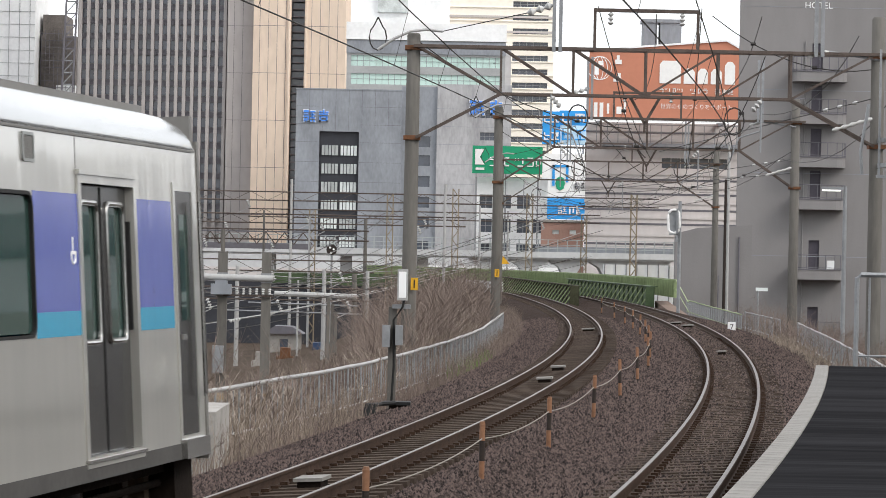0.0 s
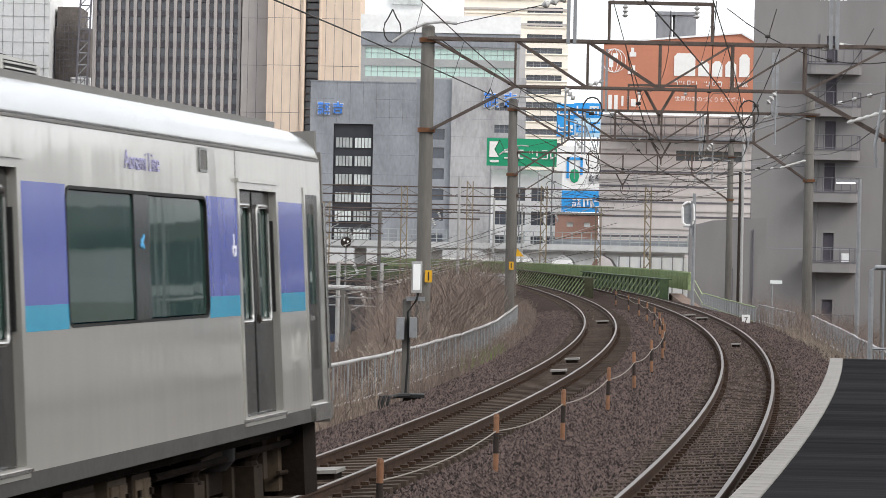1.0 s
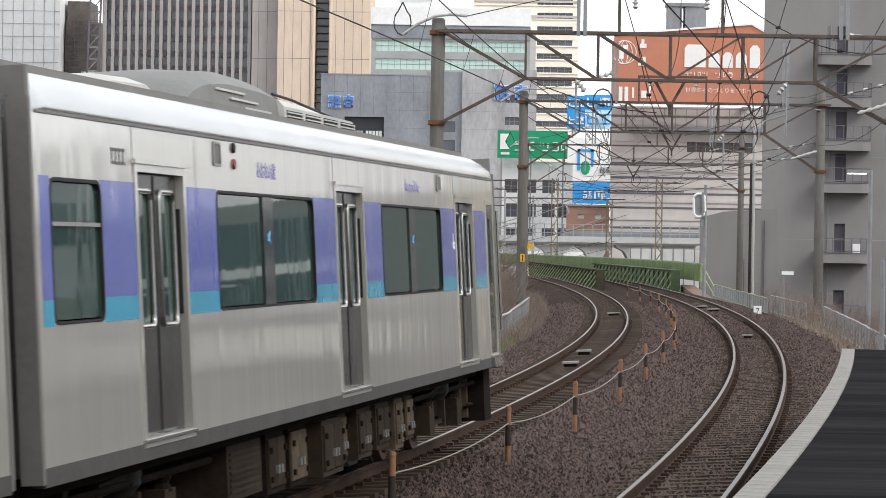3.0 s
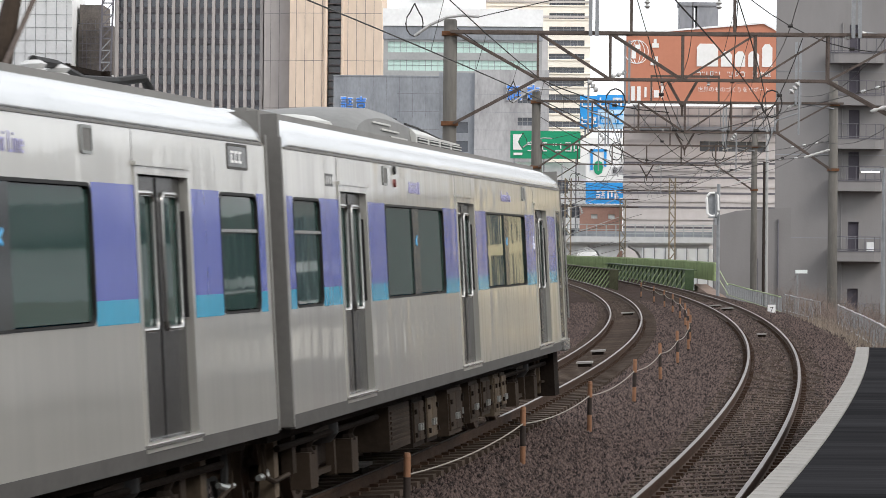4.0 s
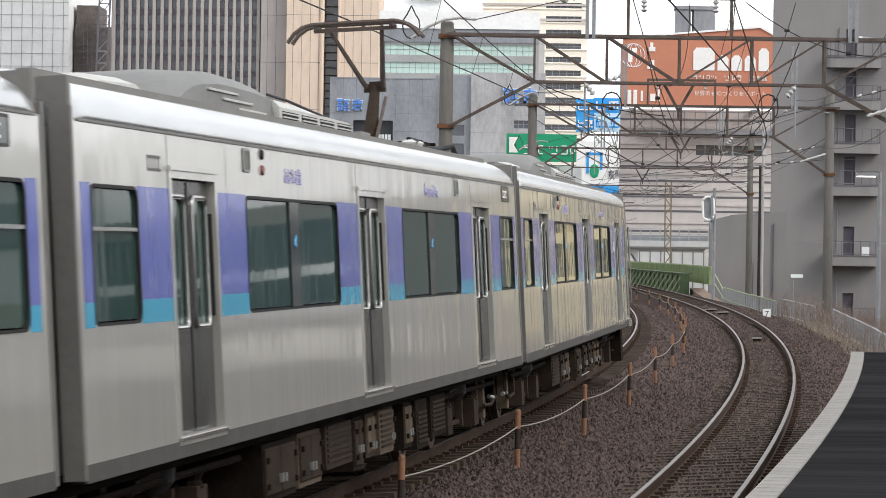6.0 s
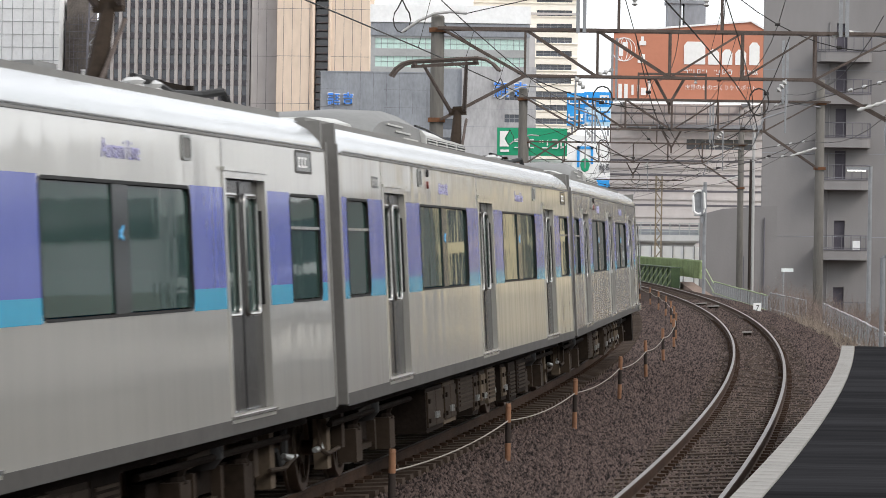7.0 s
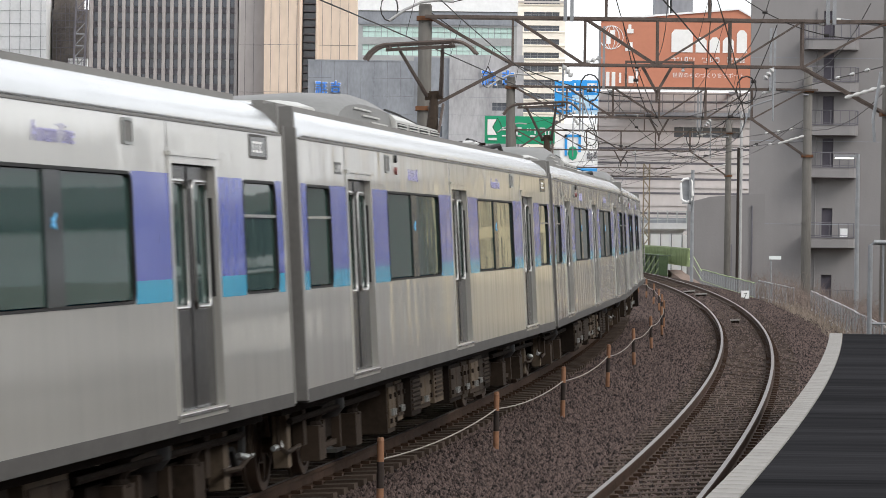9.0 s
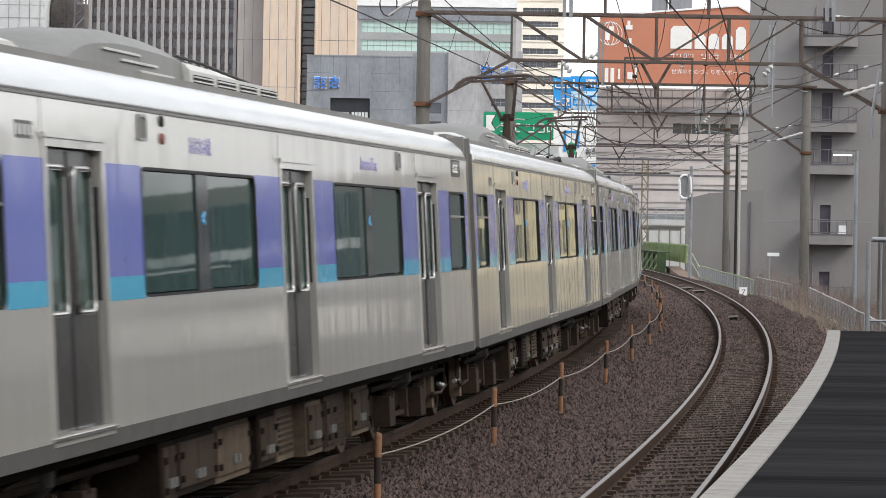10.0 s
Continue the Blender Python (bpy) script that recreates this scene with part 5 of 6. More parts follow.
def viaduct():
    v = empty("viaduct", "grey concrete road viaduct on arched piers with a railing", "viaduct", kind="structure")
    Y = 350.0
    part("deck", Mb().box(-130, 60, Y, Y + 9, 2.35, 3.05), VIAM, v)
    part("fascia", Mb().box(-130, 60, Y - 0.25, Y, 2.55, 3.2), VIAM, v)
    post = Mb().box(-0.06, 0.06, -0.06, 0.06, 0, 1.35).mesh("rail_post", GLASSRAIL)
    for k in range(95):
        share("rail_post", post, v, pose(-60 + 1.05 * k, Y - 0.1, 3.2))
    for z in (3.55, 3.95, 4.5):
        part("hand_rail", Mb().tube([(-130, Y - 0.1, z), (60, Y - 0.1, z)], 0.035, 5), GLASSRAIL, v)
    part("sound_wall", Mb().box(10.0, 42, Y + 0.5, Y + 0.7, 3.1, 3.8), GREYPANEL, v)
    for k in range(5):
        x = 5.0 + 4.4 * k
        pts = [(x - 0.7, -6), (x + 0.7, -6), (x + 0.8, 0.9), (x + 1.2, 1.6), (x + 2.1, 2.1), (x + 2.2, 2.35), (x - 2.2, 2.35), (x - 2.1, 2.1), (x - 1.2, 1.6), (x - 0.8, 0.9)]
        part("pier", Mb().loft([[(a, y, c) for a, c in pts] for y in (Y + 0.6, Y + 7)]), VIAM, v)
    for k in range(9):
        x = -70 + 8.4 * k
        part("column", Mb().box(x, x + 1.2, Y + 2, Y + 6, -6, 2.35), VIAM, v)
    w = empty("site_hoarding", "pale panelled hoarding behind the tracks", "hoarding", kind="structure")
    part("panels", Mb().box(16.5, 25.0, 331.0, 331.3, -6, 2.0).box(-2, 15, 380.0, 380.4, -6, 1.4), PALEWALL, w)
    for k in range(8):
        part("panel_post", Mb().box(16.6 + 1.1 * k, 16.7 + 1.1 * k, 330.85, 331.0, -6, 2.1), GALV, w)
    l = empty("far_wall", "long pale retaining wall under the viaduct", "wall", kind="structure")
    part("wall", Mb().box(-130, 14, 392, 393, 0.7, 2.3), VIAM, l)
    part("footing", Mb().box(-130, 14, 391.8, 393.2, -6, 0.7), BANDWALL, l)


dark_tower()
school_building()
glazed_building()
sign_cluster()
works_building()
hotel()
viaduct()


YARDP = mat("pale_yard_steel", (0.38, 0.38, 0.375), 0.6, 0.2, 0.15, 1)


# ---- lineside: portals, wires, fences, bridge, plants ----
def pole(name, x, y, z0, z1, r0, r1, label, group=""):
    return Mb().tube([(x, y, z0), (x, y, (z0 + z1) / 2), (x, y, z1 - 0.06), (x, y, z1)], [r0, (r0 + r1) / 2, r1, r1 * 0.8], 16).thing(name, POLEM, label=label, category="pole", group=group, smooth=True)


def insulator(parent, a, b, n=3, r=0.09):
    a, b = Vector(a), Vector(b)
    pts, rs = [], []
    for k in range(n * 2 + 1):
        pts.append(a.lerp(b, k / (n * 2)))
        rs.append(r if k % 2 else 0.03)
    part("insulator", Mb().tube(pts, rs, 8), PORCELAIN, parent, smooth=True)


def portal(Y, xl, xr, zt, zb, base, topl, topr, inset, kz, r):
    g = "catenary portal poles"
    pl = pole("catenary_pole", xl, Y, base, topl, r, r * 0.86, "weathered concrete catenary pole beside the tracks", g)
    pr = pole("catenary_pole", xr, Y, base, topr, r, r * 0.86, "weathered concrete catenary pole beside the tracks", g)
    for p, x in ((pl, xl), (pr, xr)):
        for z in (kz, zt - 0.05):
            part("clamp", Mb().box(x - r - 0.025, x + r + 0.025, Y - r - 0.025, Y + r + 0.025, z - 0.06, z + 0.06), RUST, p, "rusty pole clamp")
    t = empty("catenary_beam", "brown lattice steel beam spanning both tracks", "portal beam", group="catenary beams")
    w = 0.085
    d = 0.26
    for s in (-d, d):
        part("top_chord", Mb().box(xl, xr + 0.4, Y + s - 0.05, Y + s + 0.05, zt - w / 2, zt + w / 2), IRON, t)
        part("bottom_chord", Mb().box(xl + inset, xr - inset, Y + s - 0.04, Y + s + 0.04, zb - 0.035, zb + 0.035), IRON, t)
        part("knee_brace", Mb().bar((xl + 0.1, Y + s, kz), (xl + inset, Y + s, zb), 0.07), IRON, t)
        part("knee_brace", Mb().bar((xr - 0.1, Y + s, kz), (xr - inset, Y + s, zb), 0.07), IRON, t)
        n = 4
        x0, x1 = xl + inset, xr - inset
        for i in range(n + 1):
            u = x0 + (x1 - x0) * i / n
            part("vertical", Mb().box(u - 0.028, u + 0.028, Y + s - 0.03, Y + s + 0.03, zb, zt), IRON, t)
        for i in range(n):
            a, b = x0 + (x1 - x0) * i / n, x0 + (x1 - x0) * (i + 1) / n
            if i < n / 2:
                part("diagonal", Mb().bar((a, Y + s, zt), (b, Y + s, zb), 0.055), IRON, t)
            else:
                part("diagonal", Mb().bar((a, Y + s, zb), (b, Y + s, zt), 0.055), IRON, t)
        part("diagonal", Mb().bar((xl + 0.1, Y + s, zt), (x0, Y + s, zb), 0.06), IRON, t)
        part("diagonal", Mb().bar((xr - 0.1, Y + s, zt), (x1, Y + s, zb), 0.06), IRON, t)
    for i in range(9):
        u = xl + 0.6 + (xr - xl - 1.2) * i / 8
        part("batten", Mb().box(u - 0.03, u + 0.03, Y - d, Y + d, zt - 0.03, zt + 0.03), IRON, t)
    c = (xl + xr) / 2
    part("drop_bracket", Mb().bar((c - 0.42, Y, zb), (c, Y, zb - 0.75), 0.08).bar((c + 0.42, Y, zb), (c, Y, zb - 0.75), 0.08).bar((c, Y, zb - 0.7), (c, Y, zb - 1.0), 0.07), IRON, t)
    part("feeder_frame", Mb().box(c - 1.48, c - 1.40, Y - 0.05, Y + 0.05, zt, zt + 1.1).box(c + 1.40, c + 1.48, Y - 0.05, Y + 0.05, zt, zt + 1.1).box(c - 1.48, c + 1.48, Y - 0.06, Y + 0.06, zt + 1.06, zt + 1.16), IRON, t)
    for u in (c - 2.5, c + 4.8):
        part("mast_post", Mb().box(u - 0.14, u - 0.04, Y - 0.4, Y - 0.3, zt - 0.1, zt + 2.6).box(u + 0.04, u + 0.14, Y - 0.4, Y - 0.3, zt - 0.1, zt + 2.6), GALV, t)
    for u in (c - 1.0, c + 1.0):
        insulator(t, (u, Y, zt + 1.05), (u, Y, zt + 0.7))
    # registration arms to each track
    for cc, s in ((CL, -1), (CR, 1)):
        q = beside(cc, Y, 0)
        insulator(t, (q.x + s * 0.9, Y - 0.3, zb - 0.05), (q.x + s * 0.65, Y - 0.3, zb - 0.35))
        part("steady_arm", Mb().tube([(q.x + s * 0.9, Y - 0.3, 6.2), (q.x + s * 0.3, Y - 0.3, 6.0), (q.x + 0.05 * s, Y - 0.3, 5.35)], 0.025, 6).tube([(q.x + s * 0.9, Y - 0.3, zb), (q.x + s * 0.9, Y - 0.3, 5.6)], 0.03, 6), GALV, t)
        ring = [(q.x + s * 0.15 + 0.28 * math.sin(k * 0.5236), Y - 0.35, 6.45 + 0.38 * math.cos(k * 0.5236)) for k in range(13)]
        part("jumper_loop", Mb().tube(ring, 0.022, 5, cap=False), WIRE, t)
    part("bracket_arm", Mb().tube([(xl - 1.0, Y - 0.3, topl - 0.50), (xl - 0.55, Y - 0.3, topl - 0.18), (xl - 0.1, Y - 0.3, topl + 0.03), (xl + 0.35, Y - 0.3, topl + 0.09), (xl + 0.8, Y - 0.3, topl + 0.05)], 0.04, 8), YARDP, t, "pale curved bracket arm over the pole", smooth=True)
    part("stay_wire", Mb().tube([(xl + 0.8, Y - 0.3, topl + 0.05), (xl + 3.2, Y - 0.3, topl + 0.62)], 0.014, 5), WIRE, t)
    insulator(t, (xl + 3.15, Y - 0.3, topl + 0.60), (xl + 3.85, Y - 0.3, topl + 0.84), 3, 0.12)
    part("jumper_loop", Mb().tube([(xl - 1.0 + 0.24 * math.sin(k * 0.5236), Y - 0.3, topl - 0.15 + 0.36 * math.cos(k * 0.5236) + (0.2 if k in (0, 12) else 0)) for k in range(13)], 0.02, 5), WIRE, t)
    part("bracket_arm", Mb().tube([(xr, Y - 0.2, topr - 1.2), (xr - 1.4, Y - 0.2, topr - 1.0)], 0.04, 6), GALV, t)
    insulator(t, (xr - 1.4, Y - 0.2, topr - 1.0), (xr - 2.0, Y - 0.2, topr - 1.15), 3, 0.075)
    insulator(t, (xr - 0.2, Y - 0.5, 6.6), (xr - 1.3, Y - 0.5, 6.25), 5, 0.065)
    return t


portal(90.0, -0.93, 12.05, 8.39, 7.1, -1.4, 8.75, 9.45, 2.45, 5.83, 0.215)
portal(138.0, 2.28, 15.0, 8.58, 7.3, -1.4, 9.0, 9.55, 2.4, 5.75, 0.215)
portal(200.0, 3.5, 16.86, 8.6, 7.4, -1.4, 8.9, 9.5, 2.4, 5.9, 0.21)


def wires():
    spans = (-12.0, 40.0, 90.0, 138.0, 200.0, 262.0)
    for c, g in ((CL, "train"), (CR, "platform")):
        w = empty("overhead_line", "contact wire and sagging carrier wire with droppers", "overhead wire", group="overhead lines")
        for a, b in zip(spans, spans[1:]):
            n = 10
            con, mes = [], []
            for k in range(n + 1):
                y = a + (b - a) * k / n
                st = 0.2 * math.cos(math.pi * (spans.index(a) + k / n))
                sag = 4 * (k / n) * (1 - k / n)
                con.append(beside(c, y, st - 0.2, 5.20))
                mes.append(beside(c, y, -0.2, 6.25 - 0.75 * sag))
            part("contact_wire", Mb().tube(con, 0.010, 5), WIRE, w)
            part("carrier_wire", Mb().tube(mes, 0.009, 5), WIRE, w)
            for k in range(1, n):
                part("dropper", Mb().tube([con[k], mes[k]], 0.004, 4), WIRE, w)
    f = empty("feeder_wires", "dark feeder and return wires strung between the portals", "wire")
    rows = ((2.0, 9.4, CL), (0.9, 9.4, CR), (3.6, 8.9, CR), (4.4, 7.0, CR))
    for off, z, c in rows:
        pts = []
        for a, b in zip(spans[2:], spans[3:]):
            for k in range(8):
                s = 4 * (k / 8) * (1 - k / 8)
                pts.append(beside(c, a + (b - a) * k / 8, off, z - 0.7 * s))
        part("feeder", Mb().tube(pts, 0.012, 5), WIRE, f)
    for k, (a, b) in enumerate((((-0.9, 90, 8.6), (5.2, 90, 6.2)), ((12, 90, 8.0), (7.4, 90, 9.4)), ((4.2, 90, 9.6), (9.0, 138, 6.6)), ((7.1, 90, 9.6), (10.4, 138, 6.6)), ((4.6, 90, 8.3), (5.6, 90, 5.4)), ((8.9, 90, 8.3), (7.2, 90, 5.4)), ((6.4, 138, 8.5), (9.8, 138, 5.6)), ((2.3, 138, 8.0), (8.6, 138, 6.0)), ((15, 138, 7.4), (9.2, 138, 5.7)), ((3.5, 200, 8.2), (10.1, 200, 5.8)), ((16.8, 200, 7.6), (6.0, 200, 5.6)), ((16.8, 200, 6.4), (6.0, 200, 6.2)))):
        a, b = Vector(a), Vector(b)
        pts = [a.lerp(b, i / 8) - Vector((0, 0, 0.55 * 4 * (i / 8) * (1 - i / 8))) for i in range(9)]
        part("jumper_wire", Mb().tube(pts, 0.015, 5), WIRE, f)
        for i in (3, 6):
            part("bead", Mb().tube([pts[i] - Vector((0.07, 0, 0)), pts[i] + Vector((0.07, 0, 0))], [0.05, 0.05], 6), WIRE, f)
    for k, (a, b) in enumerate((((12.0, 90, 7.2), (9.2, 138, 7.2)), ((15.0, 138, 7.0), (10.2, 200, 7.0)), ((15, 138, 6.4), (7, 200, 6.6)), ((16.8, 200, 7.2), (8, 262, 7.4)))):
        a, b = Vector(a), Vector(b)
        part("span_wire", Mb().tube([a, b], 0.015, 5), WIRE, f)
        for i in range(3):
            q = a.lerp(b, 0.06 + 0.05 * i)
            insulator(f, q, q + (b - a).normalized() * 0.4, 3, 0.06)


wires()


def fence(plan, zt, zb, label, rail=0.04, material=YARDP):
    f = empty("lineside_fence", label, "fence", group="lineside fences")
    xs, yy = [p[0] for p in plan], [p[1] for p in plan]
    at = lambda y, z=0.0: Vector((float(np.interp(y, yy, xs)), y, z))
    ys = [yy[0] + 1.8 * k for k in range(int((yy[-1] - yy[0]) / 1.8) + 1)]
    rng = random.Random(int(yy[0]))
    part("top_rail", Mb().tube([at(y, zt + rng.uniform(-0.012, 0.012)) for y in ys], rail, 8), material, f, smooth=True)
    part("bottom_rail", Mb().tube([at(y, zb + 0.22) for y in ys], 0.022, 6), material, f)
    post = Mb().tube([(0, 0, zb - 0.6), (0, 0, zt)], 0.022, 8).mesh("post", GALV)
    bal = Mb().tube([(0, 0, zb + 0.2), (0, 0, zt)], 0.008, 5).mesh("baluster", GALV)
    for y in ys:
        share("post", post, f, pose(*at(y), rng.uniform(-1, 1), rng.uniform(-1, 1), 0))
    y = yy[0]
    while y < yy[-1]:
        share("baluster", bal, f, pose(*at(y)))
        y += 0.45


fence([(line_x(CL, y) + o, y) for y, o in ((44, -5.7), (52, -5.2), (58, -4.83), (62, -4.55), (66, -4.32), (71, -4.12), (78, -3.98), (91, -3.71), (108, -3.5), (140, -3.2))], 0.12, -0.95, "pale galvanised tube fence along the embankment edge")
fence([(8.75, 56), (9.35, 65), (10.48, 80.1), (11.77, 97.5), (13.45, 122.0)], 0.30, -0.62, "pale galvanised tube fence below the hotel", 0.028)
fence([(13.25, 126), (13.6, 145.6)], 0.30, -0.62, "weathered green-grey tube fence below the hotel", 0.03, GALV)
fence([(12.75, 137), (13.26, 158.3), (14.0, 185)], 0.30, -0.55, "light green tube fence by the bridge end", 0.03, GREENL)


def delineators():
    one = empty("delineator_post", "orange and black banded marker post in the ballast", "marker post", pose(*beside(CL, 30.6, 1.58, -0.28)), "marker posts")
    zs = (-0.1, 0.10, 0.35, 0.60, 0.80)
    for k in range(4):
        part("band", Mb().tube([(0, 0, zs[k]), (0, 0, zs[k + 1] - 0.002)], 0.036, 10), BLACKB if k % 2 == 0 else ORANGE, one, smooth=True)
    part("cap", Mb().tube([(0, 0, 0.80), (0, 0, 0.83)], [0.038, 0.028], 10), ORANGE, one)
    spots = ((39.3, 1.60), (46.6, 1.74), (55.7, 1.78), (64.8, 1.82), (73.8, 1.9), (83.4, 2.0), (90.4, 2.0), (99, 2.0), (108, 2.0), (118, 2.0), (128, 2.0), (138, 2.0), (150, 2.0), (164, 2.0))
    for y, o in spots:
        copy_thing(one, pose(*beside(CL, y, o, -0.28)) @ pose(0, 0, 0, (y * 7) % 3 - 1.5, (y * 5) % 3 - 1.5, 0))
    r = empty("marker_rope", "slack grey rope slung between the marker posts", "rope")
    allp = ((30.6, 1.58),) + spots
    for (a, oa), (b, ob) in zip(allp, allp[1:]):
        pts = [beside(CL, a + (b - a) * k / 8, oa + (ob - oa) * k / 8, 0.34 - 0.07 * 4 * (k / 8) * (1 - k / 8)) for k in range(9)]
        part("rope", Mb().tube(pts, 0.009, 5), ROPE, r)


delineators()


# centre girder only: darker and browner than the side girder
GIRDERDARK = mat("dark_brown_green_girder", (0.045, 0.046, 0.028), 0.8, 0.1, 0.5, 1.2, spec=0.1)


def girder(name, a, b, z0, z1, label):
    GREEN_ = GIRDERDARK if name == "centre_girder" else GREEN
    g = empty(name, label, "bridge girder", group="bridge girders")
    a, b = Vector((*a, 0)), Vector((*b, 0))
    d = (b - a).normalized()
    n = Vector((d.y, -d.x, 0))
    if n.y > 0:
        n = -n
    part("web", Mb().bar(a + Vector((0, 0, (z0 + z1) / 2)), b + Vector((0, 0, (z0 + z1) / 2)), 0.05, z1 - z0), GREEN_, g)
    for z in (z0, z1):
        part("flange", Mb().bar(a + Vector((0, 0, z)), b + Vector((0, 0, z)), 0.42, 0.05), GREEN_, g)
    k = 0.3
    L = (b - a).length
    while k < L:
        p = a + d * k
        part("stiffener", Mb().bar(p + n * 0.06 + Vector((0, 0, z1 - 0.05)), p + n * 0.85 + Vector((0, 0, z0 + 0.1)), 0.10, 0.06), GREENL, g, "slanting bracket")
        part("rib", Mb().bar(p + n * 0.05 + Vector((0, 0, z0)), p + n * 0.05 + Vector((0, 0, z1)), 0.12, 0.03), GREEN_, g)
        k += 2.6
    part("end_plate", Mb().bar(a + n * 0.25 + Vector((0, 0, z0 - 0.2)), a + n * 0.25 + Vector((0, 0, z1)), 0.5, 0.08), GREEN_, g)


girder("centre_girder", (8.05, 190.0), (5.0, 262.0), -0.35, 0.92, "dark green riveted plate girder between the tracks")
girder("side_girder", (12.3, 187.0), (9.5, 243.0), -0.45, 1.0, "dark green riveted plate girder beside the track")


def parapet():
    p = empty("bridge_parapet", "light green corrugated bridge parapet", "parapet", kind="structure")
    way = [Vector((13.35, 184.0, 0)), Vector((13.0, 205.0, 0)), Vector((11.0, 235.0, 0)), Vector((4.0, 285.0, 0)), Vector((-8.0, 330.0, 0))]
    for a, b in zip(way, way[1:]):
        n = int((b - a).length / 0.5)
        part("backing", Mb().bar(a + Vector((0, 0.1, 0.9)), b + Vector((0, 0.1, 0.9)), 0.03, 0.95), GREEN, p)
        part("top_rail", Mb().bar(a + Vector((0, 0, 1.44)), b + Vector((0, 0, 1.44)), 0.09, 0.07), GREENL, p)
        for k in range(n):
            q = a.lerp(b, k / n)
            part("panel", Mb().box(q.x - 0.10, q.x + 0.10, q.y - 0.03, q.y + 0.03, 0.42, 1.4), GREENL, p)
    part("walkway", Mb().loft([[(12.55, yy, -1.0), (13.3, yy, -1.0), (13.3, yy, z), (12.55, yy, z)] for yy, z in ((172, -0.45), (190, 0.15))]), mat("pinkish_walkway", (0.20, 0.15, 0.125), 0.9, 0, 0.25, 1, spec=0.05), p)
    part("end_rail", Mb().tube([(13.35, 184, 1.44), (13.1, 176, 0.9), (13.0, 170, 0.35)], 0.03, 6).tube([(13.35, 184, 0.9), (13.1, 176, 0.4), (13.0, 170, -0.1)], 0.025, 6), GREENL, p)


parapet()
# near-black block stands in for the shadow under the yard parapet
Mb().box(-26, 0.5, 301.5, 303, -6, -0.2).thing("overbridge_shade", BAYDARK, label="near-black block standing in for the shadow below the yard overbridge", category="abutment", kind="structure")
g = Mb().bar((-16.5, 300, 0.35), (1.2, 300, 0.0), 0.08, 1.2).thing("yard_parapet", GREEN, label="dark green parapet of a yard overbridge", category="parapet", kind="structure")


def lineside_gear():
    s = empty("relay_post", "grey post with white relay boxes beside the fence", "relay post")
    part("post", Mb().box(-1.02, -0.86, 61.9, 62.06, -1.2, 1.55), POLEM, s)
    part("white_box", Mb().box(-0.86, -0.66, 61.7, 61.95, 1.68, 2.28), YARDP, s)
    part("box_door", Mb().box(-0.83, -0.69, 61.685, 61.7, 1.73, 2.23), PALEWALL, s)
    part("lower_box", Mb().box(-1.13, -0.98, 61.7, 61.9, 0.78, 1.2).box(-0.88, -0.74, 61.7, 61.9, 0.82, 1.2), GALV, s)
    part("cable", Mb().tube([(-0.72, 61.8, 1.7), (-0.75, 61.75, 1.55), (-0.92, 61.8, 1.3), (-0.9, 61.8, 0.4), (-0.95, 61.8, -0.6)], 0.025, 6), RUBBER, s)
    part("arm", Mb().box(-0.95, -0.6, 61.8, 61.9, 1.52, 1.6), GALV, s)
    for x, y, z, lab in ((-0.78, 89.74, 1.75, ""), (2.33, 137.74, 1.85, "")):
        p = Mb().box(x - 0.10, x + 0.10, y - 0.03, y, z - 0.17, z + 0.17).thing("number_plate", YELLOW, label="yellow plate on a catenary pole", category="plate", group="pole plates")
        part("plate_mark", Mb().box(x - 0.02, x + 0.02, y - 0.035, y - 0.03, z - 0.12, z + 0.12), BLACKB, p)
    t = Mb().add([(2.52, 137.6, 2.25), (2.86, 137.6, 2.25), (2.56, 137.6, 2.6), (2.52, 137.64, 2.25), (2.86, 137.64, 2.25), (2.56, 137.64, 2.6)], ((0, 1, 2), (5, 4, 3), (0, 3, 4, 1), (1, 4, 5, 2), (2, 5, 3, 0))).thing("warning_plate", YELLOW, label="small yellow triangular plate on a pole", category="plate")
    b = empty("bond_box", "black track bonding box with thick cables on the ballast shoulder", "track box")
    part("lid", Mb().box(-1.05, -0.55, 60.2, 60.7, -0.26, -0.20), RUBBER, b)
    part("case", Mb().box(-0.95, -0.62, 60.25, 60.65, -0.7, -0.26), UNDER, b)
    for k in range(4):
        part("cable", Mb().tube([(-1.0 + 0.05 * k, 60.2, -0.22), (-1.2 - 0.05 * k, 59.8, -0.25), (-1.3 - 0.06 * k, 59.6, -0.8)], 0.045, 6), RUBBER, b)
    boxes = ((CL, 36.8, -0.05, 0.17, 0.62), (CL, 68.8, 0.05, 0.17, 0.5), (CL, 76.5, -0.05, 0.17, 0.5), (CR, 92.0, 0.0, 0.14, 0.25), (CR, 128.0, 0.1, 0.24, 0.4), (CR, 134.0, -0.1, 0.24, 0.4), (CL, 118.0, 0.1, 0.24, 0.4))
    for c, y, o, a, q in boxes:
        u = empty("track_box", "pale wooden-topped cable box between the rails", "track box", pose(*on_track(c, y, o, -0.12), 0, -CANT, -heading(c, y)), "track boxes")
        part("lid", Mb().box(-a, a, -q / 2, q / 2, 0.05, 0.09), COPING, u)
        part("case", Mb().box(-a * 0.8, a * 0.8, -q * 0.4, q * 0.4, -0.05, 0.05), UNDER, u)
    s7 = empty("distance_sign", "small white square sign with a black figure 7", "sign")
    part("board", Mb().box(10.92, 11.22, 122.9, 122.94, -0.12, 0.24), WHITE, s7)
    part("stake", Mb().box(11.05, 11.1, 122.95, 123.0, -0.9, 0.1), GALV, s7)
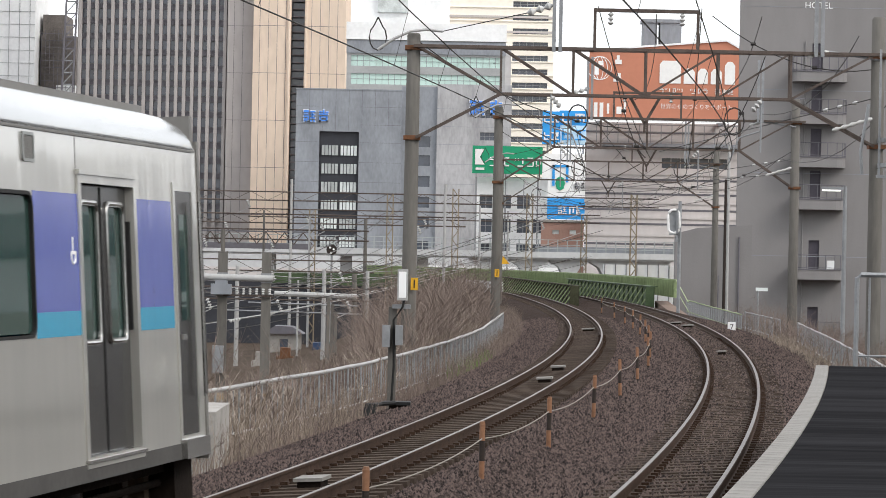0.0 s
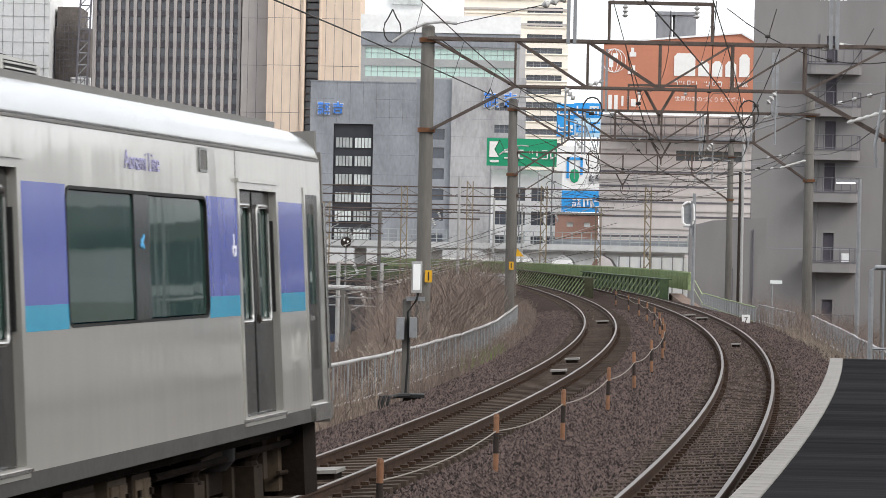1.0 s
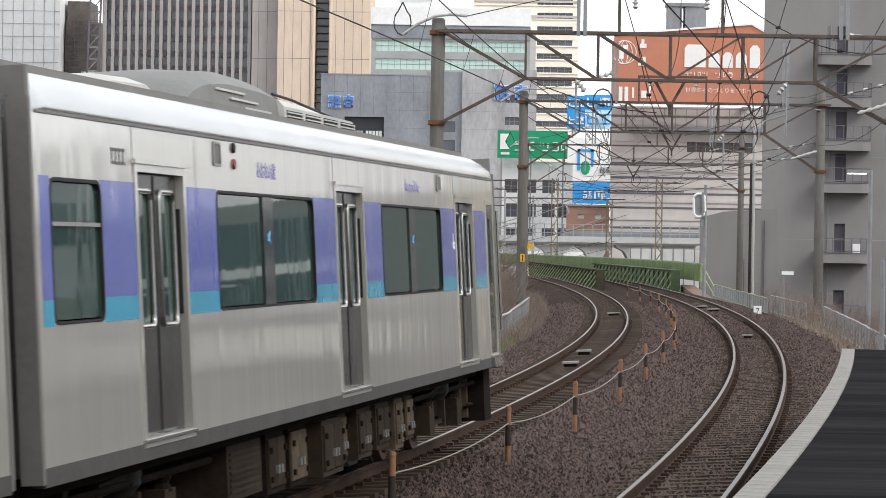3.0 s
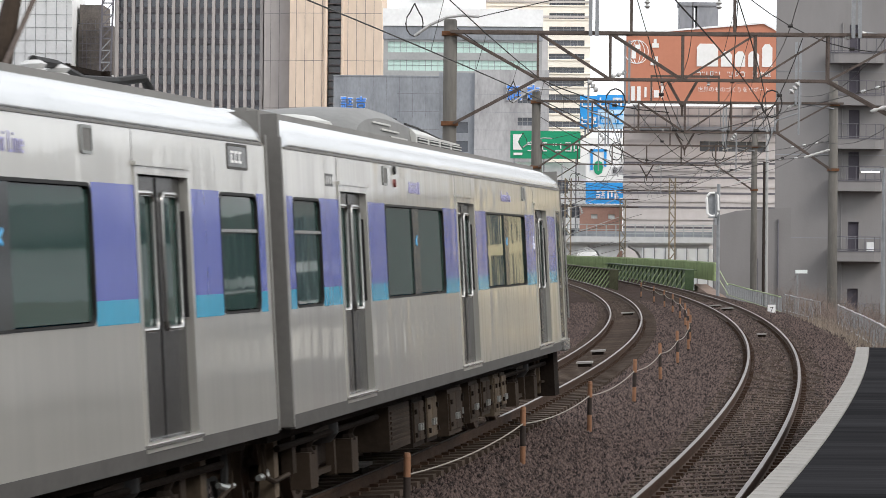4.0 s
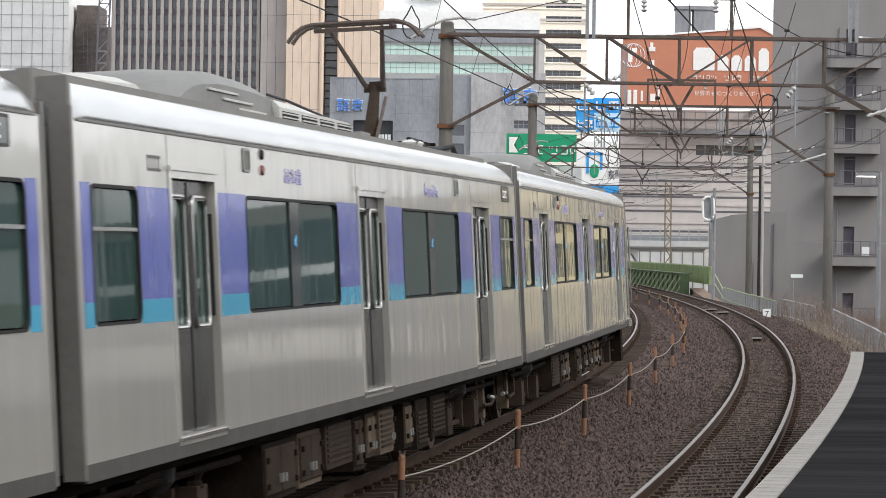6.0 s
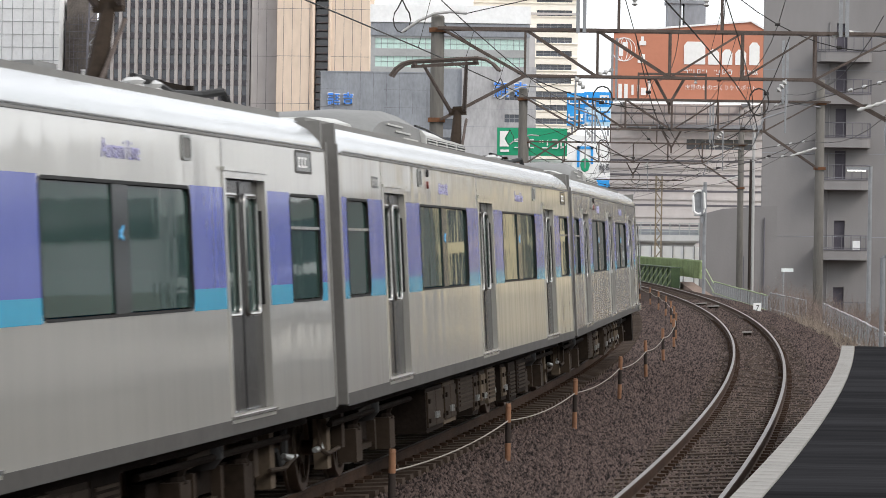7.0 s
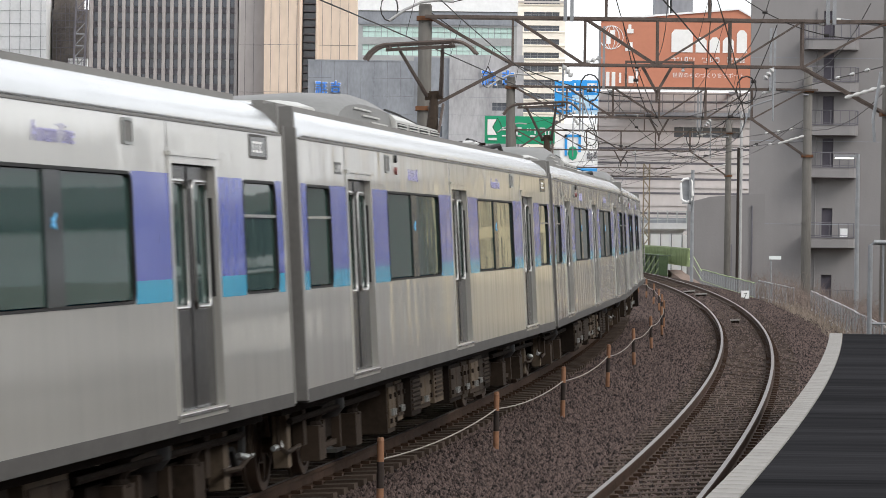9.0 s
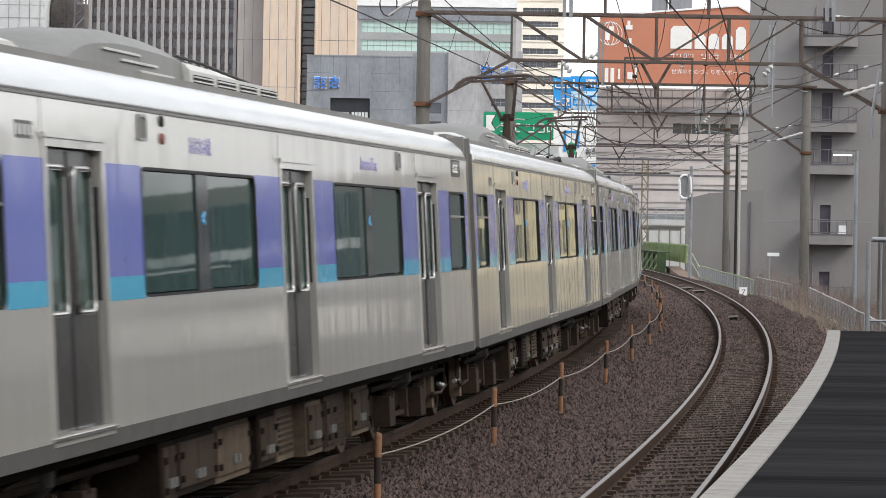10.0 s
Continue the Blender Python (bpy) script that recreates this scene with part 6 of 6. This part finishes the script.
    lettering(s7, "7", 0.3, Matrix.Translation((11.07, 122.88, -0.05)) @ Euler((radians(90), 0, 0)).to_matrix().to_4x4(), BLACKB)
    # signals, lamps and masts on the hotel side
    k = empty("railway_signal", "black colour-light signal with a lit green lamp", "signal")
    part("head", Mb().loft([[(12.55 + 0.42 * math.sin(a * 0.5236), y, z + 0.42 * math.cos(a * 0.5236) + (0.55 if a in (0, 1, 2, 3, 9, 10, 11) else -0.55)) for a in range(12)] for y, z in ((87.0, 6.1), (87.25, 6.1))]), BLACKB, k)
    part("lamp", Mb().tube([(12.45, 86.98, 5.62), (12.45, 86.93, 5.62)], 0.13, 14), mat("green_lamp", (0.03, 0.75, 0.45), 0.3, emit=1.2), k)
    part("hood", Mb().tube([(12.45, 86.98, 5.66), (12.45, 86.7, 5.66)], 0.16, 10), BLACKB, k)
    part("bracket", Mb().bar((12.45, 87.2, 6.0), (12.1, 89.85, 6.0), 0.12).bar((12.45, 87.2, 5.3), (12.1, 89.85, 5.3), 0.12), GALV, k)
    part("ladder", Mb().box(11.78, 11.84, 87.6, 87.66, 4.9, 8.4).box(12.0, 12.06, 87.6, 87.66, 4.9, 8.4).box(11.7, 12.6, 87.3, 87.4, 4.9, 4.98), GALV, k)
    part("pipe", Mb().tube([(11.5, 87.6, 6.9), (11.3, 87.6, 5.6), (11.35, 87.6, 5.0)], 0.05, 6), GALV, k)
    m = empty("signal_back", "white oval signal back on a grey post", "signal")
    part("post", Mb().tube([(12.1, 165, -1.2), (12.1, 165, 5.6)], 0.09, 8), GALV, m)
    part("ring", Mb().tube([(11.78 + 0.3 * math.sin(a * 0.5236), 164.8, 4.55 + (0.3 * math.cos(a * 0.5236) + (0.3 if math.cos(a * 0.5236) > 0 else -0.3))) for a in range(13)], 0.07, 6), WHITE, m)
    part("back_plate", Mb().loft([[(11.78 + 0.27 * math.sin(a * 0.5236), y, 4.55 + (0.27 * math.cos(a * 0.5236) + (0.3 if math.cos(a * 0.5236) > 0 else -0.3))) for a in range(12)] for y in (164.85, 164.9)]), GALV, m)
    part("cage", Mb().box(11.55, 12.05, 164.7, 164.9, 3.85, 3.92).box(11.9, 12.0, 164.7, 164.9, 3.5, 5.2), GALV, m)
    for x, y, z1, lab, c in ((17.55, 199.0, 9.9, "slim pale steel pole", YARDP), (17.35, 198.5, 7.6, "slim black pole with bands", BLACKB), (17.75, 201.0, 9.4, "slim pale steel pole", YARDP)):
        Mb().tube([(x, y, -6), (x, y, z1)], [0.11, 0.08], 10).thing("utility_pole", c, label=lab, category="pole", smooth=True)
    l = empty("yard_lamp", "grey lamp post with a lit white lamp head", "lamp post")
    part("post", Mb().tube([(12.45, 100, -1.5), (12.45, 100, 4.95)], [0.08, 0.06], 10), GALV, l)
    part("head", Mb().box(11.72, 12.4, 99.9, 100.1, 4.84, 4.93), GALV, l)
    part("tube", Mb().box(11.74, 12.3, 99.9, 100.1, 4.80, 4.835), LAMPGLOW, l)
    l = empty("path_lamp", "small pale lamp on a thin post", "lamp post")
    part("post", Mb().tube([(14.7, 150, -2.0), (14.7, 150, 1.25)], 0.04, 8), GALV, l)
    part("head", Mb().box(14.6, 15.15, 149.9, 150.1, 1.2, 1.36), WINPALE, l)
    f = empty("platform_gate", "blue-grey tubular barrier frame at the platform end", "gate")
    part("frame", Mb().tube([(5.87, 45.6, 1.1), (5.87, 45.6, 2.36), (5.92, 45.6, 2.40), (7.6, 45.6, 2.40), (7.6, 45.6, 1.1)], 0.035, 8), GALV, f, smooth=True)
    for u in (6.05, 6.5, 7.0):
        part("upright", Mb().tube([(u, 45.6, 1.1), (u, 45.6, 2.36)], 0.018, 6), GALV, f)
    part("cross_rail", Mb().tube([(5.87, 45.6, 1.25), (7.6, 45.6, 1.25)], 0.02, 6), GALV, f)
    p = pole("catenary_pole", 10.55, 75.0, -1.4, 4.5, 0.12, 0.1, "slim grey pole by the fence")


lineside_gear()


LATTICE = mat("tan_lattice_steel", (0.24, 0.20, 0.145), 0.75, 0.2, 0.3, 1, spec=0.15)


def lattice_mast(x, y, z0, z1, w=0.55, material=LATTICE):
    m = empty("lattice_mast", "slender lattice steel mast", "mast", pose(x, y, z0), "lattice masts")
    h = z1 - z0
    for sx in (-w / 2, w / 2):
        for sy in (-w / 2, w / 2):
            part("leg", Mb().box(sx - 0.05, sx + 0.05, sy - 0.05, sy + 0.05, 0, h), material, m)
    n = int(h / 0.75)
    mb = Mb()
    for k in range(n):
        a, b = h * k / n, h * (k + 1) / n
        s = 1 if k % 2 else -1
        mb.bar((-s * w / 2, -w / 2, a), (s * w / 2, -w / 2, b), 0.07).bar((-s * w / 2, w / 2, a), (s * w / 2, w / 2, b), 0.07)
    tagged(part("lacing", mb, material, m), kind="stuff")


for x, y, z1 in ((-5.0, 300, 8.2), (1.1, 300, 8.8), (8.0, 300, 8.5), (17.7, 300, 8.6), (-12.2, 300, 6.6), (14.4, 330, 7.0)):
    lattice_mast(x, y, -6, z1)


def yard():
    for x, y, z1, r, mt in ((-14.2, 300, 9.4, 0.15, YARDP), (0.1, 290, 9.0, 0.16, YARDP), (-7.0, 290, 5.7, 0.2, POLEM), (-15.6, 280, 6.2, 0.12, POLEM), (-10.8, 260, 5.5, 0.11, YARDP), (-16.4, 240, 4.2, 0.2, POLEM), (-7.7, 210, 1.5, 0.17, YARDP), (-14.0, 220, 1.6, 0.17, YARDP), (-6.0, 220, 1.2, 0.22, POLEM), (-5.2, 224, 1.4, 0.16, YARDP), (-10.2, 228, 0.6, 0.09, YARDP), (-3.0, 270, 7.0, 0.12, YARDP), (3.6, 320, 7.6, 0.13, YARDP), (6.8, 340, 7.4, 0.13, YARDP)):
        Mb().tube([(x, y, -6), (x, y, z1)], [r, r * 0.8], 10).thing("yard_pole", mt, label="plain pole in the lower rail yard", category="pole", group="yard poles", smooth=True)
    for y, x0, x1, z in ((300, -26, 20, 7.4), (290, -24, 2, 5.2), (260, -22, -6, 3.6), (235, -20, -5, 1.2), (215, -18, -4, -0.6), (330, -20, 16, 6.2)):
        b = empty("yard_portal", "pale pipe portal over the yard tracks", "portal beam", group="yard portals")
        for dz in (0, 0.8):
            part("pipe", Mb().tube([(x0, y, z + dz), (x1, y, z + dz)], 0.07 if y > 250 else 0.06, 6), IRON, b)
        n = int((x1 - x0) / 1.6)
        mb = Mb()
        for k in range(n):
            u = x0 + 1.6 * k
            s = k % 2
            mb.bar((u, y, z + 0.8 * s), (u + 1.6, y, z + 0.8 * (1 - s)), 0.04)
        tagged(part("lacing", mb, IRON, b), kind="stuff")
        for k in range(3):
            u = x0 + (x1 - x0) * (k + 0.5) / 3
            insulator(b, (u, y - 0.2, z), (u + 0.3, y - 0.2, z - 0.7), 4, 0.16)
            part("hanger", Mb().bar((u + 0.3, y - 0.2, z - 0.7), (u - 0.8, y - 0.2, z - 1.2), 0.06), YARDP, b)
    rng = random.Random(9)
    w = empty("yard_wires", "tangle of wires over the yard", "wire")
    for k in range(26):
        a = Vector((rng.uniform(-22, -8), rng.uniform(170, 220), rng.uniform(-2.6, 1.6)))
        b = Vector((rng.uniform(-8, 14), rng.uniform(260, 340), rng.uniform(2, 7.2)))
        part("wire", Mb().tube([a.lerp(b, i / 6) - Vector((0, 0, 0.8 * 4 * (i / 6) * (1 - i / 6))) for i in range(7)], 0.022, 4), WIRE if k % 4 else YARDP, w)
    for k in range(3):
        p = empty("pipe_rack", "pale horizontal pipes on short brackets in the yard", "pipes", group="pipe racks")
        y = 196 + 7 * k
        z = 0.25 - 0.75 * k + rng.uniform(-0.2, 0.2)
        part("pipe", Mb().tube([(-10.2 - 2 * k, y, z), (-5.2, y, z - 0.1)], 0.16 if k == 0 else 0.05, 8), YARDP if k == 0 else GALV, p)
        part("stand", Mb().box(-7, -6.8, y - 0.1, y + 0.1, -6, z), POLEM, p)
    s = empty("shed", "small pale shed with a dark pitched roof in the yard", "shed")
    part("wall", Mb().box(-13.2, -10.7, 244, 247, -6, -3.6), CONC, s)
    part("roof", Mb().loft([[(-13.5, y, -3.6), (-10.4, y, -3.6), (-11.3, y, -3.05), (-12.6, y, -3.0)] for y in (243.6, 247.4)]), SPANDREL, s)
    part("window", Mb().box(-12.2, -11.6, 243.95, 244.0, -4.6, -4.0), WINDARK, s)
    for x, y, c in ((-12.0, 215, CONC), (-9.2, 240, mat("faded_navy_machine", (0.03, 0.06, 0.13), 0.6, 0, 0.3, 1)), (-8.2, 243, mat("dull_green_machine", (0.04, 0.10, 0.09), 0.6, 0, 0.3, 1)), (-10.9, 226, RUST)):
        u = empty("yard_machine", "small maintenance machine standing in the yard", "machine", pose(x, y, -6))
        part("body", Mb().box(-0.6, 0.6, -0.6, 0.6, 0.2, 1.3).box(-0.35, 0.35, -0.5, 0.5, 1.3, 1.9), c, u)
        part("base", Mb().box(-0.7, 0.7, -0.7, 0.7, 0, 0.2), UNDER, u)
    t = empty("transformer", "grey switch gear on two concrete posts with a pale pipe", "switch gear")
    for x in (-8.05, -6.45):
        part("post", Mb().box(x - 0.17, x + 0.17, 117.9, 118.24, -6, 2.55), POLEM, t)
        part("band", Mb().box(x - 0.19, x + 0.19, 117.88, 118.26, 1.42, 1.78), GALV, t)
        part("number_plate", Mb().box(x - 0.12, x + 0.12, 117.885, 117.895, -2.9, -2.65), YELLOW, t)
    part("pipe", Mb().tube([(-9.8, 117.9, 1.62), (-6.2, 117.9, 1.58)], 0.13, 10), YARDP, t, smooth=True)
    part("switch_box", Mb().box(-8.45, -7.72, 117.6, 118.3, 0.98, 1.36).box(-8.30, -7.85, 117.65, 117.9, 1.36, 1.5), GREYPANEL, t)
    part("cross_bar", Mb().bar((-8.0, 117.8, 0.95), (-6.2, 117.8, 0.95), 0.07), IRON, t)
    for k in range(6):
        insulator(t, (-7.5 + 0.24 * k, 117.75, 0.98), (-7.5 + 0.24 * k, 117.75, 1.22), 3, 0.06)
    insulator(t, (-7.75, 117.7, 0.0), (-7.35, 117.7, 0.10), 4, 0.07)
    part("relay_case", Mb().box(-8.35, -7.95, 117.6, 117.9, -1.9, -0.9), GALV, t)
    d = empty("disc_signal", "round black disc signal with white lamps on a thin post", "signal")
    part("post", Mb().tube([(-10.35, 300, -6), (-10.35, 300, 2.4)], 0.1, 8), GALV, d)
    part("disc", Mb().tube([(-10.35, 299.8, 2.9), (-10.35, 299.6, 2.9)], 0.5, 16), BLACKB, d)
    for u, z in ((-0.15, 3.1), (0.18, 2.95), (-0.05, 2.6)):
        part("lamp", Mb().tube([(-10.35 + u, 299.6, z), (-10.35 + u, 299.55, z)], 0.1, 8), WHITE, d)
    b = empty("footbridge", "grey steel footbridge deck over the yard", "footbridge")
    part("deck", Mb().box(-40, -13.6, 330, 333, 2.9, 3.5), SPANDREL, b)
    part("truss", Mb().box(-40, -13.6, 330, 330.1, 4.6, 4.75), SPANDREL, b)
    for k in range(14):
        part("brace", Mb().bar((-40 + 1.9 * k, 330, 3.4), (-39.05 + 1.9 * k, 330, 4.6), 0.1).bar((-39.05 + 1.9 * k, 330, 4.6), (-38.1 + 1.9 * k, 330, 3.4), 0.1), IRON, b)
    c = empty("concrete_stub", "grey concrete parapet stub beside the track", "parapet", kind="structure")
    part("block", Mb().box(-3.7, -3.2, 46.0, 49.0, -0.9, 0.25), CONC, c)


yard()


def plants(name, material, seed, count, where, tall, thin, arms, label, category, low=0.25):
    """Thin bare stems with side twigs, scattered over a strip beside a track."""
    rng = random.Random(seed)
    vs, fs = [], []

    def stick(p, q, r0, r1):
        o = len(vs)
        for c, r in ((p, r0), (q, r1)):
            vs.extend(((c[0] + r, c[1], c[2]), (c[0] - r * 0.5, c[1] + r * 0.9, c[2]), (c[0] - r * 0.5, c[1] - r * 0.9, c[2])))
        fs.extend(((o, o + 1, o + 4, o + 3), (o + 1, o + 2, o + 5, o + 4), (o + 2, o, o + 3, o + 5)))

    for _ in range(count):
        p, k = where(rng)
        h = rng.uniform(*tall) * k
        a, lean = rng.uniform(0, 6.283), rng.uniform(0.04, 0.6)
        q = (p[0] + h * lean * math.cos(a) * 0.4, p[1] + h * lean * math.sin(a) * 0.4, p[2] + h * 0.55)
        e = (q[0] + h * lean * math.cos(a + 0.4), q[1] + h * lean * math.sin(a), p[2] + h)
        stick(p, q, thin, thin * 0.75)
        stick(q, e, thin * 0.75, thin * 0.3)
        for _k in range(arms):
            f = rng.uniform(low, 0.97)
            s = (p[0] + (e[0] - p[0]) * f, p[1] + (e[1] - p[1]) * f, p[2] + h * f)
            b = rng.uniform(0, 6.283)
            L = h * rng.uniform(0.12, 0.32)
            stick(s, (s[0] + L * math.cos(b) * 0.8, s[1] + L * math.sin(b) * 0.8, s[2] + L * rng.uniform(0.2, 0.9)), thin * 0.5, thin * 0.25)
    me = bpy.data.meshes.new(name)
    me.from_pydata(vs, [], fs)
    me.materials.append(material)
    tagged(new(name, me), label, category, kind="stuff")


def strip(c, o0, o1, y0, y1, z_of, dense=1.0):
    def where(rng):
        y = y0 + (y1 - y0) * rng.random() ** dense
        o = rng.uniform(o0, o1)
        p = beside(c, y, o)
        clump = 0.65 + 0.6 * abs(noise.noise((p.x * 0.35, p.y * 0.12, 3.0)))
        if o < 0 and 62 < p.y < 175 and p.x < -0.022 * p.y:
            clump *= 0.30 + 0.25 * rng.random()  # low growth at the edge of the yard clearing
        return (p.x, p.y, z_of(o)), clump
    return where


left_z = lambda o: float(np.interp(-o, (2.3, 3.4, 4.4, 6, 9, 14, 24), (-0.36, -0.75, -1.0, -1.45, -2.6, -4.6, -5.8)))
right_z = lambda o: float(np.interp(o, (2.1, 3.2, 5.0, 7.0, 12.0), (-0.34, -0.45, -0.9, -1.7, -4.2)))
plants("dry_brush", TWIG, 1, 5200, strip(CL, -11.0, -3.9, 58, 185, left_z, 1.2), (1.3, 3.1), 0.011, 8, "tangle of bare brown brush on the embankment", "brush")
plants("tall_brush", TWIG, 11, 2100, strip(CL, -9.0, -4.2, 84, 180, left_z), (2.2, 4.4), 0.013, 11, "tall bare thicket on the embankment", "brush")
plants("dry_reeds", STRAW, 2, 3000, strip(CL, -9.0, -3.9, 48, 130, left_z, 1.2), (0.8, 1.9), 0.011, 3, "pale dry reeds on the embankment", "reeds")
plants("reed_heads", PLUME, 31, 800, strip(CL, -8.5, -4.2, 56, 130, left_z, 1.1), (0.7, 1.9), 0.009, 12, "pale feathery reed heads on the embankment", "reeds", 0.78)
plants("reed_thicket", PLUME, 32, 220, strip(CL, -14.0, -7.0, 80, 150, left_z), (1.8, 3.6), 0.014, 16, "pale dead reeds at the yard edge", "reeds", 0.55)
plants("yard_reeds", STRAW, 21, 420, strip(CL, -15.0, -10.5, 105, 135, left_z), (2.6, 5.0), 0.016, 9, "pale dead reeds and creepers below the embankment", "reeds")
plants("shoulder_grass", STRAW, 3, 600, strip(CL, -4.6, -2.5, 37, 64, left_z), (0.18, 0.95), 0.006, 3, "withered straw grass beside the track", "grass")
plants("shoulder_twigs", TWIG, 4, 4800, strip(CL, -4.6, -2.4, 37, 170, left_z), (0.2, 0.8), 0.006, 5, "low brown weeds beside the track", "weeds")
plants("hotel_brush", TWIG, 5, 2600, strip(CR, 2.9, 7.5, 52, 150, right_z), (0.6, 1.7), 0.009, 6, "bare brown shrubs behind the fence", "brush")
plants("hotel_weeds", STRAW, 6, 1500, strip(CR, 2.2, 4.0, 50, 120, right_z), (0.15, 0.6), 0.007, 3, "dry weeds along the ballast edge", "weeds")
plants("green_weeds", WEED, 7, 110, strip(CL, -3.4, -2.6, 84, 98, left_z), (0.15, 0.45), 0.012, 4, "small patch of green weeds", "weeds")


# ---- the station side, behind and beside the camera ----
def station_side():
    # out-of-view roof, added to hold skylight off the platform and train
    s = empty("station_canopy", "unseen roof added over the platform behind the camera to cut skylight", "canopy", kind="structure")
    part("roof", Mb().box(-0.6, 9.5, -60, 6, 5.0, 5.3), PALEWALL, s)
    for y in (-50, -38, -26, -14, -4):
        part("column", Mb().box(6.0, 6.3, y, y + 0.3, 1.1, 5.0), GALV, s)
    v = empty("station_viaduct", "pale elevated viaduct beyond the platform", "viaduct", kind="structure")
    part("parapet", Mb().box(17.0, 17.6, -120, 38, 5.6, 7.6), VIAM, v)
    part("deck", Mb().box(17.0, 40, -120, 38, 4.3, 5.6), CONC, v)
    part("wall", Mb().box(22.0, 22.6, -120, 38, -6, 4.3), HOTELM, v)
    for y in range(-114, 38, 12):
        part("pier", Mb().box(18.0, 19.6, y, y + 1.6, -6, 4.3), CONC, v)
    b = empty("station_building", "long dark grey building beyond the platform", "building", kind="structure")
    part("wall", Mb().box(52, 70, -140, 150, -6, 11), GREYCONC, b)
    for k in range(3):
        part("window_strip", Mb().box(51.9, 52.0, -130, 148, -2 + 4.2 * k, 0.0 + 4.2 * k), WINDARK, b)
    part("end_block", Mb().box(38, 130, 150, 175, -6, 7.5), HOTELM, b)
    part("upper_block", Mb().box(38, 130, 152, 175, 7.5, 12), PALEWALL, b)
    for z0, z1, m_ in ((-6, -0.2, WINDARK), (-0.2, 1.3, CREAM), (1.3, 2.1, WINDARK), (2.1, 2.5, PALEWALL), (2.5, 3.9, WINDARK), (3.9, 4.4, PALEWALL), (4.4, 6.6, WINDARK)):
        part("storey_band", Mb().box(38.5, 128, 149.7, 150.0, z0, z1 - 0.02), m_, b)
    for k in range(40):
        part("mullion", Mb().box(39 + 2.2 * k, 39.2 + 2.2 * k, 149.5, 149.7, -6, 6.6), GREYPANEL, b)
    part("back_block", Mb().box(-60, 50, -140, -120, -6, 22), GREYCONC, b)
    c = empty("cream_building", "sunlit cream office building past the hotel, mirrored in the train", "building", kind="structure")
    hs = [(36 + 3.6 * k + 0.5 * (k % 3), 38.1 + 3.6 * k + 0.3 * (k % 2), z, z + 3.2) for k in range(13) for z in (-5.5, -2, 2.2, 6.4, 10.6, 14.8, 19.0)]
    facade(c, 33.0, 84, 300.0, -6, 34, 12, SUNCREAM, hs, WINDARK, 0.6)
    r = empty("ramp_viaduct", "pale curved ramp with a railing beyond the platform", "viaduct", kind="structure")
    for z0, z1, m_ in ((3.6, 4.6, VIAM), (2.6, 3.6, CONC)):
        part("parapet", Mb().loft([[(34 + 14 * (k / 8) ** 2, 50 + 11 * k, z0), (34 + 14 * (k / 8) ** 2, 50 + 11 * k, z1), (34.5 + 14 * (k / 8) ** 2, 50 + 11 * k, z1), (34.5 + 14 * (k / 8) ** 2, 50 + 11 * k, z0)] for k in range(9)]), m_, r)
    for k in range(9):
        part("pier", Mb().box(34.6 + 14 * (k / 8) ** 2, 35.8 + 14 * (k / 8) ** 2, 50 + 11 * k, 51 + 11 * k, -6, 2.6), CONC, r)


station_side()
stones()


# ---- what moves ----
# seconds, metres run by the front of the train along its track from y = -80
RUN = ((0.0, 106.43), (0.5, 108.48), (1.0, 110.75), (1.5, 113.25), (2.0, 115.95), (2.5, 118.84), (3.0, 121.91), (3.5, 125.16), (4.0, 128.59), (4.5, 132.26),
       (5.0, 136.12), (5.5, 140.12), (6.0, 144.32), (6.5, 148.72), (7.0, 153.31), (7.5, 158.14), (8.0, 163.17), (8.5, 168.33), (9.0, 173.68), (9.5, 179.34), (10.0, 185.19))
PITCH = 21.71


def motions():
    ys = [-80 + 0.1 * i for i in range(3300)]
    xs = [line_x(CL, y) for y in ys]
    run = [0.0]
    for a in range(1, len(ys)):
        run.append(run[-1] + math.hypot(xs[a] - xs[a - 1], 0.1))

    def spot(s):
        return Vector((np.interp(s, run, xs), np.interp(s, run, ys), 0))

    times, metres = [r[0] for r in RUN], [r[1] for r in RUN]
    for i, (car, sets) in enumerate(TRAIN):
        rows = []
        for t, s in RUN:
            c = s - HALF - PITCH * i
            a, b = spot(c - 6.9), spot(c + 6.9)
            d = b - a
            p = (a + b) / 2
            rows.append((t, pose(p.x, p.y, canted(0, 0)[1], 0, -CANT, -math.degrees(math.atan2(d.x, d.y)))))
        walk(car, rows)
        for ws in sets:
            y = ws.matrix_basis.translation.y
            rows = []
            for k in range(301):
                s = float(np.interp(k / 30, times, metres))
                rows.append((k / 30, pose(0, y, 0.43, -math.degrees((s - 106.43) / 0.43))))
            walk(ws, rows)


motions()
